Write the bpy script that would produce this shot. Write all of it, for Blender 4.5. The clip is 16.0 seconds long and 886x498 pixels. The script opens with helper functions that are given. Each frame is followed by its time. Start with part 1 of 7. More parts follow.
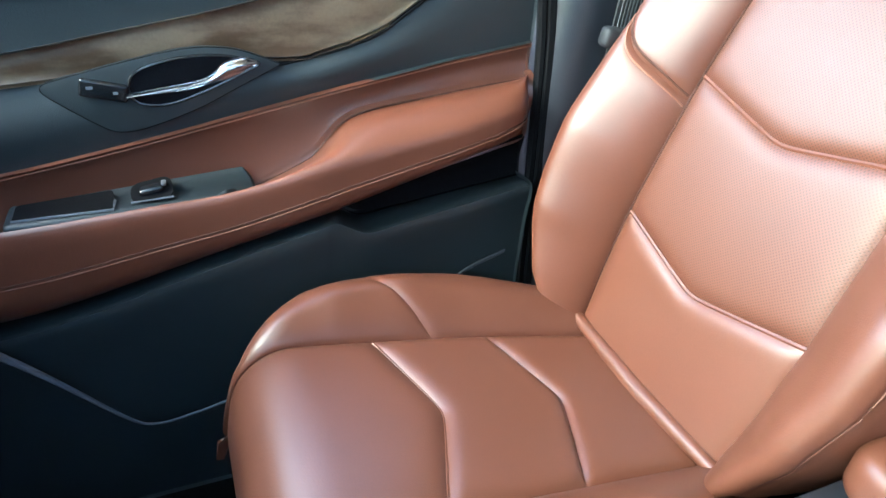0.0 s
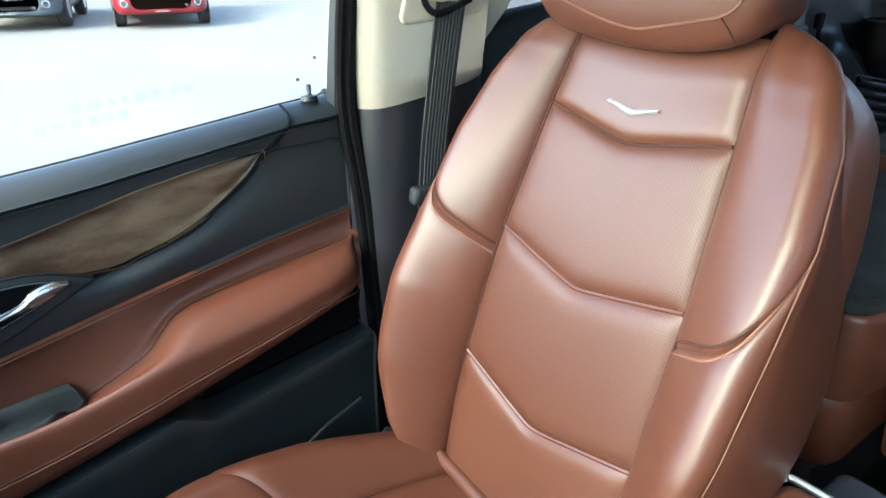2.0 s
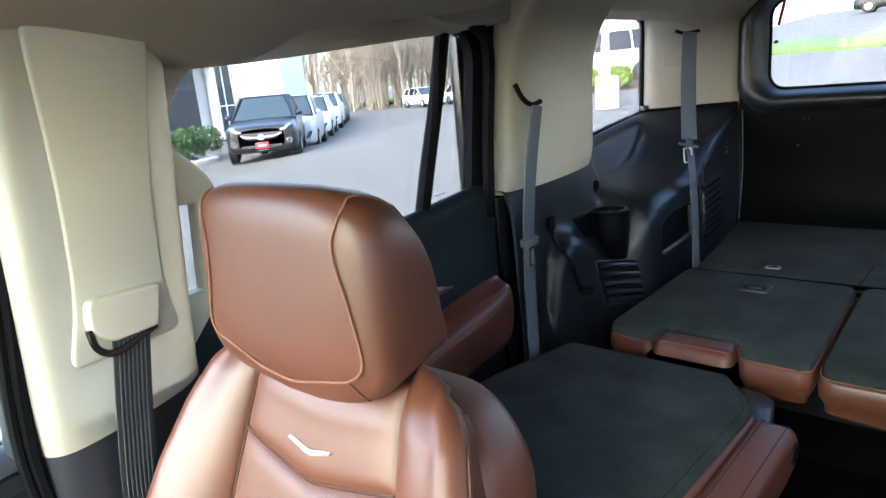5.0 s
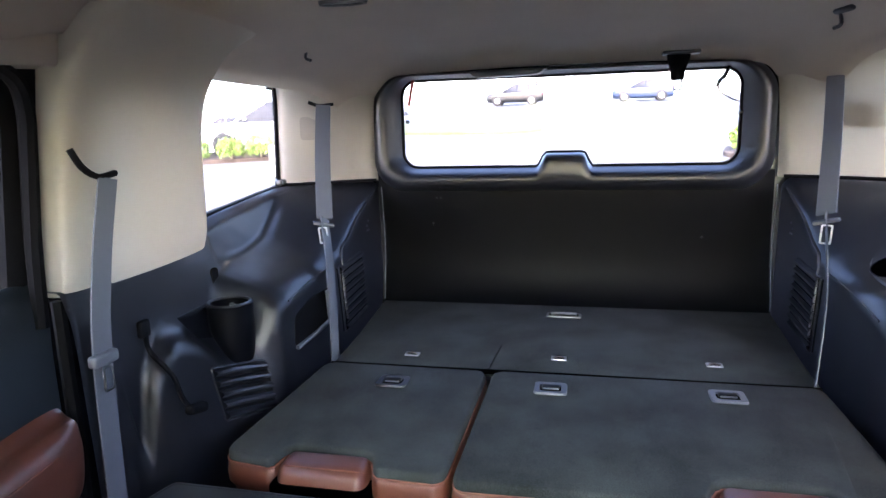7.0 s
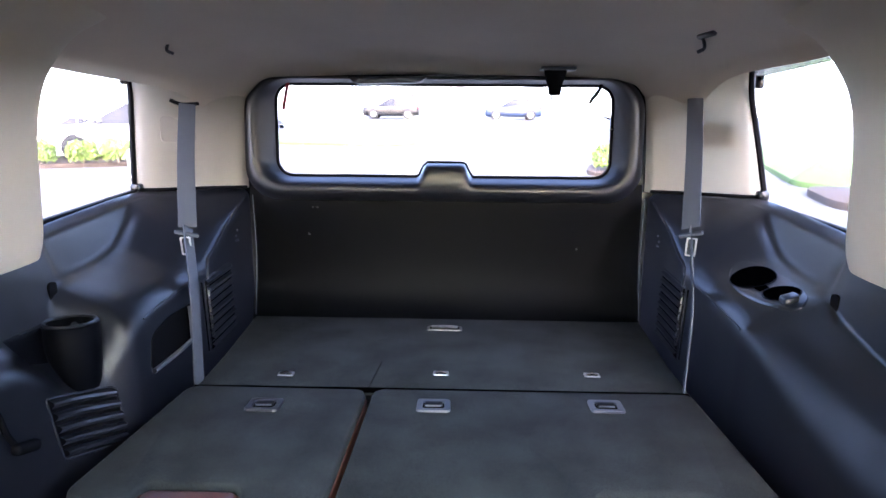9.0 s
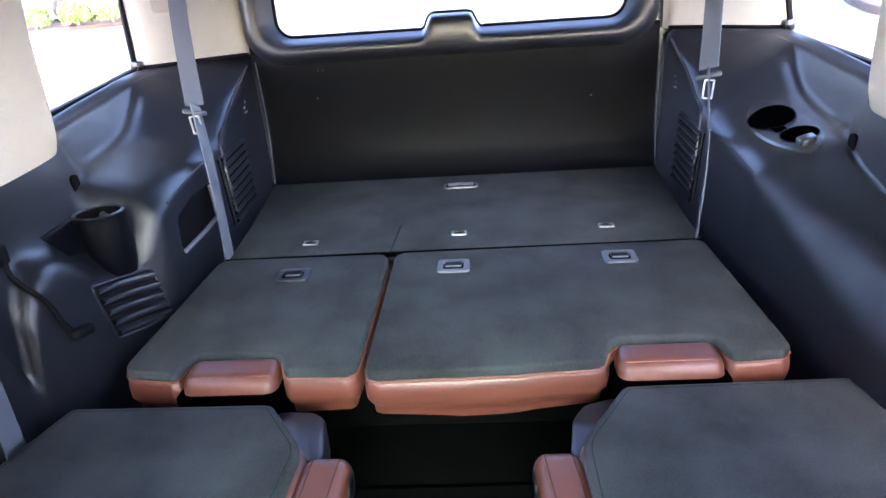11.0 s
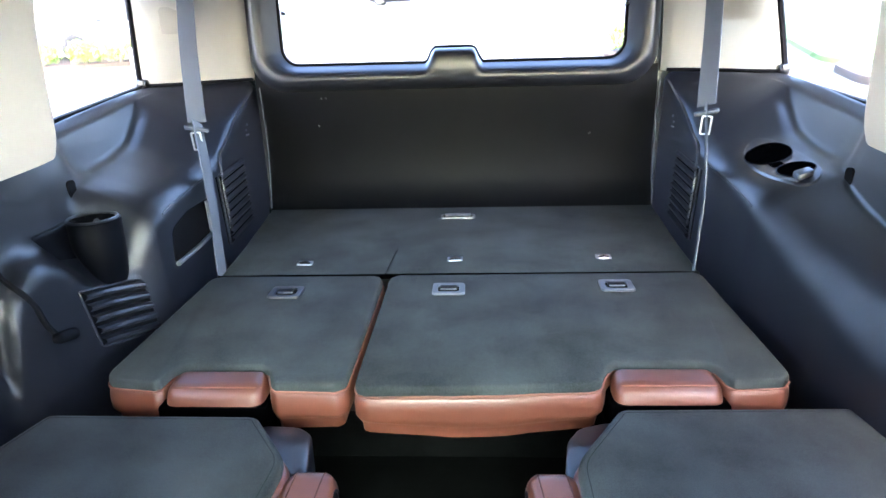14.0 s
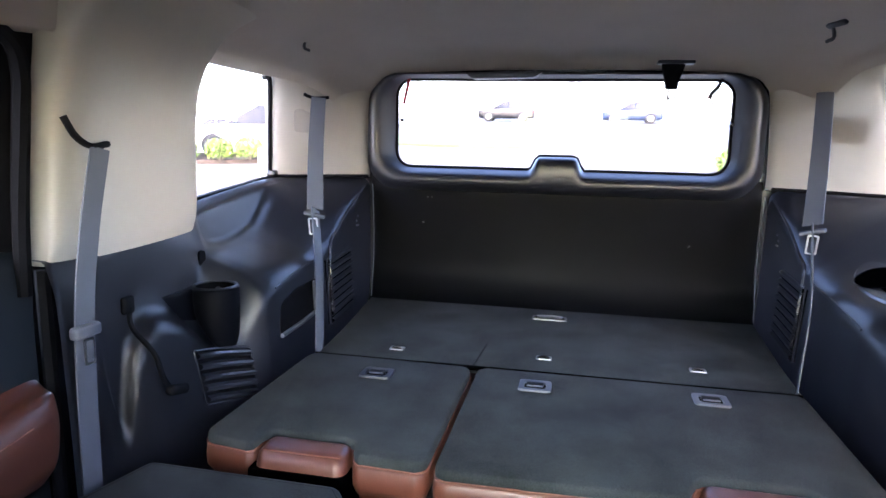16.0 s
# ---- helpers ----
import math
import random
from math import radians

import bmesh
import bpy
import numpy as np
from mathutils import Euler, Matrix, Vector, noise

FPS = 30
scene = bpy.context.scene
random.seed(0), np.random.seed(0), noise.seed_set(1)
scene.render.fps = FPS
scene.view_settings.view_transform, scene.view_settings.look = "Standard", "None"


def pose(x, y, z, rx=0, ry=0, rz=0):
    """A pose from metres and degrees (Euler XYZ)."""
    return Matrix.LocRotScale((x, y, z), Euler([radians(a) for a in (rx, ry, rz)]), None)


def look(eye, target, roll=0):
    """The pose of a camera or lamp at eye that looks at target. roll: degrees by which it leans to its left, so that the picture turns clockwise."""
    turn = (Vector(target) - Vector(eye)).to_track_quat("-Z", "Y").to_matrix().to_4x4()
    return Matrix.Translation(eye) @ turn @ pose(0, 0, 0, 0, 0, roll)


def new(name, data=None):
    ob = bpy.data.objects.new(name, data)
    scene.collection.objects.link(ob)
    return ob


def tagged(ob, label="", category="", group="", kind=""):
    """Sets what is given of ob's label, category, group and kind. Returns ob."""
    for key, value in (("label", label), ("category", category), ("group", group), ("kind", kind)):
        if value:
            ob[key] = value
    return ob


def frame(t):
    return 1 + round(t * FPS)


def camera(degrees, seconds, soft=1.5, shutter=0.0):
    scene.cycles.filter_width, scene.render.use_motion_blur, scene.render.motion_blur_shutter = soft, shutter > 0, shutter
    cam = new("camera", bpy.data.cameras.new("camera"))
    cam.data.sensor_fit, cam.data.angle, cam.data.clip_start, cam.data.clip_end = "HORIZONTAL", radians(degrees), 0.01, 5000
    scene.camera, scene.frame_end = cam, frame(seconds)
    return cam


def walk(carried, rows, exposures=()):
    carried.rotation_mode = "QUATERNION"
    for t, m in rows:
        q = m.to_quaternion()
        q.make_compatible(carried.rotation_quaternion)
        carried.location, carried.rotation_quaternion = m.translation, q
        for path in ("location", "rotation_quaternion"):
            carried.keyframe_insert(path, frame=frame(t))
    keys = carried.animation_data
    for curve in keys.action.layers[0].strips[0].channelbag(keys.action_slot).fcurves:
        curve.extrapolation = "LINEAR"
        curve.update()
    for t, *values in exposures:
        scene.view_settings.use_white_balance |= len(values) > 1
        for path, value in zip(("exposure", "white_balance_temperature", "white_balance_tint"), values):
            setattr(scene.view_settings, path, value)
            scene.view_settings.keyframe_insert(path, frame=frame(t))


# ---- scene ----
import functools
from mathutils.bvhtree import BVHTree
cam = camera(69.3, 16.0)
PATH = [
    (0, (-0.021, -0.641, 0.687), (-1.569, 0.037, -0.382), 4.0),
    (0.5, (-0.03, -0.634, 0.721), (-1.468, 0.227, -0.371), 1.9),
    (1, (-0.026, -0.612, 0.756), (-1.465, 0.337, -0.259), 0.8),
    (1.5, (-0.024, -0.597, 0.786), (-1.476, 0.404, -0.157), 0.3),
    (2, (-0.018, -0.577, 0.817), (-1.486, 0.467, -0.052), -0.2),
    (2.5, (-0.011, -0.552, 0.855), (-1.499, 0.518, 0.053), -1.0),
    (3, (-0.001, -0.527, 0.893), (-1.505, 0.565, 0.155), -1.9),
    (3.2, (0.0, -0.52, 0.903), (-1.506, 0.59, 0.196), -2.1),
    (5.3, (0.067, -0.315, 1.027), (-1.147, 1.206, 0.566), -5.8),
    (5.5, (0.068, -0.295, 1.028), (-1.097, 1.272, 0.595), -6.0),
    (6, (0.082, -0.211, 1.032), (-0.922, 1.478, 0.66), -5.8),
    (6.5, (0.07, -0.098, 1.015), (-0.649, 1.731, 0.643), -3.4),
    (7, (0.071, -0.019, 1.014), (-0.369, 1.899, 0.656), -1.5),
    (7.5, (0.056, 0.024, 1.001), (-0.185, 1.981, 0.665), -0.5),
    (8, (0.061, 0.042, 1.0), (-0.055, 2.013, 0.68), 0.9),
    (8.2, (0.06, 0.051, 0.994), (-0.019, 2.025, 0.681), 1.2),
    (10.3, (0.036, 0.031, 1.023), (-0.02, 1.969, 0.533), -0.5),
    (10.5, (0.045, 0.03, 1.028), (-0.03, 1.951, 0.477), -1.6),
    (11, (0.067, 0.044, 1.054), (-0.063, 1.876, 0.263), -4.1),
    (11.5, (0.069, 0.061, 1.064), (-0.1, 1.777, 0.052), -5.8),
    (12, (0.064, 0.07, 1.051), (-0.135, 1.65, -0.159), -7.6),
    (12.5, (0.07, 0.063, 1.047), (-0.136, 1.534, -0.292), -8.9),
    (13, (0.063, 0.046, 1.028), (-0.115, 1.602, -0.216), -6.7),
    (13.5, (0.053, 0.026, 0.988), (-0.079, 1.785, 0.046), -3.3),
    (14, (0.057, 0.031, 0.988), (-0.047, 1.922, 0.344), -1.6),
    (14.5, (0.058, 0.039, 0.978), (-0.017, 1.991, 0.55), -0.5),
    (15, (0.053, 0.042, 0.975), (0.001, 2.013, 0.637), 0.5),
    (15.5, (0.053, 0.026, 0.969), (-0.074, 1.996, 0.645), 1.2),
    (16, (0.06, -0.028, 0.968), (-0.336, 1.907, 0.649), 1.3),
]
EXPOSURES = [(0.0, 4.75, 5850, 2), (1.5, 4.2, 6000, 4), (3.0, 3.83, 6380, 6), (5.5, 4.7, 6250, 8), (6.0, 4.97, 6250, 10), (6.5, 5.07, 6300, 15), (7.0, 5.22, 6250, 22), (8.0, 5.25, 6150, 25), (10.5, 5.57, 6100, 25), (11.0, 5.92, 6100, 24), (12.5, 6.77, 6000, 14), (13.0, 6.77, 6050, 4), (13.5, 6.62, 6150, 2), (14.5, 5.77, 6100, 24), (16.0, 5.34, 6150, 24)]
walk(cam, [(t, look(eye, target, roll)) for t, eye, target, roll in PATH], EXPOSURES)
SKY, SUN = 0.15, 0.36

# ---- world, sun, exposure ----
world = bpy.data.worlds.new("sky")
scene.world = world
world.use_nodes = True
wn = world.node_tree
sky = wn.nodes.new("ShaderNodeTexSky")
sky.sky_type, sky.sun_disc = "NISHITA", False
sky.sun_elevation, sky.sun_rotation = radians(37), radians(176)
sky.air_density, sky.dust_density, sky.ozone_density = 1.0, 2.5, 1.0
wn.nodes["Background"].inputs["Strength"].default_value = SKY
wn.links.new(sky.outputs["Color"], wn.nodes["Background"].inputs["Color"])
sun_data = bpy.data.lights.new("sun", "SUN")
sun_data.energy, sun_data.angle, sun_data.color = SUN, radians(20), (1.0, 0.97, 0.93)
sun = new("sun", sun_data)
sun.matrix_world = look((0.5, -8, 6.0), (0, 0, 0))

# ---- mesh tools ----
ORG = {}


def thing(name, loc, label, category, group="", kind=""):
    ob = new(name)
    ob.location = loc
    ob.empty_display_size = 0.05
    ORG[ob] = Vector(loc)
    return tagged(ob, label, category, group, kind)


def link(name, bm, mat, parent=None, label="", smooth=True, sharp=35):
    """One mesh object, built in world metres, under a thing or part or on its own."""
    org = ORG[parent] if parent else Vector((0, 0, 0))
    if not parent:
        lo = [min(v.co[i] for v in bm.verts) for i in range(3)]
        hi = [max(v.co[i] for v in bm.verts) for i in range(3)]
        org = Vector(((lo[0] + hi[0]) / 2, (lo[1] + hi[1]) / 2, lo[2]))
    bmesh.ops.translate(bm, verts=bm.verts, vec=-org)
    me = bpy.data.meshes.new(name)
    bm.normal_update()
    bm.to_mesh(me)
    bm.free()
    if smooth:
        me.shade_smooth()
        if sharp:
            me.set_sharp_from_angle(angle=radians(sharp))
    me.materials.append(mat)
    ob = new(name, me)
    if parent:
        ob.parent = parent
    else:
        ob.location = org
    ORG[ob] = org
    if label:
        ob["label"] = label
    return ob


def part(name, bm, mat, parent, label="", smooth=True, sharp=35):
    return link(name, bm, mat, parent, label, smooth, sharp)


def solo(name, bm, mat, label, category, group="", kind="", smooth=True, sharp=35):
    return tagged(link(name, bm, mat, None, label, smooth, sharp), label, category, group, kind)


def raw(verts, faces):
    bm = bmesh.new()
    vs = [bm.verts.new(v) for v in verts]
    for f in faces:
        try:
            bm.faces.new([vs[i] for i in f])
        except ValueError:
            pass
    return bm


def grid(pts, closed_u=False, closed_v=False):
    """Faces over a numpy grid of points (nu, nv, 3)."""
    nu, nv = pts.shape[:2]
    idx = np.arange(nu * nv).reshape(nu, nv)
    faces = []
    for i in range(nu if closed_u else nu - 1):
        for j in range(nv if closed_v else nv - 1):
            a, b = (i + 1) % nu, (j + 1) % nv
            faces.append((idx[i, j], idx[a, j], idx[a, b], idx[i, b]))
    return raw(pts.reshape(-1, 3).tolist(), faces)


def spline(ctrl, n):
    """Catmull-Rom through control points (k, d), n samples at even parameter steps."""
    c = np.asarray(ctrl, float)
    k = len(c)
    if k == 2:
        t = np.linspace(0, 1, n)[:, None]
        return c[0] * (1 - t) + c[1] * t
    p = np.vstack([2 * c[0] - c[1], c, 2 * c[-1] - c[-2]])
    out = []
    for t in np.linspace(0, k - 1, n):
        i = min(int(t), k - 2)
        f = t - i
        a, b, d, e = p[i], p[i + 1], p[i + 2], p[i + 3]
        out.append(0.5 * (2 * b + (d - a) * f + (2 * a - 5 * b + 4 * d - e) * f * f + (3 * b - a - 3 * d + e) * f ** 3))
    return np.array(out)


def loft(sections, nu, nv, flip=False):
    """A smooth sheet through sections, each a list of points along v."""
    rows = np.array([spline(sec, nv) for sec in sections])
    cols = np.array([spline(rows[:, j], nu) for j in range(nv)])
    pts = np.swapaxes(cols, 0, 1)
    return grid(pts[::-1] if flip else pts)


def curve_at(table, t):
    """Smooth value of a table of (t, value) rows."""
    xs = [r[0] for r in table]
    ys = [r[1] for r in table]
    return float(np.interp(t, xs, ys))


def along(rows, u):
    """Point at u (0 to 1) on a polyline of evenly spaced rows."""
    f = min(max(u, 0.0), 1.0) * (len(rows) - 1)
    i = min(int(f), len(rows) - 2)
    return rows[i] + (rows[i + 1] - rows[i]) * (f - i)


def lip(t, k):
    return 1 - abs(2 * t - 1) ** k


def patch(P, nu, nv, bulge=0.006, ku=8, kv=8, skirt=0.012, flip=False):
    """An upholstered panel: base surface P(a, b), puffed out along its normal, its rim turned in."""
    A = np.linspace(0, 1, nu + 1)
    B = np.linspace(0, 1, nv + 1)
    A = 0.5 - 0.5 * np.sign(0.5 - A) * np.abs(1 - 2 * A) ** 0.8
    B = 0.5 - 0.5 * np.sign(0.5 - B) * np.abs(1 - 2 * B) ** 0.8
    pts = np.array([[P(a, b) for b in B] for a in A], float)
    du = np.gradient(pts, axis=0)
    dv = np.gradient(pts, axis=1)
    nr = np.cross(du, dv)
    nr /= np.linalg.norm(nr, axis=2, keepdims=True) + 1e-12
    if flip:
        nr = -nr
    h = bulge * np.array([[lip(a, ku) * lip(b, kv) for b in B] for a in A])
    pts = pts + nr * h[..., None]
    if skirt:
        full = np.zeros((nu + 3, nv + 3, 3))
        full[1:-1, 1:-1] = pts
        low = pts - nr * skirt
        full[0, 1:-1], full[-1, 1:-1] = low[0], low[-1]
        full[1:-1, 0], full[1:-1, -1] = low[:, 0], low[:, -1]
        full[0, 0], full[0, -1], full[-1, 0], full[-1, -1] = low[0, 0], low[0, -1], low[-1, 0], low[-1, -1]
        pts = full
    return grid(pts[::-1] if flip else pts)


def rbox(c, size, r=0.004, seg=2, m=None):
    """A box with rounded edges, centre c; m turns it first."""
    bm = bmesh.new()
    bmesh.ops.create_cube(bm, size=1)
    bmesh.ops.scale(bm, vec=size, verts=bm.verts)
    if r > 0:
        bmesh.ops.bevel(bm, geom=bm.edges[:], offset=min(r, min(size) * 0.49), segments=seg, profile=0.5, affect="EDGES")
    if m is not None:
        bmesh.ops.transform(bm, matrix=m, verts=bm.verts)
    bmesh.ops.translate(bm, verts=bm.verts, vec=c)
    return bm


def prism(outline, place, a, b, r=0.0, seg=2):
    """A plate: outline of (u, v), extruded from depth a to b; place(u, v, w) gives world points."""
    n = len(outline)
    vs = [place(u, v, a) for u, v in outline] + [place(u, v, b) for u, v in outline]
    faces = [tuple(range(n - 1, -1, -1)), tuple(range(n, 2 * n))]
    faces += [(i, (i + 1) % n, n + (i + 1) % n, n + i) for i in range(n)]
    bm = raw(vs, faces)
    bmesh.ops.recalc_face_normals(bm, faces=bm.faces)
    if r > 0:
        rim = [e for f in bm.faces if len(f.verts) == n and n > 4 or len(f.verts) > 4 for e in f.edges]
        if not rim:
            rim = bm.edges[:]
        bmesh.ops.bevel(bm, geom=list(set(rim)), offset=r, segments=seg, profile=0.5, affect="EDGES", clamp_overlap=True)
    return bm


def pillow(profile, place, a, b, r, n=6):
    """A padded block: profile (u, v) drawn out from depth a to b, its two ends rounded over by r."""
    cu, cv = (0.5 * (min(p[i] for p in profile) + max(p[i] for p in profile)) for i in (0, 1))
    hu, hv = (0.5 * (max(p[i] for p in profile) - min(p[i] for p in profile)) for i in (0, 1))
    steps = [(a + r * (1 - math.sin(q)), r * (1 - math.cos(q))) for q in np.linspace(math.pi / 2, 0, n)]
    steps = steps + [(b - (w - a), d) for w, d in steps[::-1]]
    loops = []
    for w, d in [(w, r * (1 - math.sqrt(max(0.0, 1 - (1 - min(1.0, min(w - a, b - w) / r)) ** 2)))) for w, d in steps]:
        loops.append([place(cu + (u - cu) * (1 - d / hu), cv + (v - cv) * (1 - d / hv), w) for u, v in profile])
    bm = hoop(loops)
    bm.verts.ensure_lookup_table()
    k = len(profile)
    bm.faces.new(bm.verts[:k])
    bm.faces.new(bm.verts[-k:])
    bmesh.ops.recalc_face_normals(bm, faces=bm.faces)
    return bm


def rounded(w0, h0, w1, h1, r, n=6):
    """Outline of a rounded rectangle from (w0, h0) to (w1, h1)."""
    out = []
    for cx, cy, a0 in ((w1 - r, h1 - r, 0), (w0 + r, h1 - r, 90), (w0 + r, h0 + r, 180), (w1 - r, h0 + r, 270)):
        for i in range(n + 1):
            a = radians(a0 + 90 * i / n)
            out.append((cx + r * math.cos(a), cy + r * math.sin(a)))
    return out


def hoop(loops):
    """A closed band through several closed outlines of world points with equal counts."""
    return grid(np.array(loops, float), closed_v=True)


def tube(points, r, seg=6, n=0, closed=False, caps=True):
    """A round cord along points."""
    p = spline(points, n) if n else np.asarray(points, float)
    k = len(p)
    rings = []
    up = np.array([0.123, 0.31, 0.94])
    for i in range(k):
        a = p[(i - 1) % k] if closed else p[max(i - 1, 0)]
        b = p[(i + 1) % k] if closed else p[min(i + 1, k - 1)]
        t = (b - a) / (np.linalg.norm(b - a) + 1e-9)
        u = np.cross(t, up)
        u /= np.linalg.norm(u) + 1e-9
        w = np.cross(t, u)
        rr = r(i / max(k - 1, 1)) if callable(r) else r
        rings.append([p[i] + rr * (math.cos(2 * math.pi * j / seg) * u + math.sin(2 * math.pi * j / seg) * w) for j in range(seg)])
    bm = grid(np.array(rings), closed_u=closed, closed_v=True)
    if caps and not closed:
        bm.verts.ensure_lookup_table()
        bm.faces.new(bm.verts[:seg][::-1])
        bm.faces.new(bm.verts[-seg:])
    bmesh.ops.recalc_face_normals(bm, faces=bm.faces)
    return bm


def strap(points, side, w, t=0.0015, n=24):
    """A flat webbing along points, w wide in the direction side."""
    p = spline(points, n)
    s = np.array(Vector(side).normalized())
    rings = []
    for i in range(n):
        d = p[min(i + 1, n - 1)] - p[max(i - 1, 0)]
        d /= np.linalg.norm(d)
        s2 = s - d * (s @ d)
        s2 /= np.linalg.norm(s2)
        nn = np.cross(d, s2)
        ring = [p[i] + s2 * w * (q / 8 - 0.5) + nn * t * (1 + 0.5 * (q % 2)) for q in range(9)]
        ring += [p[i] + s2 * w * (0.5 - q / 8) - nn * t for q in range(9)]
        rings.append(ring)
    bm = grid(np.array(rings), closed_v=True)
    bmesh.ops.recalc_face_normals(bm, faces=bm.faces)
    return bm


def merge(*bms):
    out = bmesh.new()
    for b in bms:
        me = bpy.data.meshes.new("tmp")
        b.to_mesh(me)
        b.free()
        out.from_mesh(me)
        bpy.data.meshes.remove(me)
    return out


def mirror(bm):
    bmesh.ops.scale(bm, vec=(-1, 1, 1), verts=bm.verts)
    bmesh.ops.reverse_faces(bm, faces=bm.faces)
    return bm


def sided(s, bm):
    return bm if s < 0 else mirror(bm)


def lathe(profile, c, axis="z", n=24):
    """A turned shape: profile of (radius, height) about an axis through c."""
    rings = []
    for r, h in profile:
        ring = []
        for j in range(n):
            a = 2 * math.pi * j / n
            u, v = r * math.cos(a), r * math.sin(a)
            ring.append({"z": (c[0] + u, c[1] + v, c[2] + h), "x": (c[0] + h, c[1] + u, c[2] + v), "y": (c[0] + u, c[1] + h, c[2] + v)}[axis])
        rings.append(ring)
    bm = grid(np.array(rings), closed_v=True)
    bmesh.ops.recalc_face_normals(bm, faces=bm.faces)
    return bm


# ---- materials ----
def mat(name, color, rough=0.5, metal=0.0, vary=0.12, scale=6.0, fine=220.0, bump=0.15, spec=0.5, rough_vary=0.08, tint=None, sheen=0.0, coat=0.0, dots=0.0, island=False, crisp=False):
    """A surface with broad stains, fine grain, and relief."""
    m = bpy.data.materials.new(name)
    m.use_nodes = True
    nt = m.node_tree
    b = nt.nodes["Principled BSDF"]
    b.inputs["Metallic"].default_value = metal
    b.inputs["Specular IOR Level"].default_value = spec
    b.inputs["Sheen Weight"].default_value = sheen
    b.inputs["Coat Weight"].default_value = coat
    b.inputs["Coat Roughness"].default_value = 0.08
    co = nt.nodes.new("ShaderNodeTexCoord")

    def tex(sc, detail=4):
        t = nt.nodes.new("ShaderNodeTexNoise")
        t.inputs["Scale"].default_value, t.inputs["Detail"].default_value = sc, detail
        nt.links.new(co.outputs["Object"], t.inputs["Vector"])
        return t
    big, small = tex(scale), tex(fine, 3)
    mix = nt.nodes.new("ShaderNodeMix")
    mix.data_type = "RGBA"
    c = Vector(color)
    c2 = Vector(tint) if tint else c * (1 + vary)
    mix.inputs["A"].default_value = (*(c * (1 - vary)), 1)
    mix.inputs["B"].default_value = (*c2, 1)
    ramp = nt.nodes.new("ShaderNodeMapRange")
    ramp.inputs["From Min"].default_value, ramp.inputs["From Max"].default_value = 0.3, 0.7
    nt.links.new(big.outputs["Fac"], ramp.inputs["Value"])
    add = nt.nodes.new("ShaderNodeMath")
    add.operation = "MULTIPLY_ADD"
    add.inputs[1].default_value, add.inputs[2].default_value = 0.5, 0.0
    sub = nt.nodes.new("ShaderNodeMath")
    sub.operation = "ADD"
    if crisp:
        tuft = nt.nodes.new("ShaderNodeMapRange")
        tuft.inputs["From Min"].default_value, tuft.inputs["From Max"].default_value = 0.40, 0.62
        nt.links.new(small.outputs["Fac"], tuft.inputs["Value"])
        nt.links.new(tuft.outputs["Result"], add.inputs[0])
    else:
        nt.links.new(small.outputs["Fac"], add.inputs[0])
    half = nt.nodes.new("ShaderNodeMath")
    half.operation = "MULTIPLY"
    half.inputs[1].default_value = 0.6
    nt.links.new(ramp.outputs["Result"], half.inputs[0])
    nt.links.new(half.outputs[0], sub.inputs[0])
    nt.links.new(add.outputs[0], sub.inputs[1])
    nt.links.new(sub.outputs[0], mix.inputs["Factor"])
    col = mix.outputs["Result"]
    rr = nt.nodes.new("ShaderNodeMapRange")
    rr.inputs["To Min"].default_value, rr.inputs["To Max"].default_value = max(rough - rough_vary, 0.02), min(rough + rough_vary, 1)
    nt.links.new(big.outputs["Fac"], rr.inputs["Value"])
    nt.links.new(rr.outputs["Result"], b.inputs["Roughness"])
    bp = nt.nodes.new("ShaderNodeBump")
    bp.inputs["Strength"].default_value, bp.inputs["Distance"].default_value = bump, 0.002
    height = small.outputs["Fac"]
    if dots:
        v = nt.nodes.new("ShaderNodeTexVoronoi")
        v.inputs["Scale"].default_value, v.inputs["Randomness"].default_value = 1 / dots, 0.0
        turn = nt.nodes.new("ShaderNodeMapping")
        turn.inputs["Rotation"].default_value = (0, radians(45), 0)
        flat = nt.nodes.new("ShaderNodeVectorMath")
        flat.operation = "MULTIPLY"
        flat.inputs[1].default_value = (1, 0, 1)
        nt.links.new(co.outputs["Object"], flat.inputs[0])
        nt.links.new(flat.outputs[0], turn.inputs["Vector"])
        nt.links.new(turn.outputs[0], v.inputs["Vector"])
        hole = nt.nodes.new("ShaderNodeMapRange")
        hole.inputs["From Min"].default_value, hole.inputs["From Max"].default_value = 0.22, 0.34
        nt.links.new(v.outputs["Distance"], hole.inputs["Value"])
        dk = nt.nodes.new("ShaderNodeMix")
        dk.data_type = "RGBA"
        dk.inputs["A"].default_value = (*(c * 0.60), 1)
        nt.links.new(hole.outputs["Result"], dk.inputs["Factor"])
        nt.links.new(col, dk.inputs["B"])
        col = dk.outputs["Result"]
        height = hole.outputs["Result"]
    if island:
        info = nt.nodes.new("ShaderNodeNewGeometry")
        hs = nt.nodes.new("ShaderNodeHueSaturation")
        mr = nt.nodes.new("ShaderNodeMapRange")
        mr.inputs["To Min"].default_value, mr.inputs["To Max"].default_value = 0.6, 1.5
        nt.links.new(info.outputs["Random Per Island"], mr.inputs["Value"])
        nt.links.new(mr.outputs["Result"], hs.inputs["Value"])
        nt.links.new(col, hs.inputs["Color"])
        col = hs.outputs["Color"]
    nt.links.new(col, b.inputs["Base Color"])
    nt.links.new(height, bp.inputs["Height"])
    nt.links.new(bp.outputs["Normal"], b.inputs["Normal"])
    return m


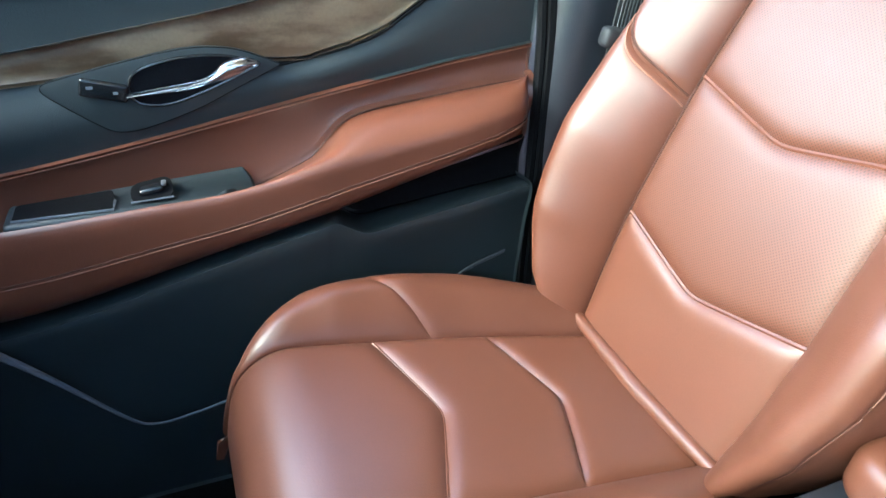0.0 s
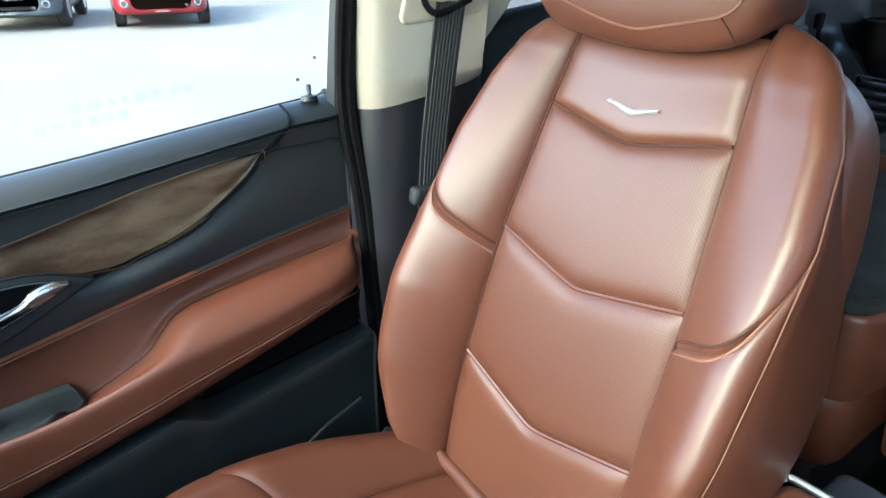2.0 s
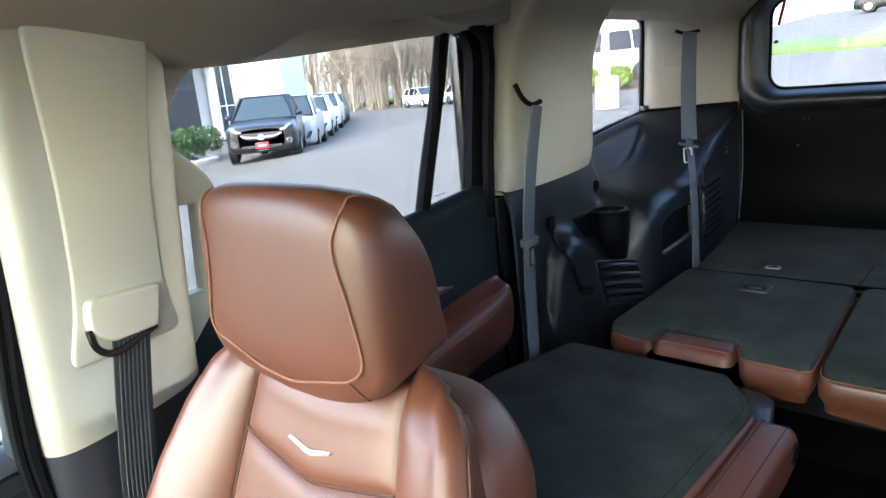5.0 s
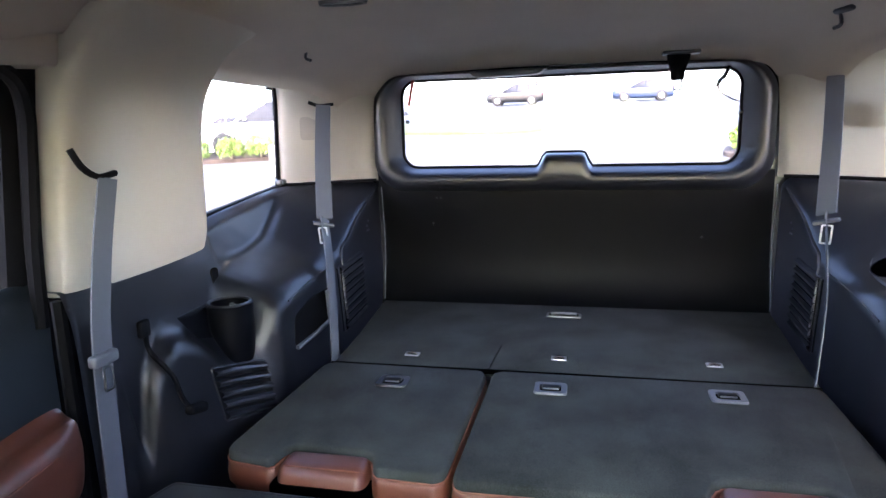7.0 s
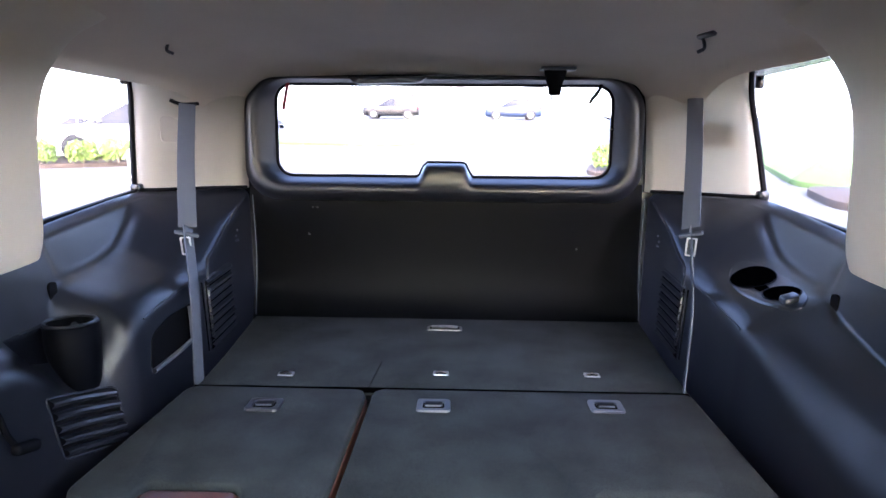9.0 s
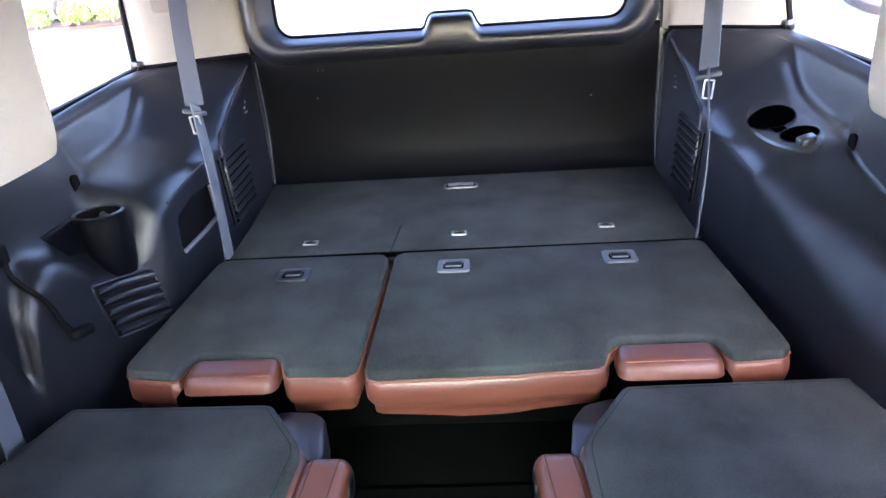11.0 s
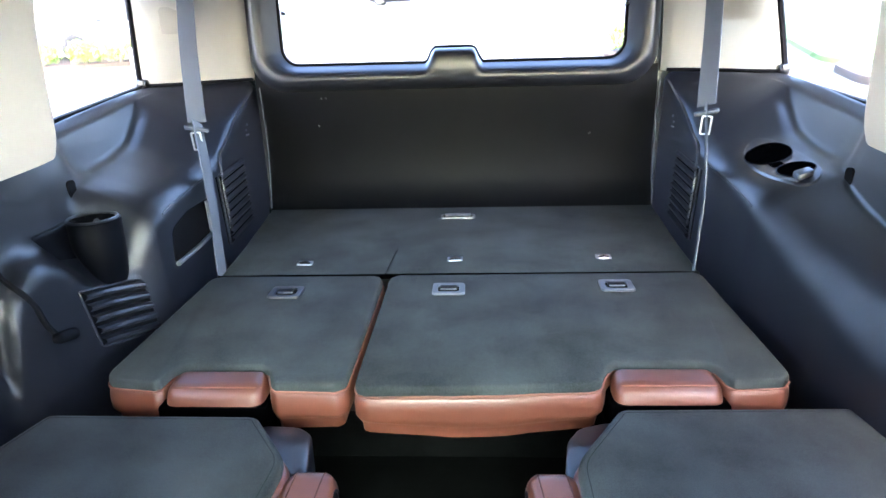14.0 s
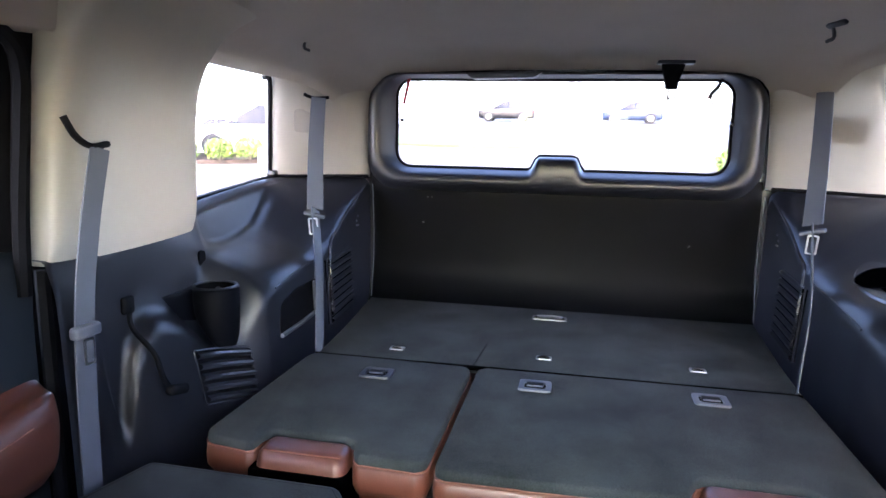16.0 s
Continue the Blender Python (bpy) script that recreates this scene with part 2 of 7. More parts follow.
def glass_mat(name, tint=(1, 1, 1)):
    m = bpy.data.materials.new(name)
    m.use_nodes = True
    nt = m.node_tree
    nt.nodes.clear()
    out = nt.nodes.new("ShaderNodeOutputMaterial")
    tr = nt.nodes.new("ShaderNodeBsdfTransparent")
    tr.inputs["Color"].default_value = (*tint, 1)
    gl = nt.nodes.new("ShaderNodeBsdfGlossy")
    gl.inputs["Roughness"].default_value = 0.02
    lw = nt.nodes.new("ShaderNodeLayerWeight")
    pw = nt.nodes.new("ShaderNodeMath")
    pw.operation = "POWER"
    pw.inputs[1].default_value = 5.0
    nt.links.new(lw.outputs["Facing"], pw.inputs[0])
    fr = nt.nodes.new("ShaderNodeMapRange")
    fr.inputs["To Min"].default_value, fr.inputs["To Max"].default_value = 0.03, 0.9
    nt.links.new(pw.outputs[0], fr.inputs["Value"])
    mx = nt.nodes.new("ShaderNodeMixShader")
    nt.links.new(fr.outputs[0], mx.inputs[0])
    nt.links.new(tr.outputs[0], mx.inputs[1])
    nt.links.new(gl.outputs[0], mx.inputs[2])
    nt.links.new(mx.outputs[0], out.inputs["Surface"])
    return m


def wood_mat():
    m = mat("walnut wood", (0.14, 0.092, 0.060), 0.34, vary=0.2, tint=(0.235, 0.168, 0.115), scale=6, fine=240, bump=0.06)
    nt = m.node_tree
    wave = nt.nodes.new("ShaderNodeTexNoise")
    wave.inputs["Scale"].default_value, wave.inputs["Detail"].default_value = 9, 6
    mp = nt.nodes.new("ShaderNodeMapping")
    mp.inputs["Scale"].default_value = (1.0, 0.9, 3.2)
    mp.inputs["Rotation"].default_value = (radians(10), 0, 0)
    co = nt.nodes.new("ShaderNodeTexCoord")
    nt.links.new(co.outputs["Object"], mp.inputs["Vector"])
    nt.links.new(mp.outputs[0], wave.inputs["Vector"])
    b = nt.nodes["Principled BSDF"]
    src = b.inputs["Base Color"].links[0].from_socket
    mx = nt.nodes.new("ShaderNodeMix")
    mx.data_type, mx.blend_type = "RGBA", "MULTIPLY"
    mx.inputs["Factor"].default_value = 0.8
    rp = nt.nodes.new("ShaderNodeValToRGB")
    rp.color_ramp.elements[0].position, rp.color_ramp.elements[0].color = 0.40, (0.34, 0.25, 0.20, 1)
    rp.color_ramp.elements[1].position, rp.color_ramp.elements[1].color = 0.54, (1, 1, 1, 1)
    nt.links.new(wave.outputs["Fac"], rp.inputs["Fac"])
    nt.links.new(src, mx.inputs["A"])
    nt.links.new(rp.outputs["Color"], mx.inputs["B"])
    nt.links.new(mx.outputs["Result"], b.inputs["Base Color"])
    return m


SADDLE = (0.117, 0.0385, 0.0222)
M_LEATHER = mat("saddle leather", SADDLE, 0.39, vary=0.14, scale=5, fine=520, bump=0.10, spec=0.62, rough_vary=0.05)
M_PERF = mat("perforated saddle leather", SADDLE, 0.44, spec=0.62, vary=0.1, scale=5, fine=420, bump=0.2, dots=0.0031)
M_THREAD = mat("light brown thread", (0.23, 0.095, 0.06), 0.6, fine=900, bump=0.3)
# Pure black for joints and for painted shade between parts.
M_GAP = mat("black joints and gap shade", (0.0006, 0.0006, 0.0007), 1.0, spec=0.0)
M_SEAM_DARK = mat("dark green thread", (0.006, 0.009, 0.009), 0.9, spec=0.1)
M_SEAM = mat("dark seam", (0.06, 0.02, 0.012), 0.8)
M_BLACK = mat("dark grained plastic", (0.0155, 0.0170, 0.0235), 0.35, vary=0.15, fine=520, bump=0.12, spec=1.0, rough_vary=0.04)
M_GATE = mat("black satin plastic", (0.014, 0.0152, 0.020), 0.36, vary=0.15, fine=520, bump=0.10, spec=0.8)
# Darker than the other black plastic; shade is put into its colour.
M_PANEL = mat("shade-darkened matt black plastic", (0.0026, 0.0030, 0.0047), 0.42, vary=0.3, fine=420, bump=0.14, spec=0.13)
M_SOFT = mat("dark soft-touch vinyl", (0.0145, 0.0205, 0.0245), 0.5, vary=0.12, fine=620, bump=0.2)
M_GLOSS = mat("gloss black trim", (0.008, 0.009, 0.011), 0.2, vary=0.1, bump=0.03)
M_RUBBER = mat("black rubber seal", (0.005, 0.005, 0.006), 0.7, vary=0.2, bump=0.1, spec=0.1)
M_CREAM = mat("shale beige plastic", (0.64, 0.59, 0.49), 0.5, vary=0.05, fine=480, bump=0.1)
M_HEAD = mat("beige woven headliner", (0.62, 0.548, 0.452), 0.95, vary=0.06, fine=700, bump=0.35, sheen=0.2)
M_CARPET = mat("charcoal carpet", (0.0170, 0.0204, 0.0208), 0.95, vary=0.5, scale=8, fine=620, bump=0.6, tint=(0.0570, 0.0670, 0.0665), sheen=0.05, crisp=True, spec=0.08)
# Carpet black deepened to stand for the shade in the footwell.
M_FLOOR = mat("floor carpet with shade in its black", (0.0013, 0.0015, 0.0015), 0.95, vary=0.5, scale=14, fine=430, bump=0.8, tint=(0.0045, 0.0052, 0.0052), crisp=True, spec=0.03)
# Same grey webbing with light put into its tone: rear lit, front shaded.
M_BELT = mat("lit grey seat belt webbing", (0.13, 0.138, 0.155), 0.6, vary=0.08, fine=600, bump=0.3)
M_SHADEBELT = mat("shaded seat belt webbing", (0.022, 0.024, 0.028), 0.6, vary=0.08, fine=600, bump=0.3)
M_RIB = mat("grey woven belt ribs", (0.05, 0.054, 0.06), 0.6, vary=0.1, fine=900, bump=0.3)
M_CHROME = mat("chrome", (0.78, 0.79, 0.8), 0.12, metal=1.0, vary=0.03, bump=0.02, rough_vary=0.03)
M_SATIN = mat("satin silver plastic", (0.32, 0.33, 0.35), 0.32, metal=0.6, vary=0.05, bump=0.05)
# Non-metal pale grey; the metal's sheen is put into the colour.
M_EMBLEM = mat("silver emblem with painted sheen", (0.72, 0.72, 0.72), 0.3, metal=0.0, vary=0.04, bump=0.02)
M_GREYP = mat("grey plastic", (0.10, 0.11, 0.13), 0.4, vary=0.08, bump=0.05)
M_WOOD = wood_mat()
M_GLASS = glass_mat("window glass", (0.93, 0.95, 0.94))
M_TINT = glass_mat("tinted rear glass", (0.66, 0.66, 0.675))
M_PRIVACY = glass_mat("privacy glass", (0.60, 0.605, 0.61))
M_SHIELD = glass_mat("light-cutting green windshield", (0.60, 0.66, 0.64))
M_PRINT = glass_mat("faint glass print", (0.97, 0.97, 0.975))
M_GRILLE = mat("beige speaker cloth", (0.5, 0.455, 0.38), 0.8, vary=0.08, fine=800, bump=0.4)
# Matt black for real black parts and for painted shade in recesses.
M_DEEP = mat("matt black and recess shade", (0.004, 0.004, 0.005), 0.9, spec=0.1)
M_WHITE = mat("white print", (0.8, 0.8, 0.8), 0.6)
M_RED = mat("red plastic", (0.5, 0.02, 0.03), 0.35)
def yz(x0, s=1):
    return lambda u, v, w: (s * (x0 + w), u, v)


def xz(y0):
    return lambda u, v, w: (u, y0 + w, v)


def xy(z0):
    return lambda u, v, w: (u, v, z0 + w)


# ---- the car's shell, plain where nothing shows ----
def shell():
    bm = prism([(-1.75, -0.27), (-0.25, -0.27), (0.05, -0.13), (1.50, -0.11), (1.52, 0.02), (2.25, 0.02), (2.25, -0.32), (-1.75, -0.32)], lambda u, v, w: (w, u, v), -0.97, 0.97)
    solo("floor", bm, M_FLOOR, "charcoal carpeted car floor, blackened for footwell shade", "floor", kind="structure", smooth=False)
    solo("trim", tube([(-0.42, 1.258, -0.110), (0.0, 1.262, -0.110), (0.42, 1.268, -0.110)], 0.003), M_GAP, "dark joint line across the carpeted floor", "trim", kind="structure")
    for s, nm in ((-1, "wall_west"), (1, "wall_east")):
        b = merge(rbox((s * 0.985, 1.075, 0.16), (0.03, 2.35, 0.9), 0.01), rbox((s * 0.985, -0.925, 0.08 if s < 0 else 0.16), (0.03, 1.65, 0.74 if s < 0 else 0.9), 0.01),
                  rbox((s * 0.965, 1.14, 0.93), (0.03, 0.44, 0.7), 0.01),
                  rbox((s * 0.97, -0.03, 0.93), (0.03, 0.14, 0.7), 0.01),
                  rbox((-0.955, 2.12, 0.93), (0.03, 0.24, 0.7), 0.01) if s < 0 else rbox((0.80, 2.185, 0.93), (0.03, 0.11, 0.7), 0.01),
                  rbox((s * 0.90, -1.55, 0.9), (0.05, 0.12, 0.75), 0.01),
                  rbox((s * 0.80, 2.225, 0.5), (0.40, 0.03, 1.8), 0.01),
                  rbox((s * 0.91, 1.5, 1.295), (0.10, 1.5, 0.17), 0.01),
                  rbox((s * 0.90, 0.2, 1.26), (0.12, 1.3, 0.12), 0.01))
        if s > 0:
            # Unseen plates and tinted pane, added to cut light from the driver's side.
            b = merge(b, rbox((0.94, -0.85, 0.78), (0.03, 1.45, 0.4), 0.01), rbox((0.94, 0.48, 0.70), (0.03, 0.95, 0.2), 0.01))
            solo("window_3", prism([(0.04, 0.78), (0.94, 0.80), (0.94, 1.22), (0.04, 1.22)], lambda u, v, w: (0.93 + w, u, v), 0, 0.004), M_TINT, "tinted side window", "window", kind="structure")
        solo(nm, b, M_GLOSS, "outer side panel of the car body", "wall", kind="structure")
    solo("wall_north", rbox((0, -1.77, 0.1), (1.94, 0.04, 0.84), 0.01), M_BLACK, "dark front bulkhead of the cabin", "wall", kind="structure")
    # Unseen block added to keep windshield light off the door and footwell.
    dash = smooth_outline([(-1.75, -0.2, 0.02), (-1.30, 0.10, 0.1), (-1.08, 0.30, 0.1), (-1.03, 0.50, 0.08), (-1.15, 0.60, 0.08), (-1.75, 0.62, 0.02)], 0.05)
    solo("dashboard", prism(dash, lambda u, v, w: (w, u, v), -0.9, 0.9, 0.01), M_SOFT, "plain unseen dashboard block shading the footwell", "dashboard", kind="structure")
    # Unseen pane; its tint is chosen to cut light from the front.
    ws = [(-0.84, -1.75, 0.60), (0.84, -1.75, 0.60), (0.72, -0.78, 1.25), (-0.72, -0.78, 1.25)]
    solo("windshield", raw(ws + [(x, y + 0.004, z + 0.006) for x, y, z in ws], [(0, 1, 2, 3), (7, 6, 5, 4), (0, 4, 5, 1), (1, 5, 6, 2), (2, 6, 7, 3), (3, 7, 4, 0)]), M_SHIELD, "unseen windshield pane, tinted to cut front light", "window", kind="structure", smooth=False)
    solo("wall_south", merge(rbox((0, 2.245, 1.31), (1.6, 0.03, 0.22), 0.01), rbox((0, 2.245, 0.35), (1.6, 0.03, 1.0), 0.01)), M_GLOSS, "outer rear panel of the car body", "wall", kind="structure")
    for wx, wy in ((-0.86, -1.35), (0.86, -1.35), (-0.86, 1.55), (0.86, 1.55)):
        w = thing("wheel", (wx, wy, -0.78), "black car wheel carrying the body", "wheel", "car wheels", "structure")
        part("tyre", lathe([(0.24, -0.13), (0.36, -0.135), (0.40, -0.09), (0.405, 0.0), (0.40, 0.09), (0.36, 0.135), (0.24, 0.13)], (wx, wy, -0.375), "x", 32), M_RUBBER, w)
        part("rim", lathe([(0.001, -0.05), (0.06, -0.06), (0.24, -0.08), (0.245, 0.0), (0.24, 0.08), (0.06, 0.06), (0.001, 0.05)], (wx, wy, -0.375), "x", 24), M_SATIN, w)
    solo("roof", rbox((0, 0.74, 1.40), (1.9, 3.02, 0.03), 0.012), M_GLOSS, "outer roof panel of the car", "roof", kind="structure")


def headliner():
    secs = []
    for y, drop in ((-0.78, 0.06), (-0.6, 0.03), (-0.3, 0.0), (0.3, 0.0), (0.95, 0.0), (1.25, -0.015), (1.6, -0.01), (1.9, 0.01), (2.06, 0.035), (2.13, 0.075)):
        hw = 0.86 if y < 1.4 else 0.86 - 0.16 * min(1, (y - 1.4) / 0.75)
        up = 0.03 if 1.2 < y < 1.95 else 0.0
        secs.append([(-hw - 0.03, y, 1.12 - drop * 0.6 + up), (-hw, y, 1.155 - drop * 0.6 + up), (-hw + 0.08, y, 1.225 - drop), (-0.55, y, 1.275 - drop), (-0.25, y, 1.29 - drop),
                     (0, y, 1.292 - drop), (0.25, y, 1.29 - drop), (0.55, y, 1.275 - drop), (hw - 0.08, y, 1.225 - drop + 0.7 * up), (hw, y, 1.155 - drop * 0.6 + 2.4 * up), (hw + 0.03, y, 1.12 - drop * 0.6 + 2.4 * up)])
    bm = loft(secs, 50, 60)
    bmesh.ops.solidify(bm, geom=bm.faces[:], thickness=0.02)
    solo("ceiling", bm, M_HEAD, "beige woven headliner under the car roof", "ceiling", kind="structure", sharp=50)


def overhead_console():
    """Beige housing under the roof between the front seats."""
    t = thing("overhead_console", (0, 0.0, 1.08), "beige overhead console with a pale slot along its rear edge", "overhead console")
    half = [(0.20, -0.28, 0.05), (0.245, 0.0, 0.2), (0.245, 0.135, 0.035), (0.12, 0.19, 0.1)]
    out = smooth_outline(half + [(0.0, 0.225, 0.08)] + [(-p[0], p[1], p[2]) for p in half[::-1]], 0.05, 6)
    n = len(out)
    c = (0.0, -0.03)
    loops = []
    for k, z in ((0.90, 1.084), (0.94, 1.0835), (0.975, 1.087), (0.995, 1.098), (1.0, 1.115), (1.02, 1.17), (1.12, 1.26), (1.2, 1.285)):
        loops.append([(c[0] + (u - c[0]) * k, c[1] + (v - c[1]) * k, z) for u, v in out])
    bm = hoop(loops)
    bm.verts.ensure_lookup_table()
    bm.faces.new(bm.verts[:n])
    bmesh.ops.recalc_face_normals(bm, faces=bm.faces)
    part("housing", bm, M_HEAD, t, sharp=60)
    part("slot", tube([(-0.125, 0.118, 1.084), (-0.05, 0.130, 1.084), (0.04, 0.142, 1.084)], 0.0035, n=16), M_CREAM, t, "pale strip along the slot")
    part("latch", rbox((-0.133, 0.117, 1.084), (0.014, 0.010, 0.006), 0.002), M_GREYP, t, "small grey latch")


def lamp(x, y, z):
    t = thing("dome_lamp", (x, y, z), "oval reading lamp with a dark rim in the headliner", "lamp")
    ring = [[(x + (0.055 - k) * math.cos(a), y + (0.026 - k) * math.sin(a), z - d) for a in np.linspace(0, 2 * math.pi, 32, endpoint=False)] for k, d in ((0, 0), (0.002, 0.008), (0.01, 0.008), (0.012, 0.002))]
    part("rim", hoop(ring), M_BLACK, t)
    part("lens", prism([(x + 0.043 * math.cos(a), y + 0.015 * math.sin(a)) for a in np.linspace(0, 2 * math.pi, 24, endpoint=False)], xy(z - 0.004), 0, 0.006), M_SATIN, t, "frosted lens")


def coat_hook(s):
    x, y, z = (-0.703, 1.704, 1.258) if s < 0 else (0.612, 1.615, 1.256)
    t = thing("coat_hook", (x, y, z), "small beige coat hook on the headliner", "hook", "coat hooks")
    part("plate", rbox((x, y, z), (0.014, 0.065, 0.010), 0.004, m=pose(0, 0, 0, 0, s * 30, s * 14)), M_BLACK, t)
    part("hook", tube([(x, y + 0.022, z - 0.006), (x - s * 0.006, y - 0.004, z - 0.016), (x - s * 0.012, y - 0.024, z - 0.034), (x - s * 0.022, y - 0.012, z - 0.040)], 0.0042, n=14), M_BLACK, t)


# ---- cargo space ----
def cargo_floor():
    t = thing("load_floor", (0, 1.8, 0.40), "charcoal carpeted cargo floor board", "cargo floor")
    out = [(-0.576, 1.492), (0.588, 1.498), (0.60, 1.7), (0.64, 2.15), (-0.64, 2.15), (-0.592, 1.7)]
    part("board", prism(out, xy(0.405), 0, 0.023, 0.005, 2), M_CARPET, t)
    part("base", rbox((0, 1.82, 0.2), (1.2, 0.60, 0.38), 0.01), M_BLACK, t)
    # Black cord stands for the shade between board and seats.
    part("gap", tube([(-0.585, 1.4895, 0.420), (0.0, 1.4925, 0.421), (0.59, 1.4955, 0.420)], 0.007), M_GAP, t, "joint along its front edge, its shade painted black")
    part("seam", tube([(-0.166, 1.494, 0.4285), (-0.163, 1.57, 0.4285), (-0.158, 1.67, 0.4285)], 0.0016), M_RUBBER, t)
    y, z = 1.99, 0.4275
    h = part("handle", hoop([[(u, v, z + d) for u, v in rounded(-0.055 + k, y - 0.022 + k, 0.055 - k, y + 0.022 - k, 0.008)] for k, d in ((0, 0), (0.001, 0.004), (0.007, 0.004), (0.009, -0.006))]), M_BLACK, t, "recessed black pull handle")
    part("grip", tube([(-0.04, y + 0.008, z + 0.005), (0, y + 0.006, z + 0.007), (0.04, y + 0.008, z + 0.005)], 0.005), M_SATIN, h, "silver grip bar")
    part("cup", rbox((0, y, z), (0.1, 0.034, 0.004), 0.001), M_GLOSS, h)
    for x, y in ((-0.385, 1.568), (0.002, 1.592), (0.382, 1.60)):
        z = 0.4275
        a = thing("anchor_loop", (x, y, z), "small silver tether anchor set in the cargo floor", "anchor", "tether anchors")
        part("frame", hoop([[(u, v, z + d) for u, v in rounded(x - 0.020 + k, y - 0.014 + k, x + 0.020 - k, y + 0.014 - k, 0.004)] for k, d in ((0, 0), (0.001, 0.003), (0.005, 0.003), (0.006, 0))]), M_SATIN, a)
        part("bar", tube([(x - 0.014, y - 0.003, z + 0.003), (x, y + 0.002, z + 0.005), (x + 0.014, y - 0.003, z + 0.003)], 0.0028), M_CHROME, a)


def latch(x, y, z, frame_mat, label, tilt=0.0):
    t = thing("release_latch", (x, y, z), label, "seat latch", "third-row latches")
    part("frame", hoop([[(u, v, z + d) for u, v in rounded(x - 0.038 + k, y - 0.033 + k, x + 0.038 - k, y + 0.033 - k, 0.01)] for k, d in ((0, 0), (0.001, 0.005), (0.012, 0.005), (0.015, -0.004))]), frame_mat, t)
    part("bowl", rbox((x, y, z - 0.001), (0.05, 0.04, 0.004), 0.001), M_DEEP, t)
    part("lever", rbox((x, y + 0.004, z + 0.004), (0.04, 0.018, 0.008), 0.003), M_PANEL, t, "black lever")
    part("edge", rbox((x, y - 0.008, z + 0.005), (0.036, 0.004, 0.004), 0.0015), M_GREYP, t, "grey lever edge")


def inset(outline, d):
    """Outline moved inwards by d (counter-clockwise outline)."""
    n = len(outline)
    out = []
    for i in range(n):
        p, q, r = Vector(outline[i - 1]), Vector(outline[i]), Vector(outline[(i + 1) % n])
        a, b = (q - p).normalized(), (r - q).normalized()
        na, nb = Vector((-a.y, a.x)), Vector((-b.y, b.x))
        m = (na + nb)
        m = m / max(m.length_squared, 0.3) * 2
        out.append(tuple(q + m * d))
    return out


def smooth_outline(pts, r=0.03, n=5):
    """Rounds the corners of a polygon; a point may carry its own radius."""
    out = []
    k = len(pts)
    for i in range(k):
        p, q, s = (Vector(pts[j % k][:2]) for j in (i - 1, i, i + 1))
        rad = pts[i][2] if len(pts[i]) > 2 else r
        d1, d2 = (p - q), (s - q)
        a, b = min(rad, d1.length * 0.45), min(rad, d2.length * 0.45)
        A, B = q + d1.normalized() * a, q + d2.normalized() * b
        for j in range(n + 1):
            t = j / n
            out.append(tuple(A * (1 - t) ** 2 + q * 2 * t * (1 - t) + B * t * t))
    return out


def third_row(name_pts, hx0, hx1, hy, label):
    """One folded third-row backrest: carpeted back up, leather sides, its headrest in the notch."""
    rnd = random.Random(len(name_pts))
    out = [(u + rnd.uniform(-0.0008, 0.0008), v + rnd.uniform(-0.0012, 0.0012)) for u, v in smooth_outline(name_pts, 0.03, 7)]
    cx = sum(p[0] for p in out) / len(out)
    t = thing("folded_rear_seat", (cx, 1.25, 0.27), label, "car seat", "folded third-row seats")

    def lay(o, z):
        """A closed line at height z over the tilted back; the foot of the leather sags a little."""
        return [(u, v, z + 0.07 * (v - 1.05) + (0.007 * math.sin(13 * u - 2.2) if z < 0.32 else 0.0)) for u, v in o]

    def capped(loops):
        bm = hoop(loops)
        bm.verts.ensure_lookup_table()
        n = len(loops[0])
        bm.faces.new(bm.verts[-n:])
        bmesh.ops.recalc_face_normals(bm, faces=bm.faces)
        return bm
    part("carpeted_back", capped([lay(inset(out, d), z) for d, z in ((0.003, 0.368), (0.0, 0.380), (0.001, 0.389), (0.0035, 0.3938), (0.0070, 0.3955))]), M_CARPET, t, sharp=60)
    part("backrest", hoop([lay(inset(out, d), z) for d, z in ((0.008, 0.374), (0.002, 0.3735), (-0.002, 0.366), (-0.004, 0.349), (-0.003, 0.330), (0.003, 0.315), (0.008, 0.310), (0.010, 0.290))]), M_LEATHER, t, "saddle leather sides of the backrest", sharp=60)
    part("piping", tube(lay(inset(out, -0.001), 0.3755), 0.0020, closed=True), M_THREAD, t)
    prof = smooth_outline([(hy + 0.072, 0.272, 0.01), (hy + 0.074, 0.390, 0.010), (hy + 0.022, 0.3885, 0.010), (hy + 0.005, 0.372, 0.02), (hy - 0.003, 0.325, 0.03), (hy + 0.008, 0.272, 0.012)], 0.01, 6)
    hr = part("headrest", pillow(prof, lambda u, v, w: (w, u, v), hx0 + 0.003, hx1 - 0.003, 0.022), M_LEATHER, t, "saddle leather headrest tucked in the notch", sharp=60)
    part("piping", tube([(hx0 + 0.008, hy + 0.028, 0.3785)] + [(u, hy + 0.0165, 0.3865) for u in np.linspace(hx0 + 0.026, hx1 - 0.026, 8)] + [(hx1 - 0.008, hy + 0.028, 0.3785)], 0.0015, n=30), M_THREAD, hr)
    # Black box stands for the shade round the headrest.
    part("gap", rbox((0.5 * (hx0 + hx1), hy + 0.040, 0.325), (hx1 - hx0 + 0.012, 0.084, 0.06), 0.004), M_GAP, t, "painted shade of the gap round the headrest")


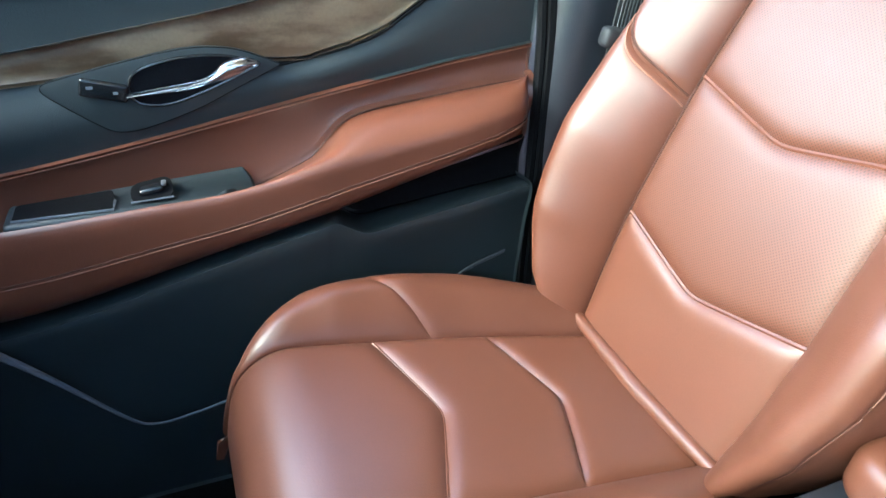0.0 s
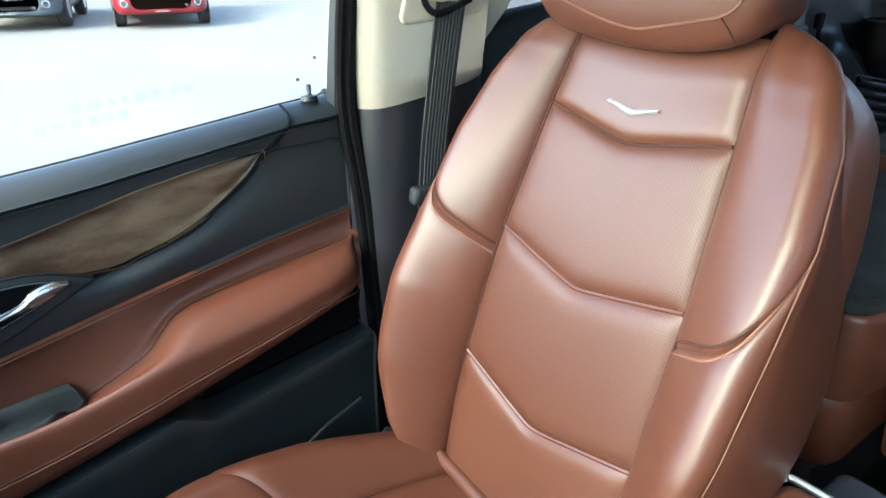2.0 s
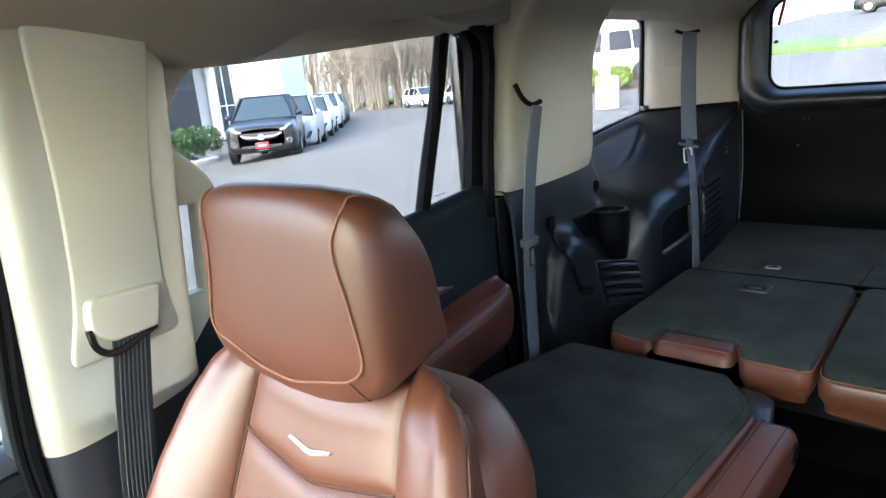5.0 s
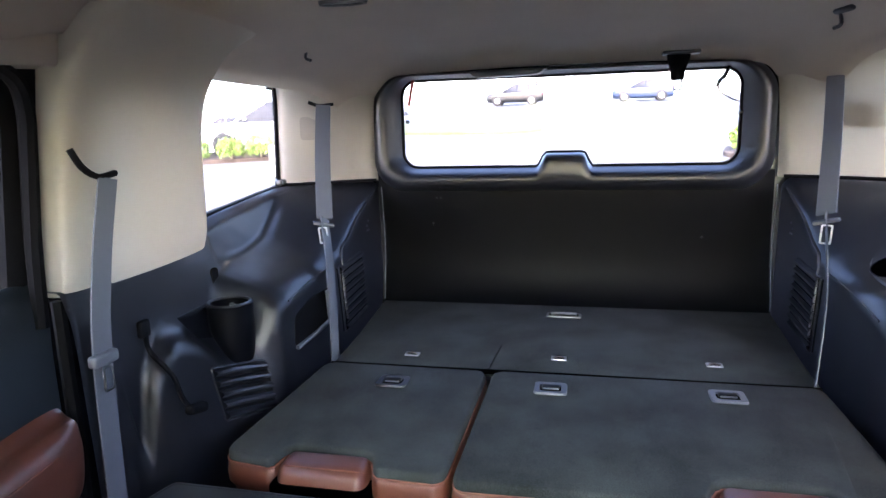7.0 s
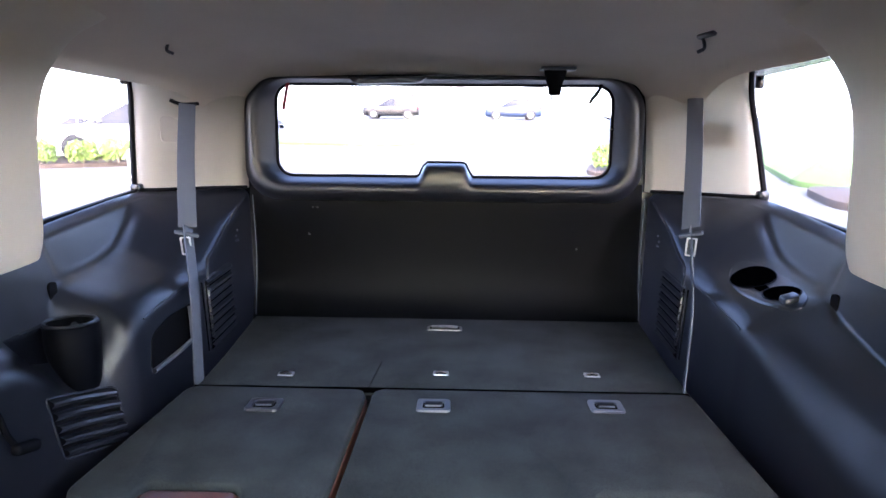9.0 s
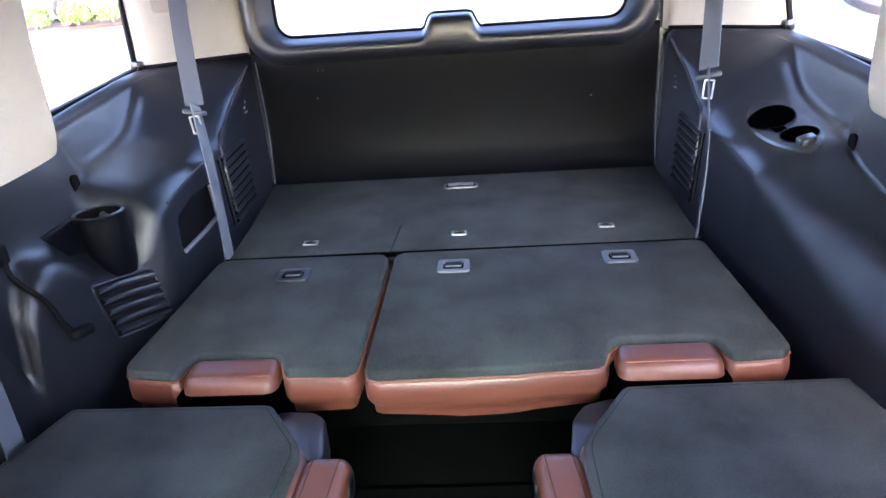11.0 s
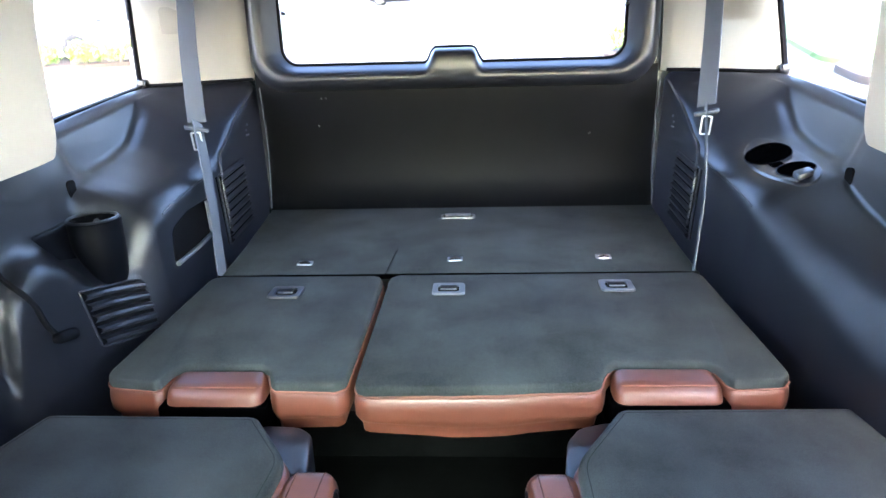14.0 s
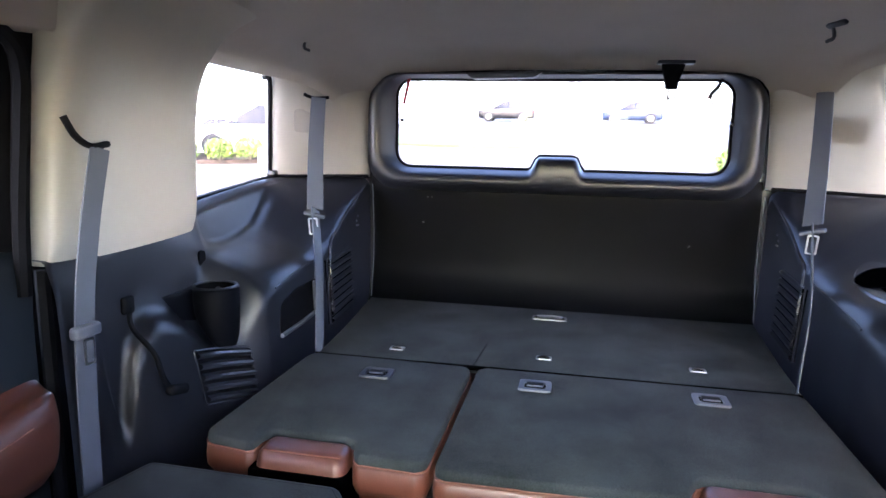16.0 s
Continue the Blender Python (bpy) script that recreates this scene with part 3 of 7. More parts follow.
def second_row(s):
    """A folded captain's chair, its carpeted back up, armrest towards the aisle (left chair, mirrored for the right)."""
    t = thing("folded_captain_chair", (s * 0.48, 0.6, -0.12), "folded captain's chair with charcoal carpeted back and saddle leather armrest", "car seat", "second-row captain's chairs")
    dx = 0.0 if s < 0 else 0.066
    out = [(-0.707 if s < 0 else -0.697, 0.984 if s < 0 else 1.012, 0.016), (-0.775, 0.72, 0.05), (-0.775, 0.33, 0.04), (-0.295 + dx, 0.33, 0.04), (-0.268 + dx, 0.50, 0.05), (-0.243 if s < 0 else -0.206, 0.86, 0.03), (-0.328 if s < 0 else -0.302, 0.980 if s < 0 else 1.005, 0.014)]
    o = smooth_outline(out, 0.03)

    def lay(z0):
        return lambda u, v, w: (u, v, z0 + w)
    back = part("carpeted_back", sided(s, prism(o, lay(0.338), 0, 0.024, 0.010, 3)), M_CARPET, t)
    hem = [(u, v, 0.3612) for u, v in inset(o, 0.013)]
    part("hem_stitch", sided(s, tube(hem, 0.0011, closed=True)), M_SEAM_DARK, back, "dark stitched hem")
    body = [(u + (0.012 if u > -0.4 else 0.0), v) for u, v in inset(o, 0.004)]
    part("backrest", sided(s, prism(body, lay(0.19), 0, 0.152, 0.025, 4)), M_LEATHER, t, "saddle leather sides of the backrest")
    part("cushion", sided(s, rbox((-0.51, 0.60, 0.12), (0.46, 0.5, 0.18), 0.05, 4)), M_LEATHER, t)
    part("base", sided(s, rbox((-0.5, 0.6, -0.05), (0.40, 0.5, 0.2), 0.02)), M_BLACK, t, "black plastic base")
    # armrest, soft ends, a seam along each side of its top
    x0 = -0.247 + (0 if s < 0 else 0.031)
    f0 = 0.0 if s < 0 else 0.034
    lean = 0.05 if s < 0 else 0.085
    prof = smooth_outline([(0.490 + f0, 0.268, 0.03), (0.500 + f0, 0.334, 0.03), (0.60, 0.3405, 0.05), (0.852, 0.348, 0.020), (0.874, 0.315, 0.03), (0.862, 0.268, 0.04), (0.78, 0.245, 0.05)], 0.03, 7)
    a = part("armrest", sided(s, pillow(prof, lambda u, v, w: (x0 + w + lean * (u - 0.76), u, v), 0.0, 0.08, 0.022)), M_LEATHER, t, sharp=70)
    for xx in (0.019, 0.062):
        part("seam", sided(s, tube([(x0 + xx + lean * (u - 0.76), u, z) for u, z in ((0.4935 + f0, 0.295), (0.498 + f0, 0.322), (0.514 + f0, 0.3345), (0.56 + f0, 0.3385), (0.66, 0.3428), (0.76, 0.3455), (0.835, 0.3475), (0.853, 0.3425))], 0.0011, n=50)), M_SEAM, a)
    cap = (x0 + 0.0805 + lean * 0.07, 0.828, 0.305)
    part("pivot_ring", sided(s, lathe([(0.0165, 0.0012), (0.019, 0.0022), (0.021, 0.0012), (0.0215, -0.003)], cap, "x", 28)), M_PANEL, a, "grey ring round the pivot")
    part("pivot_cap", sided(s, lathe([(0.001, 0.0012), (0.012, 0.0012), (0.0165, 0.0004), (0.017, -0.004)], cap, "x", 28)), M_DEEP, a, "black pivot cap")
    # lower frame seen under the front of the armrest
    part("side_shield", sided(s, prism(smooth_outline([(0.47 + f0, 0.05), (0.40, 0.24), (0.545, 0.25), (0.56, 0.05)], 0.02), lambda u, v, w: (x0 + 0.004 + w + lean * (u - 0.76), u, v), 0.0, 0.05, 0.014, 3)), M_LEATHER, t, "saddle leather side of the seat")
    hc = [(-0.335, 0.968), (-0.235, 0.852), (-0.216, 0.874), (-0.232, 0.972), (-0.258, 0.994), (-0.325, 0.998)] if s < 0 else [(-0.305, 0.992), (-0.200, 0.850), (-0.192, 0.872), (-0.206, 0.952), (-0.232, 0.992), (-0.29, 1.01)]
    hc = smooth_outline(hc, 0.012, 4)
    part("hinge_cover", sided(s, prism(hc, lay(0.255), 0, 0.076, 0.012, 3)), M_BLACK, t, "dark plastic hinge cover")


# ---- tailgate ----
def tailgate():
    t = thing("tailgate", (0, 2.17, 0.42), "closed tailgate with black plastic trim and a wide rear window", "tailgate", kind="structure")

    def bump(u):
        """The raised middle of the sill: 1 on its top, 0 beside it."""
        b = max(0.0, min(1.0, 1 - (abs(u + 0.008) - 0.060) / 0.030))
        return b * b * (3 - 2 * b)

    def contour(x0, z0, x1, z1, r):
        """A rounded outline with fine steps along its long sides."""
        o, res = rounded(x0, z0, x1, z1, r, 10), []
        for i in range(len(o)):
            p, q = o[i], o[(i + 1) % len(o)]
            m = 80 if abs(p[0] - q[0]) > 0.4 else (8 if abs(p[1] - q[1]) > 0.1 else 1)
            res += [(p[0] + (q[0] - p[0]) * j / m, p[1] + (q[1] - p[1]) * j / m) for j in range(m)]
        return res

    def ring(x0, z0, x1, z1, r, y, lift=0.0, fwd=0.0):
        """One closed line of the surround; lift and fwd shape the raised middle."""
        return [(u, y - (fwd * bump(u) if v < 0.95 else 0.0), v + (lift * bump(u) if v < 0.95 else 0.0)) for u, v in contour(x0, z0, x1, z1, r)]
    loops = [ring(-0.664, 0.808, 0.634, 1.214, 0.11, 2.17), ring(-0.660, 0.818, 0.620, 1.210, 0.105, 2.138), ring(-0.648, 0.832, 0.608, 1.206, 0.105, 2.118), ring(-0.636, 0.846, 0.598, 1.203, 0.10, 2.108, 0.006),
             ring(-0.620, 0.860, 0.584, 1.200, 0.095, 2.108, 0.022), ring(-0.604, 0.872, 0.570, 1.197, 0.085, 2.118, 0.036, 0.010), ring(-0.584, 0.882, 0.550, 1.194, 0.07, 2.140, 0.044, 0.026),
             ring(-0.568, 0.890, 0.536, 1.191, 0.058, 2.158, 0.046, 0.022), ring(-0.563, 0.893, 0.530, 1.190, 0.055, 2.166, 0.046), ring(-0.563, 0.893, 0.530, 1.190, 0.055, 2.194, 0.046)]
    part("window_surround", hoop(loops), M_GATE, t, sharp=70)
    inner = ring(-0.563, 0.893, 0.530, 1.190, 0.055, 2.168, 0.046)
    part("seal", tube(inner, 0.0065, closed=True), M_RUBBER, t)
    part("pane", prism(rounded(-0.570, 0.886, 0.537, 1.196, 0.055, 6), xz(2.188), 0, 0.004), M_TINT, t, "tinted rear window")
    secs = []
    for x in (-0.655, -0.62, -0.45, -0.2, 0, 0.2, 0.45, 0.6, 0.635):
        e = 1 - (abs(x) / 0.65) ** 8
        secs.append([(x, 2.096, 0.418), (x, 2.112, 0.44), (x, 2.130 - 0.006 * (1 - e), 0.475), (x, 2.146, 0.525), (x, 2.154, 0.59), (x, 2.156, 0.68), (x, 2.154, 0.76), (x, 2.153, 0.82), (x, 2.158, 0.876)])
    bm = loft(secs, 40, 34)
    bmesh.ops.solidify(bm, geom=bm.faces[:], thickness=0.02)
    # Panel tone lowered in place of shade from the front light.
    part("lower_panel", bm, M_PANEL, t, "black grained lower panel, tone lowered for shade", sharp=60)
    for x, z in ((-0.445, 0.79), (-0.46, 0.70), (0.43, 0.66), (-0.43, 0.79)):
        part("clip", lathe([(0.001, -0.003), (0.003, -0.003), (0.004, 0.002)], (x, 2.155, z), "y", 10), M_BLACK, t)
    # high brake light, stay, wiring and lamp edge round the window
    part("brake_light_cover", prism(smooth_outline([(-0.315, 1.205, 0.01), (-0.29, 1.184, 0.012), (-0.09, 1.188, 0.012), (-0.06, 1.207, 0.01)], 0.01), xz(2.08), 0, 0.05, 0.005), M_GATE, t, "black cover of the high brake light")
    part("stay", tube([(0.487, 2.15, 1.192), (0.475, 2.155, 1.165), (0.462, 2.16, 1.15), (0.455, 2.165, 1.132)], 0.006, n=12), M_GLOSS, t)
    part("lamp_edge", rbox((-0.528, 2.162, 1.150), (0.010, 0.01, 0.09), 0.003, m=pose(0, 0, 0, 0, 12, 0)), M_RED, t, "red light edge")
    part("cable", tube([(0.458, 2.172, 1.138), (0.47, 2.174, 1.115), (0.50, 2.174, 1.095), (0.522, 2.17, 1.085)], 0.002, n=16), M_GLOSS, t, "thin black cable")
    for x in (-0.541, 0.526):
        part("buffer", rbox((x, 2.155, 1.052), (0.014, 0.016, 0.012), 0.004), M_GLOSS, t, "small black buffer")
    for s in (-1, 1):
        part("seal", tube([(s * 0.632, 2.10, 0.435), (s * 0.634, 2.135, 0.62), (s * 0.638, 2.13, 0.83)], 0.0018, n=14), M_GREYP, t, "grey edge strip")


def ceiling_belt():
    x, y, z = 0.322, 2.02, 1.222
    t = thing("ceiling_belt_anchor", (x, y, z - 0.07), "black seat belt anchor hanging from the headliner", "seat belt")
    part("cover", rbox((x + 0.006, y, z + 0.002), (0.105, 0.05, 0.010), 0.004, 3), M_GATE, t)
    o = smooth_outline([(-0.034, 0.0), (0.034, 0.0), (0.028, -0.022), (0.018, -0.05), (0.016, -0.075), (-0.018, -0.075), (-0.022, -0.05), (-0.03, -0.022)], 0.006, 3)
    part("buckle_end", prism([(x + u, z + v) for u, v in o[::-1]], xz(y - 0.010), 0, 0.022, 0.004, 2), M_DEEP, t)
    part("tongue", hoop([[(u, y - 0.008 + d, v) for u, v in rounded(x - 0.013 + k, z - 0.105 + k, x + 0.011 - k, z - 0.068 - k, 0.005)] for k, d in ((0, 0), (0.004, 0), (0.004, 0.004), (0, 0.004))]), M_SATIN, t, "steel tongue")


# ---- rear side trims; points run from the window sill over scoop, shelf and wall to the floor ----
RAILS = []


def rail_of(both, left, right):
    """One long line of the side trims as rows of y, x, z; the front rows differ from side to side."""
    RAILS.append((both, left, right))


# outer edge of the window sill
rail_of([(1.355, -0.865, 0.79), (1.39, -0.885, 0.803), (1.45, -0.893, 0.812), (1.55, -0.9, 0.822), (1.65, -0.903, 0.832), (1.73, -0.905, 0.84), (1.79, -0.905, 0.846), (1.9, -0.905, 0.852), (2.02, -0.84, 0.856), (2.14, -0.69, 0.856)],
        [(0.88, -0.875, 0.76), (0.97, -0.84, 0.765), (1, -0.83, 0.765), (1.025, -0.83, 0.765), (1.07, -0.83, 0.765), (1.16, -0.833, 0.768), (1.24, -0.84, 0.772), (1.31, -0.85, 0.778)],
        [(0.88, -0.875, 0.76), (0.97, -0.84, 0.765), (1.05, -0.83, 0.765), (1.18, -0.835, 0.77), (1.31, -0.85, 0.778)])
# inner lip of the sill
rail_of([(1.355, -0.835, 0.772), (1.39, -0.855, 0.785), (1.45, -0.864, 0.793), (1.55, -0.872, 0.802), (1.65, -0.875, 0.812), (1.73, -0.878, 0.825), (1.79, -0.88, 0.838), (1.9, -0.875, 0.848), (2.02, -0.815, 0.852), (2.14, -0.685, 0.854)],
        [(0.88, -0.815, 0.757), (0.97, -0.803, 0.76), (1, -0.803, 0.76), (1.025, -0.803, 0.76), (1.07, -0.804, 0.76), (1.16, -0.807, 0.761), (1.24, -0.813, 0.763), (1.31, -0.823, 0.766)],
        [(0.88, -0.815, 0.757), (0.97, -0.803, 0.76), (1.05, -0.804, 0.76), (1.18, -0.808, 0.762), (1.31, -0.822, 0.767)])
# floor of the scoop
rail_of([(1.355, -0.818, 0.72), (1.39, -0.832, 0.715), (1.45, -0.84, 0.705), (1.55, -0.845, 0.71), (1.65, -0.85, 0.732), (1.73, -0.858, 0.778), (1.79, -0.862, 0.823), (1.9, -0.855, 0.84), (2.02, -0.79, 0.846), (2.14, -0.68, 0.852)],
        [(0.88, -0.798, 0.7), (0.97, -0.799, 0.7), (1, -0.799, 0.71), (1.025, -0.799, 0.71), (1.07, -0.8, 0.71), (1.16, -0.802, 0.71), (1.24, -0.805, 0.72), (1.31, -0.81, 0.72)],
        [(0.88, -0.798, 0.68), (0.97, -0.799, 0.69), (1.05, -0.8, 0.7), (1.18, -0.802, 0.7), (1.31, -0.808, 0.712)])
# ridge between scoop and shelf
rail_of([(1.355, -0.808, 0.69), (1.39, -0.808, 0.692), (1.45, -0.81, 0.692), (1.55, -0.812, 0.701), (1.65, -0.816, 0.728), (1.73, -0.826, 0.776), (1.79, -0.832, 0.806), (1.9, -0.82, 0.824), (2.02, -0.765, 0.838), (2.14, -0.675, 0.85)],
        [(0.88, -0.793, 0.64), (0.97, -0.795, 0.64), (1, -0.795, 0.65), (1.025, -0.795, 0.65), (1.07, -0.796, 0.66), (1.16, -0.798, 0.66), (1.24, -0.8, 0.67), (1.31, -0.806, 0.68)],
        [(0.88, -0.793, 0.565), (0.97, -0.795, 0.583), (1.05, -0.796, 0.6), (1.18, -0.797, 0.632), (1.31, -0.803, 0.668)])
# inner edge of the shelf
rail_of([(1.355, -0.7, 0.64), (1.39, -0.69, 0.652), (1.45, -0.68, 0.656), (1.55, -0.68, 0.662), (1.65, -0.68, 0.673), (1.73, -0.68, 0.69), (1.79, -0.68, 0.716), (1.9, -0.68, 0.765), (2.02, -0.68, 0.808), (2.14, -0.662, 0.842)],
        [(0.88, -0.79, 0.56), (0.97, -0.79, 0.56), (1, -0.788, 0.42), (1.025, -0.788, 0.545), (1.07, -0.788, 0.612), (1.16, -0.788, 0.605), (1.24, -0.792, 0.56), (1.31, -0.785, 0.58)],
        [(0.88, -0.752, 0.528), (0.97, -0.743, 0.545), (1.05, -0.735, 0.56), (1.18, -0.715, 0.59), (1.31, -0.697, 0.628)])
# top of the inner wall
rail_of([(1.355, -0.655, 0.6), (1.39, -0.648, 0.61), (1.45, -0.645, 0.62), (1.55, -0.645, 0.63), (1.65, -0.645, 0.64), (1.73, -0.645, 0.66), (1.79, -0.647, 0.69), (1.9, -0.65, 0.74), (2.02, -0.65, 0.79), (2.14, -0.652, 0.83)],
        [(0.88, -0.785, 0.45), (0.97, -0.785, 0.42), (1, -0.764, 0.385), (1.025, -0.756, 0.515), (1.07, -0.75, 0.586), (1.16, -0.745, 0.57), (1.24, -0.728, 0.5), (1.31, -0.7, 0.52)],
        [(0.88, -0.708, 0.43), (0.97, -0.699, 0.447), (1.05, -0.69, 0.46), (1.18, -0.676, 0.51), (1.31, -0.659, 0.578)])
# middle of the wall
rail_of([(1.355, -0.645, 0.42), (1.39, -0.64, 0.4), (1.45, -0.636, 0.4), (1.55, -0.632, 0.4), (1.65, -0.63, 0.4), (1.73, -0.63, 0.41), (1.79, -0.632, 0.42), (1.9, -0.635, 0.43), (2.02, -0.64, 0.44), (2.14, -0.645, 0.46)],
        [(0.88, -0.78, 0.25), (0.97, -0.78, 0.2), (1, -0.75, 0.15), (1.025, -0.738, 0.24), (1.07, -0.718, 0.3), (1.16, -0.694, 0.32), (1.24, -0.677, 0.36), (1.31, -0.664, 0.4)],
        [(0.88, -0.69, 0.2), (0.97, -0.681, 0.22), (1.05, -0.672, 0.24), (1.18, -0.66, 0.28), (1.31, -0.649, 0.37)])
# foot of the wall
rail_of([(1.355, -0.64, -0.12), (1.39, -0.635, -0.12), (1.45, -0.63, -0.12), (1.55, -0.62, -0.12), (1.65, -0.62, -0.12), (1.73, -0.62, -0.12), (1.79, -0.62, -0.12), (1.9, -0.625, -0.12), (2.02, -0.63, -0.12), (2.14, -0.64, -0.12)],
        [(0.88, -0.765, -0.12), (0.97, -0.755, -0.12), (1, -0.738, -0.12), (1.025, -0.722, -0.12), (1.07, -0.703, -0.12), (1.16, -0.68, -0.12), (1.24, -0.665, -0.12), (1.31, -0.65, -0.12)],
        [(0.88, -0.68, -0.12), (0.97, -0.67, -0.12), (1.05, -0.66, -0.12), (1.18, -0.65, -0.12), (1.31, -0.643, -0.12)])


def side_profiles(s):
    """Sections of a side trim, each y with its points from sill to floor."""
    lines = [sorted(both + (left if s < 0 else right)) for both, left, right in RAILS]
    return [(row[0][0], [(x, z) for y, x, z in row]) for row in zip(*lines)]


@functools.lru_cache(None)
def side_sheet(s):
    """Points of one side trim (left one; mirrored for the right), rows along y."""
    turn = (0, 0.010, 0.018, 0.012, 0.03, 0.03, 0.08, 0)
    rows = []
    for y, p in side_profiles(s):
        q = [Vector(c) for c in p]
        line = [q[0]]
        for i in range(1, 7):
            a, b = q[i - 1] - q[i], q[i + 1] - q[i]
            ra, rb = min(turn[i], a.length * 0.45), min(turn[i], b.length * 0.45)
            A, B = q[i] + a.normalized() * ra, q[i] + b.normalized() * rb
            prev = line[-1]
            line += [prev.lerp(A, k / 4) for k in range(1, 5)]
            line += [A * (1 - k / 5) ** 2 + q[i] * 2 * (k / 5) * (1 - k / 5) + B * (k / 5) ** 2 for k in range(1, 6)]
        line += [line[-1].lerp(q[7], k / 6) for k in range(1, 7)]
        rows.append([(v.x, y, v.y) for v in line])
    rows = np.array(rows)
    ys = rows[:, 0, 1]
    yy = np.unique(np.concatenate([np.linspace(a, b, 7) for a, b in zip(ys[:-1], ys[1:])]))
    out = np.zeros((len(yy), rows.shape[1], 3))
    m = np.gradient(rows, ys, axis=0)
    for k, y in enumerate(yy):
        i = min(max(int(np.searchsorted(ys, y, "right")) - 1, 0), len(ys) - 2)
        h = ys[i + 1] - ys[i]
        f = (y - ys[i]) / h
        lin = rows[i] * (1 - f) + rows[i + 1] * f
        her = rows[i] * (2 * f ** 3 - 3 * f ** 2 + 1) + rows[i + 1] * (3 * f ** 2 - 2 * f ** 3) + h * (m[i] * (f ** 3 - 2 * f ** 2 + f) + m[i + 1] * (f ** 3 - f ** 2))
        out[k] = 0.5 * lin + 0.5 * her
        out[k, :, 1] = y
    return out


def side_row(y, s):
    g = side_sheet(s)
    ys = g[:, 0, 1]
    i = min(max(int(np.searchsorted(ys, y)) - 1, 0), len(ys) - 2)
    f = (y - ys[i]) / (ys[i + 1] - ys[i])
    return g[i] * (1 - f) + g[i + 1] * f


def side_point(y, z, s=-1):
    """x of the inner face of the side trim at a place below the shelf."""
    r = side_row(y, s)[::-1]
    return float(np.interp(z, np.maximum.accumulate(r[:, 2]), r[:, 0]))


def shelf_z(x, y, s=-1):
    r = side_row(y, s)[18:48]
    return float(np.interp(x, np.maximum.accumulate(r[:, 0]), r[:, 2]))


def louvre(t, y0, y1, z0, z1, n, s, dz=0.0):
    """A framed vent with slats on the side trim."""
    def P(y, z, out=0.0):
        return (-s * (side_point(y, z, s) + out), y, z)
    fr = [(y0, z0 + dz), (y1, z0), (y1, z1), (y0, z1 + dz)]
    f = part("vent_frame", tube([P(y, z, 0.001) for y, z in smooth_outline(fr, 0.01, 3)], 0.0022, closed=True), M_GATE, t)
    # Matt black sheet paints the shade behind the slats.
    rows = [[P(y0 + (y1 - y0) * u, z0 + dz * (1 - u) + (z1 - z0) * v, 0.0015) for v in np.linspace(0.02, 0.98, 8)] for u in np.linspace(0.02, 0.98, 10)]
    part("vent_back", grid(np.array(rows)), M_DEEP, t, "vent opening painted in black shade")
    for i in range(n):
        k = (i + 0.5) / n
        za, zb = z0 + dz + (z1 - z0) * k, z0 + (z1 - z0) * k
        rows = []
        h = (z1 - z0) / n * 0.66
        for u in np.linspace(0.03, 0.97, 8):
            y, z = y0 + (y1 - y0) * u, za + (zb - za) * u
            rows.append([P(y, z - h / 2, 0.001), P(y, z - h / 2, 0.004), P(y, z - h * 0.1, 0.011), P(y, z + h * 0.25, 0.011), P(y, z + h / 2, 0.003), P(y, z + h / 2, 0.001)])
        bm = grid(np.array(rows), closed_v=True)
        bmesh.ops.recalc_face_normals(bm, faces=bm.faces)
        part("slat", bm, M_BLACK, t)
    return f


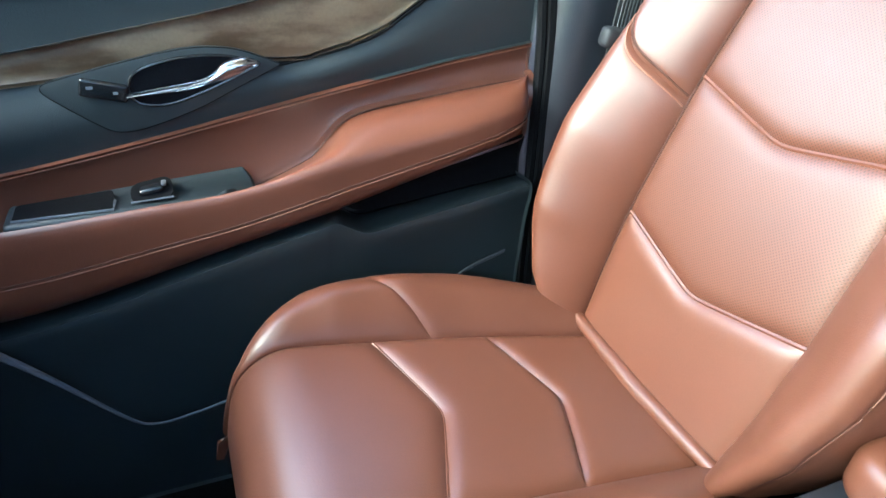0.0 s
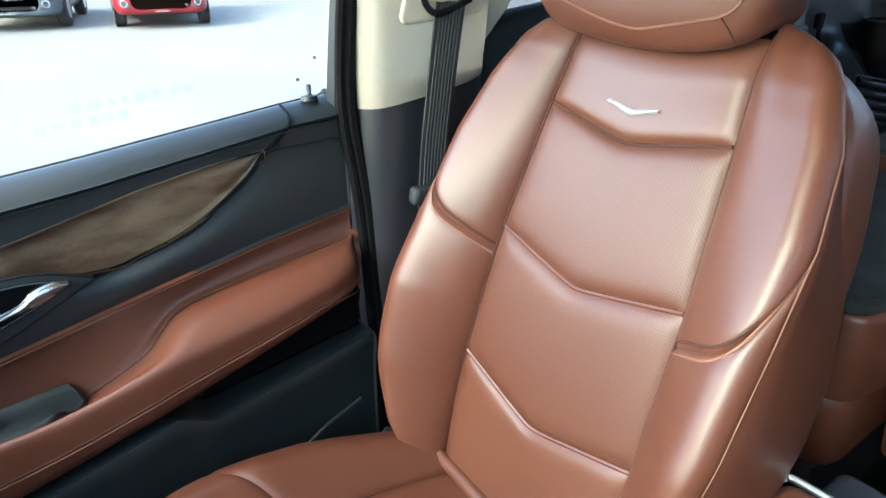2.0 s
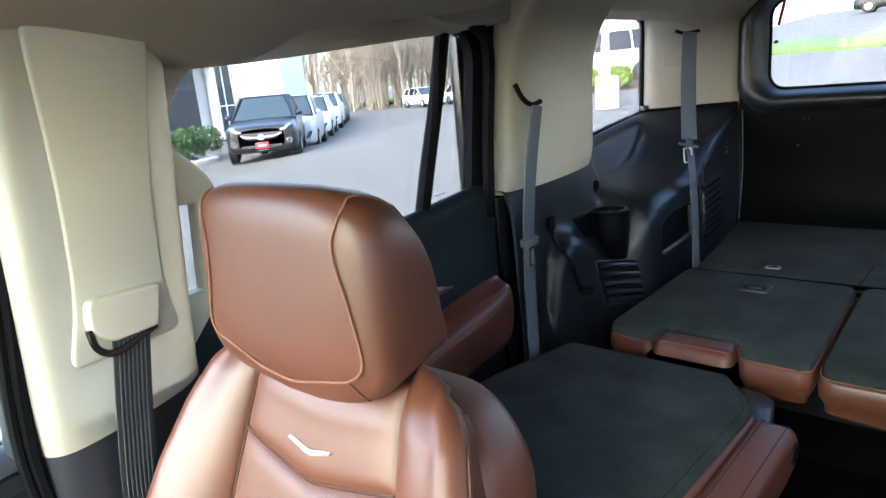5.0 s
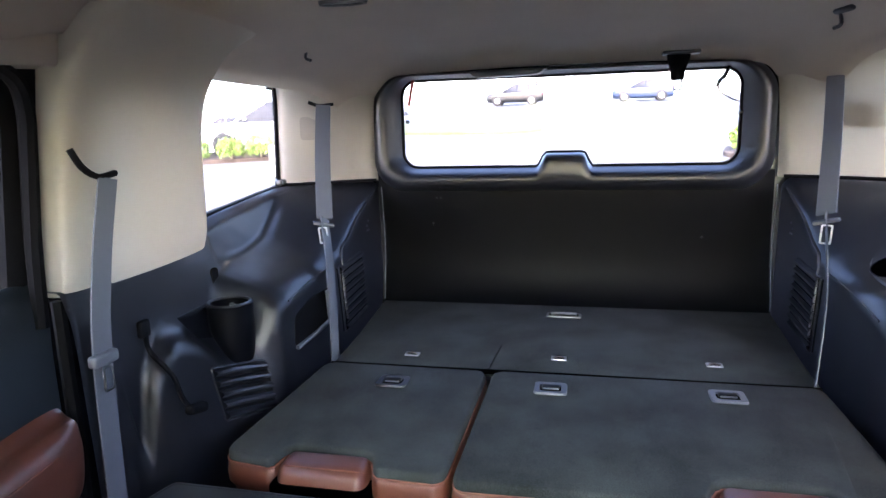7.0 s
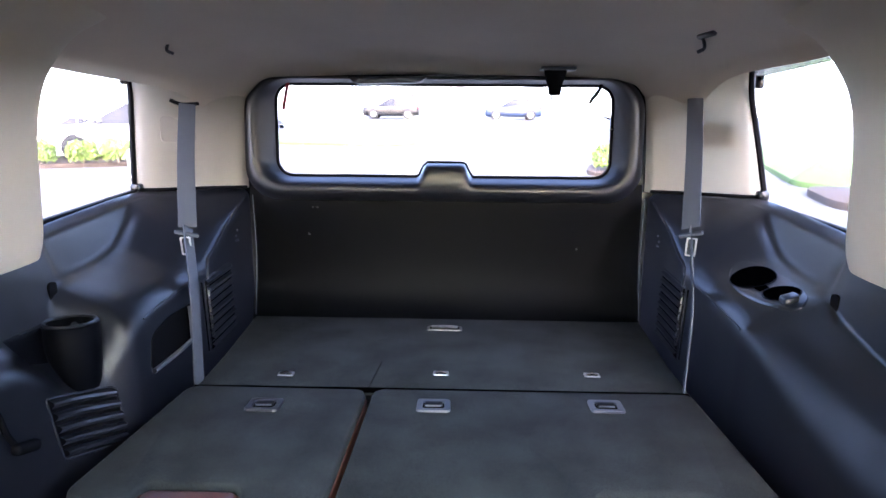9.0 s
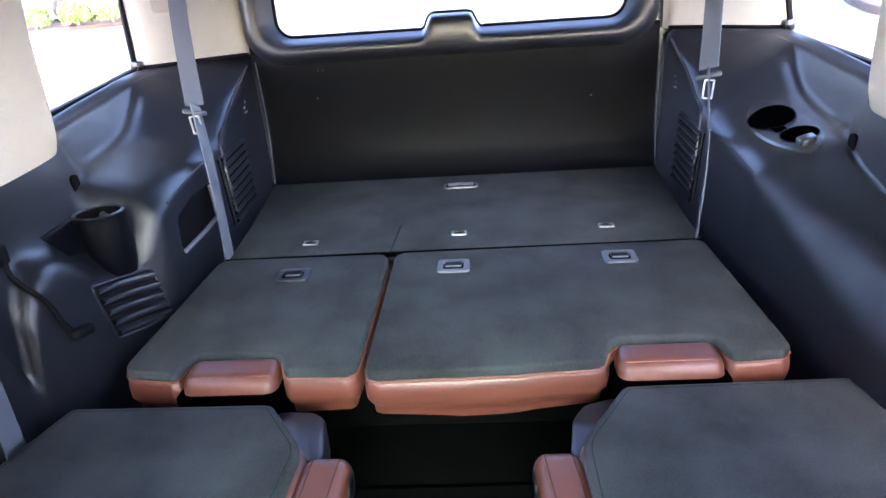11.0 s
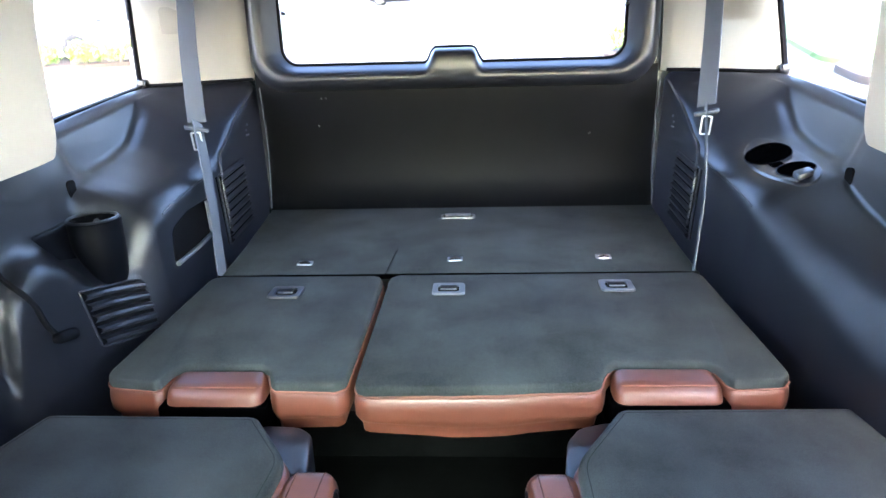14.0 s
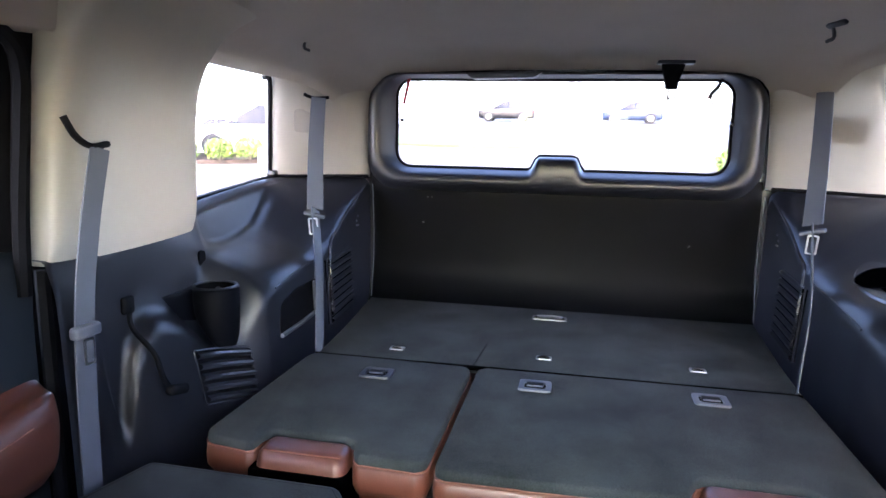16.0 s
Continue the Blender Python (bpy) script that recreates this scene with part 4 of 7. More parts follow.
def side_trim(s):
    t = thing("rear_side_trim", (s * 0.75, 1.5, -0.1), "black plastic rear quarter trim with vents" + (" and a protruding cup holder" if s < 0 else " and a recessed cup holder tray"), "car trim", "rear quarter trims", "structure")
    bm = grid(side_sheet(s))
    bmesh.ops.solidify(bm, geom=bm.faces[:], thickness=0.004)
    part("panel", sided(s, bm), M_BLACK, t, sharp=0)
    if s < 0:
        louvre(t, 1.172, 1.318, 0.365, 0.487, 5, s, 0.03)
    louvre(t, 1.715, 1.915, 0.445, 0.645, 9, s, -0.012)

    def on(y, z, out=0.0):
        return (side_point(y, z, s) + out, y, z)
    # front edge of the inner wall, and the step behind the belt
    part("ridge", sided(s, tube([on(y, z, 0.001) for y, z in ((1.40, 0.612), (1.45, 0.622), (1.55, 0.634), (1.69, 0.648))], 0.003, n=40)), M_BLACK, t)
    part("ridge", sided(s, tube([on(y, z, 0.001) for y, z in ((1.735, 0.47), (1.735, 0.60), (1.76, 0.672), (1.82, 0.702), (1.92, 0.75), (2.02, 0.79), (2.1, 0.82))], 0.006, n=40)), M_BLACK, t)
    # Black cord paints the shade in the gap by the belt.
    part("gap", sided(s, tube([on(y, z, -0.001) for y, z in ((1.70, 0.44), (1.70, 0.55), (1.70, 0.63))], 0.004, n=12)), M_DEEP, t, "painted shade of the gap beside the belt")
    for y, z in ((1.985, 0.70), (2.0, 0.70), (1.985, 0.715), (2.0, 0.73)):
        part("bolt", sided(s, lathe([(0.001, 0.003), (0.003, 0.003), (0.0035, 0.0)], on(y, z, 0.0), "x", 8)), M_SATIN, t)
    # keyhole slot below the pillar cover, its shade a flat black plate
    part("slot", sided(s, prism(smooth_outline([(1.318, 0.665), (1.343, 0.665), (1.343, 0.708), (1.318, 0.708)], 0.012), lambda u, v, w: (-0.8085 + w, u, v), 0.0, 0.006)), M_DEEP, t)
    if s < 0:
        # storage pocket with a silver edge, a flat black sheet for its shade
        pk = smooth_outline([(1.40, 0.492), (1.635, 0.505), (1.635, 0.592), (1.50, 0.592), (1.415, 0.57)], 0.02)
        part("pocket", prism(pk, lambda u, v, w: (side_point(u, v) + w, u, v), 0.0005, 0.0025), M_DEEP, t, "storage pocket, its shade painted as a black sheet")
        part("pocket_rim", tube([(side_point(u, v) + 0.001, u, v) for u, v in pk], 0.0014, closed=True), M_PANEL, t)
        part("pocket_lip", tube([(side_point(u, v) + 0.005, u, v) for u, v in ((1.405, 0.49), (1.52, 0.496), (1.625, 0.505))], 0.006), M_SATIN, t, "silver-grey pocket lip")
        part("pocket_lip", tube([(side_point(u, v) + 0.005, u, v) for u, v in ((1.60, 0.51), (1.602, 0.59))], 0.005), M_GREYP, t)
        # cup holder on a bracket that stands out of the panel
        cx, cy, cz = -0.747, 1.29, 0.634
        R = 0.054
        hull = []
        for a in np.linspace(radians(-128), radians(100), 34):
            hull.append((cx + R * math.cos(a), cy + R * math.sin(a)))
        hull += [(-0.785, 1.355), (-0.803, 1.355), (-0.803, 1.27), (-0.803, 1.135), (-0.797, 1.128)]
        loops = []
        for f in (0.0, 0.03, 0.12, 0.35, 0.6, 0.8, 0.93, 1.0):
            ring = []
            for x, y in hull:
                near = min(1.0, max(0.0, (x + 0.803) / 0.07))
                drop = 0.030 + 0.108 * near ** 0.8
                sh = 0.02 * min(f / 0.03, 1) - 0.02 + 0.42 * max(0, f - 0.1) ** 3.2 * near
                tx, ty = -0.722, 1.305
                ring.append((x + (tx - x) * max(sh, -0.02), y + (ty - y) * max(sh, -0.02), cz - drop * f))
            loops.append(ring)
        body = hoop(loops)
        body.verts.ensure_lookup_table()
        body.faces.new(body.verts[-len(hull):])
        bmesh.ops.recalc_face_normals(body, faces=body.faces)
        cup = part("cup_holder", body, M_PANEL, t, "black cup holder on its bracket", sharp=50)
        top = bmesh.new()
        n = len(hull)
        wall = [(cx + 0.043 * math.cos(a), cy + 0.043 * math.sin(a)) for a in np.linspace(radians(-128), radians(232), n, endpoint=False)]
        part("bracket_top", hoop([[(x, y, cz) for x, y in hull], [(x, y, cz + 0.001) for x, y in wall]]), M_PANEL, cup)
        # Shallow black well; its tone stands for the shade of depth.
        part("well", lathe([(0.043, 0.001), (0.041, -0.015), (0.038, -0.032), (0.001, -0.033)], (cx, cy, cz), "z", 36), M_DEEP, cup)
        part("rim", tube([(cx + 0.048 * math.cos(a), cy + 0.048 * math.sin(a), cz + 0.002) for a in np.linspace(0, 2 * math.pi, 36, endpoint=False)], 0.0032, closed=True), M_BLACK, cup)
    else:
        # flush oval tray with two cups, flat black discs for shade, and a socket cap
        def S(u, v, w):
            return (u, v, shelf_z(-u, v, s) + w)
        def ell(x, y, a, b, n=36):
            return [(x + a * math.cos(q), y + b * math.sin(q)) for q in np.linspace(0, 2 * math.pi, n, endpoint=False)]
        tr = part("cup_tray", hoop([[S(u, v, d) for u, v in ell(0.752, 1.515, 0.052 - k, 0.150 - k, 48)] for k, d in ((-0.003, 0.0005), (0, 0.005), (0.004, 0.0055), (0.02, 0.003), (0.05, 0.003))]), M_BLACK, t, "black oval cup holder tray")
        for x, y, r in ((0.748, 1.572, 0.056), (0.756, 1.447, 0.042)):
            part("cup", prism(ell(x, y, r * 0.86, r, 30), S, 0.004, 0.0065), M_GAP, tr)
            part("cup_rim", tube([S(u, v, 0.006) for u, v in ell(x, y, r * 0.88, r * 1.02, 30)], 0.0015, closed=True), M_PANEL, tr)
        part("cup", prism(smooth_outline([(0.728, 1.49), (0.752, 1.49), (0.752, 1.535), (0.728, 1.535)], 0.008), S, 0.004, 0.0066), M_GAP, tr)
        part("cap", prism(smooth_outline([(0.732, 1.382), (0.764, 1.382), (0.764, 1.412), (0.732, 1.412)], 0.007), S, 0.004, 0.018, 0.004), M_BLACK, tr, "grey socket cap")


def pillar_c(s):
    """Beige cover between the rear door and the quarter window."""
    secs = []
    for z, top in ((0.752, 0), (0.80, 0), (0.9, 0), (1.0, 0), (1.08, 0.01), (1.14, 0.035), (1.20, 0.085), (1.235, 0.15)):
        f = 0.02 * max(0, (z - 0.76)) / 0.4
        tuck = 0.012 if z < 0.78 else 0
        secs.append([(-0.86 + top, 0.888 + f, z), (-0.825 + top, 0.889 + f, z), (-0.802 + top + f - tuck, 0.903 + f, z), (-0.79 + top + f - tuck, 1.0, z), (-0.787 + top + f - tuck, 1.12, z),
                     (-0.797 + top + f - tuck, 1.25, z), (-0.812 + top + f * 0.6 - tuck, 1.325 + 0.1 * f, z), (-0.85 + top, 1.36 + 0.5 * f, z), (-0.9 + top, 1.375 + f, z)])
    bm = loft(secs, 30, 44)
    for v in bm.verts:
        if v.co.z < 0.80:
            v.co.z += 0.02 * (v.co.y - 1.1)
    bmesh.ops.solidify(bm, geom=bm.faces[:], thickness=0.004)
    ob = solo("pillar_cover", sided(s, bm), M_CREAM, "shale beige pillar cover beside the quarter window", "pillar trim", "pillar covers", "structure", sharp=60)


def pillar_d(s):
    secs = []
    for z, top in ((0.853, 0), (0.9, 0), (1.0, 0.005), (1.1, 0.015), (1.16, 0.03), (1.22, 0.07)):
        k = -0.015 if s < 0 else 0.0
        i = 0.0 if s < 0 else 0.19 * (z - 0.853)
        secs.append([(-0.93 + i, 1.938, z), (-0.90 + top * 0.2 + i, 1.932, z), (-0.862 + top * 0.5 + 0.8 * i, 1.955, z), (-0.80 + top + 0.4 * i, 2.015, z), (-0.74 + top, 2.065, z), (-0.69 + top + k, 2.095, z), (-0.655 + top * 0.8 + k, 2.12, z), (-0.64 + top * 0.6 + k, 2.15, z)])
    bm = loft(secs, 20, 36)
    bmesh.ops.solidify(bm, geom=bm.faces[:], thickness=0.004)
    t = thing("pillar_cover", (s * 0.78, 2.0, 0.85), "shale beige rear corner pillar cover with a speaker grille", "pillar trim", "pillar covers", "structure")
    part("cover", sided(s, bm), M_CREAM, t, sharp=60)
    base = [(-0.92, 1.936, 0.857), (-0.898, 1.932, 0.857), (-0.858, 1.955, 0.857), (-0.797, 2.015, 0.857), (-0.737, 2.063, 0.857), (-0.687, 2.094, 0.857), (-0.652, 2.12, 0.857)]
    part("base_strip", sided(s, tube(base, 0.006, n=30)), M_RUBBER, t, "black rubber strip at its base")
    j = 0.0 if s < 0 else 0.19
    part("window_seal", sided(s, tube([(-0.928, 1.932, 0.85), (-0.926 + 0.1 * j, 1.932, 0.95), (-0.922 + 0.23 * j, 1.932, 1.08), (-0.916 + 0.31 * j, 1.92, 1.16), (-0.908 + 0.36 * j, 1.885, 1.195 + 0.2 * j)], 0.008, n=24)), M_RUBBER, t, "black rubber window seal")
    g = smooth_outline([(0.0, 0.0), (0.105, 0.0), (0.105, 0.075), (0.0, 0.075)], 0.015)
    part("grille", sided(s, prism(g, lambda u, v, w: (-0.8535 + 0.72 * u + 0.7 * w, 1.9605 + 0.70 * u - 0.7 * w, 1.0 + v), 0.0, 0.0045)), M_GRILLE, t, "beige speaker grille")


def quarter_window(s):
    t = thing("window_%d" % (1 if s < 0 else 2), (s * 0.93, 1.65, 0.8), "rear quarter window with a black rubber seal", "window", kind="structure")
    up, lean, rear = (1.21, 0.06, 1.975) if s < 0 else (1.275, 0.19, 2.14)
    o = smooth_outline([(1.355, 0.795, 0.02), (rear, 0.855, 0.02), (rear + 0.02, up, 0.06), (1.40, up, 0.03)], 0.03)
    part("pane", sided(s, prism(o, lambda u, v, w: (-0.94 + lean * (v - 0.8) + w, u, v), 0, 0.004)), M_TINT, t)
    part("seal", sided(s, tube([(-0.925 + lean * (v - 0.8), u, v) for u, v in o], 0.011, closed=True)), M_RUBBER, t)
    part("latch", sided(s, rbox((-0.905 + (lean - 0.06) * 0.375, 1.87, 1.175), (0.02, 0.02, 0.035), 0.005)), M_GLOSS, t)
    part("corner_cap", sided(s, rbox((-0.912, 1.918, 0.862), (0.03, 0.035, 0.03), 0.008)), M_GLOSS, t)


def rear_belt(s):
    """Third-row belt, from the slot in the corner pillar to the cargo floor."""
    t = thing("seat_belt", (s * 0.6, 1.5, 0.45), "grey third-row seat belt hanging from the rear pillar", "seat belt", "rear seat belts")
    low = (-0.576, 1.495, 0.425)
    if s < 0:
        top, half, mid = (-0.752, 1.925, 1.108), (-0.715, 1.81, 0.945), (-0.668, 1.69, 0.78)
    else:
        top, half, mid = (-0.742, 2.032, 1.146), (-0.690, 1.86, 0.975), (-0.634, 1.69, 0.795)
    a, b, c = (q - p for p, q in zip((-0.668, 1.69, 0.78), mid))
    e, f, g = top
    wide = (0.85, 0.5, 0.1) if s < 0 else (0.6, 0.8, 0.1)
    part("webbing", sided(s, strap([top, half, mid], wide, 0.046)), M_BELT, t)
    part("webbing", sided(s, strap([mid, (-0.618, 1.595, 0.61), low], (0.06, 0.97, -0.15) if s < 0 else (-0.25, 0.95, -0.3), 0.044)), M_BELT, t)
    part("slot", sided(s, tube([(e - 0.043, f - 0.015, g + 0.010), (e - 0.018, f + 0.005, g), (e + 0.017, f + 0.040 if s < 0 else f + 0.02, g + 0.004)], 0.0055, n=12)), M_RUBBER, t, "black belt slot")
    grip = part("tongue_grip", sided(s, rbox((-0.664 + a, 1.672 + b, 0.765 + c), (0.060, 0.014, 0.009), 0.004, 3, m=pose(0, 0, 0, 20, 14, 30))), M_BELT, t)
    part("tongue", sided(s, hoop([[(-0.662 + a + u * 0.85, 1.66 + b + u * 0.5 + d - 0.2 * v, 0.735 + c + v) for u, v in rounded(-0.013 + k, -0.025 + k, 0.013 - k, 0.024 - k, 0.004)] for k, d in ((0, 0), (0.004, 0), (0.004, 0.003), (0, 0.003))])), M_EMBLEM, grip, "bright steel tongue")


def middle_belt(s):
    t = thing("seat_belt", (s * 0.78, 0.93, 0.3), "grey second-row seat belt on the pillar", "seat belt", "rear seat belts")
    part("webbing", sided(s, strap([(-0.760, 0.962, 0.950), (-0.766, 0.930, 0.80), (-0.77, 0.909, 0.62), (-0.768, 0.90, 0.25)], (0, 1, 0.1), 0.046)), M_BELT, t)
    part("slot", sided(s, tube([(-0.777, 0.902, 1.002), (-0.768, 0.916, 0.970), (-0.763, 0.945, 0.953), (-0.768, 0.992, 0.957)], 0.006, n=14)), M_RUBBER, t, "black belt slot")
    b = part("tongue_grip", sided(s, rbox((-0.764, 0.905, 0.635), (0.02, 0.06, 0.022), 0.006, 3)), M_BELT, t)
    part("tongue", sided(s, hoop([[(-0.760 + d, 0.905 + u, 0.60 + v) for u, v in rounded(-0.012 + k, -0.025 + k, 0.012 - k, 0.022 - k, 0.004)] for k, d in ((0, 0), (0.004, 0), (0.004, 0.003), (0, 0.003))])), M_CHROME, b, "steel tongue")


def pull_strap():
    t = thing("pull_strap", (-0.77, 1.1, 0.45), "black pull strap hanging on the side trim", "strap")

    def on(y, z, out):
        return (side_point(y, z) + out, y, z)
    part("cord", tube([on(1.045, 0.64, 0.008), on(1.042, 0.60, 0.012), on(1.05, 0.55, 0.014), on(1.062, 0.50, 0.012), on(1.072, 0.475, 0.012)], 0.0055, n=20), M_RUBBER, t)
    part("anchor", rbox(on(1.045, 0.645, 0.006), (0.014, 0.03, 0.036), 0.006, 3), M_RUBBER, t)
    x, y, z = on(1.09, 0.462, 0.014)
    part("toggle", rbox((x, y, z), (0.022, 0.062, 0.022), 0.009, 3, m=pose(0, 0, 0, -15, 0, 0)), M_RUBBER, t)


# ---- rear left door ----
def rear_door():
    t = thing("rear_door", (-0.88, 0.5, -0.1), "closed rear door, dark panel with saddle leather armrest", "car door", kind="structure")
    o = smooth_outline([(0.10, 0.70, 0.02), (0.60, 0.722, 0.01), (0.838, 0.755, 0.02), (0.846, 1.09, 0.05), (0.80, 1.128, 0.05), (0.20, 1.122, 0.08), (0.10, 1.04, 0.08)], 0.04)
    fo = smooth_outline([(0.04, 0.66, 0.02), (0.60, 0.69, 0.01), (0.875, 0.735, 0.02), (0.945, 1.12, 0.06), (0.87, 1.175, 0.05), (0.20, 1.165, 0.10), (0.04, 1.08, 0.10)], 0.04)

    def W(k):
        return lambda u, v: (-0.905 + k + 0.10 * (v - 0.7), u, v)
    part("window_frame", hoop([[W(0.0)(u, v) for u, v in fo], [W(0.034)(u, v) for u, v in fo], [W(0.034)(u * 0.55 + p * 0.45, v * 0.55 + q * 0.45) for (u, v), (p, q) in zip(o, fo)], [W(0.022)(u, v) for u, v in o], [W(-0.004)(u, v) for u, v in o]]), M_RUBBER, t, "black window frame")
    part("pane", prism(o, lambda u, v, w: (-0.905 + 0.10 * (v - 0.7) + w, u, v), 0, 0.004), M_PRIVACY, t)
    c = smooth_outline([(0.02, 0.93), (0.094, 0.93), (0.106, 1.035, 0.07), (0.20, 1.114, 0.08), (0.34, 1.122), (0.34, 1.20), (0.02, 1.20)], 0.01)
    part("corner_cover", prism(c, lambda u, v, w: (-0.868 + 0.10 * (v - 0.7) + w, u, v), 0, 0.012, 0.004), M_CREAM, t, "beige cover round the window corner")
    part("division_bar", tube([(-0.885, 0.655, 0.70), (-0.868, 0.684, 0.85), (-0.853, 0.718, 1.0), (-0.850, 0.748, 1.12)], 0.0165, seg=8, n=12), M_RUBBER, t, "black division bar")
    secs = []
    for y in np.linspace(0.08, 0.885, 9):
        z0 = 0.70 + 0.075 * (y - 0.08) / 0.8
        secs.append([(-0.90, y, z0 - 0.01), (-0.875, y, z0 + 0.006), (-0.855, y, z0 - 0.01), (-0.848, y, z0 - 0.06), (-0.85, y, z0 - 0.15), (-0.845, y, 0.4), (-0.84, y, 0.2), (-0.83, y, -0.12)])
    bm = loft(secs, 20, 40)
    bmesh.ops.solidify(bm, geom=bm.faces[:], thickness=0.004)
    part("panel", bm, M_SOFT, t)
    part("leather_insert", loft([[(-0.846, 0.3, 0.645), (-0.838, 0.3, 0.60), (-0.846, 0.3, 0.55)], [(-0.846, 0.5, 0.622), (-0.838, 0.5, 0.59), (-0.846, 0.5, 0.554)], [(-0.847, 0.71, 0.572), (-0.844, 0.71, 0.57), (-0.847, 0.71, 0.568)]], 20, 8), M_LEATHER, t, "saddle leather wedge")
    top = [(0.2, 0.46), (0.4, 0.475), (0.55, 0.495), (0.7, 0.515), (0.80, 0.528), (0.868, 0.53)]
    secs = []
    for i, (y, z) in enumerate(top):
        e = 0.7 if i == len(top) - 1 else 1.0
        secs.append([(-0.846, y, z + 0.02), (-0.82, y, z + 0.006), (-0.80 - 0.02 * (1 - e), y, z), (-0.785 - 0.05 * (1 - e), y, z - 0.02), (-0.782 - 0.05 * (1 - e), y, z - 0.06), (-0.80 - 0.03 * (1 - e), y, z - 0.13), (-0.846, y, z - 0.18)])
    secs.append([(-0.847, 0.884, zz) for zz in np.linspace(0.535, 0.36, 7)])
    part("armrest", loft(secs, 40, 30), M_LEATHER, t)
    part("stitching", tube([(-0.782, y, z - 0.03) for y, z in top[:-1]], 0.0015, n=20), M_THREAD, t)
    part("seal", tube([(-0.835, 0.895, 0.74), (-0.83, 0.892, 0.55), (-0.825, 0.89, 0.2), (-0.82, 0.89, -0.1)], 0.012, n=12), M_RUBBER, t)
    part("seal", tube([(-0.848, 0.868, 0.70), (-0.843, 0.870, 0.85), (-0.830, 0.873, 1.0), (-0.822, 0.870, 1.07), (-0.818, 0.852, 1.115), (-0.82, 0.80, 1.145)], 0.014, seg=8, n=30), M_RUBBER, t, "black door seal")
    part("window_print", rbox((-0.893, 0.745, 0.775), (0.002, 0.03, 0.004), 0), M_WHITE, t, "grey print on the glass")


# ---- front passenger pillar, belt and door ----
def pillar_b():
    t = thing("pillar_cover", (-0.82, -0.03, -0.2), "pillar cover, shale beige above and black below", "pillar trim", "pillar covers", "structure")

    def prof(z, d=0.0):
        ln = 0.16 * max(0, z - 0.65)
        return [(-0.875 + ln * 0.7, -0.143 + 0.03 * (z - 0.6), z), (-0.835 + ln, -0.138 + 0.03 * (z - 0.6), z), (-0.808 + ln, -0.11, z), (-0.80 + ln, -0.03, z), (-0.803 + ln, 0.03, z), (-0.82 + ln, 0.068, z), (-0.85 + ln, 0.088, z), (-0.89 + ln * 0.7, 0.092, z)]
    bm = loft([prof(z) for z in (0.60, 0.7, 0.85, 1.0, 1.12, 1.2)], 24, 30)
    for v in bm.verts:
        if v.co.z < 0.66:
            v.co.z += 0.15 * (v.co.y + 0.12)
    bmesh.ops.solidify(bm, geom=bm.faces[:], thickness=0.004)
    part("upper_cover", bm, M_CREAM, t, "shale beige upper cover", sharp=60)
    low = []
    for z in (-0.27, 0.0, 0.3, 0.55, 0.64):
        low.append([(x + (0.012 if z > 0.5 else 0.02) - 0.014, y, zz) for x, y, zz in prof(min(z, 0.64))])
        low[-1] = [(x, y, z) for x, y, zz in low[-1]]
    part("lower_cover", loft(low, 16, 30), M_BLACK, t, "black lower cover", sharp=60)
    # shallow raised field where the belt guide slides
    o = smooth_outline([(-0.100, 0.712, 0.02), (0.050, 0.722, 0.02), (0.030, 0.80, 0.05), (0.032, 0.95, 0.05), (0.05, 1.12, 0.01), (-0.088, 1.12, 0.01), (-0.080, 0.95, 0.05), (-0.082, 0.80, 0.05)], 0.01, 6)
    part("guide_panel", prism(o, lambda u, v, w: (-0.808 + 0.16 * (v - 0.65) + w, u, v), 0, 0.0095, 0.004, 3), M_CREAM, t)
    # assist handle behind the pillar
    ho = smooth_outline([(0.04, 0.645, 0.01), (0.082, 0.655, 0.02), (0.143, 0.735, 0.03), (0.150, 0.80, 0.03), (0.150, 0.91, 0.025), (0.118, 0.945, 0.03), (0.08, 0.975, 0.02), (0.04, 0.99, 0.01)], 0.02, 6)
    hi = [(min(max(u, 0.078), 0.116), min(max(v, 0.748), 0.885)) for u, v in ho]

    def bow(u, v, w):
        return (-0.852 + 0.15 * (v - 0.8) + w, u, v)
    loops = [[bow(u, v, 0.0) for u, v in ho], [bow(u, v, 0.024) for u, v in ho], [bow(u * 0.85 + p * 0.15, v * 0.85 + q * 0.15, 0.032) for (u, v), (p, q) in zip(ho, hi)],
             [bow(u * 0.2 + p * 0.8, v * 0.2 + q * 0.8, 0.032) for (u, v), (p, q) in zip(ho, hi)], [bow(u, v, 0.026) for u, v in hi], [bow(u, v, 0.0) for u, v in hi], [bow(u, v, 0.0) for u, v in ho]]
    hb = hoop(loops)
    bmesh.ops.remove_doubles(hb, verts=hb.verts, dist=0.0004)
    bmesh.ops.recalc_face_normals(hb, faces=hb.faces)
    part("assist_handle", hb, M_CREAM, t, "shale beige assist handle", sharp=60)
    # front belt, its grey webbing toned down for shade
    b = thing("seat_belt", (-0.77, -0.05, 0.3), "front seat belt, toned dark for shade, hanging from a beige guide", "seat belt")
    c = part("guide_cover", prism(smooth_outline([(-0.078, 0.762, 0.012), (-0.055, 0.742, 0.008), (0.005, 0.745, 0.006), (0.018, 0.80, 0.008), (-0.075, 0.802, 0.012)], 0.01), lambda u, v, w: (-0.80 + w, u, v), 0, 0.042, 0.014, 4), M_CREAM, b, "shale beige guide cover")
    part("guide_ring", tube([(-0.765, -0.078, 0.765), (-0.762, -0.074, 0.74), (-0.762, -0.055, 0.728), (-0.765, -0.02, 0.736), (-0.768, 0.004, 0.744)], 0.005, n=20), M_GLOSS, c)
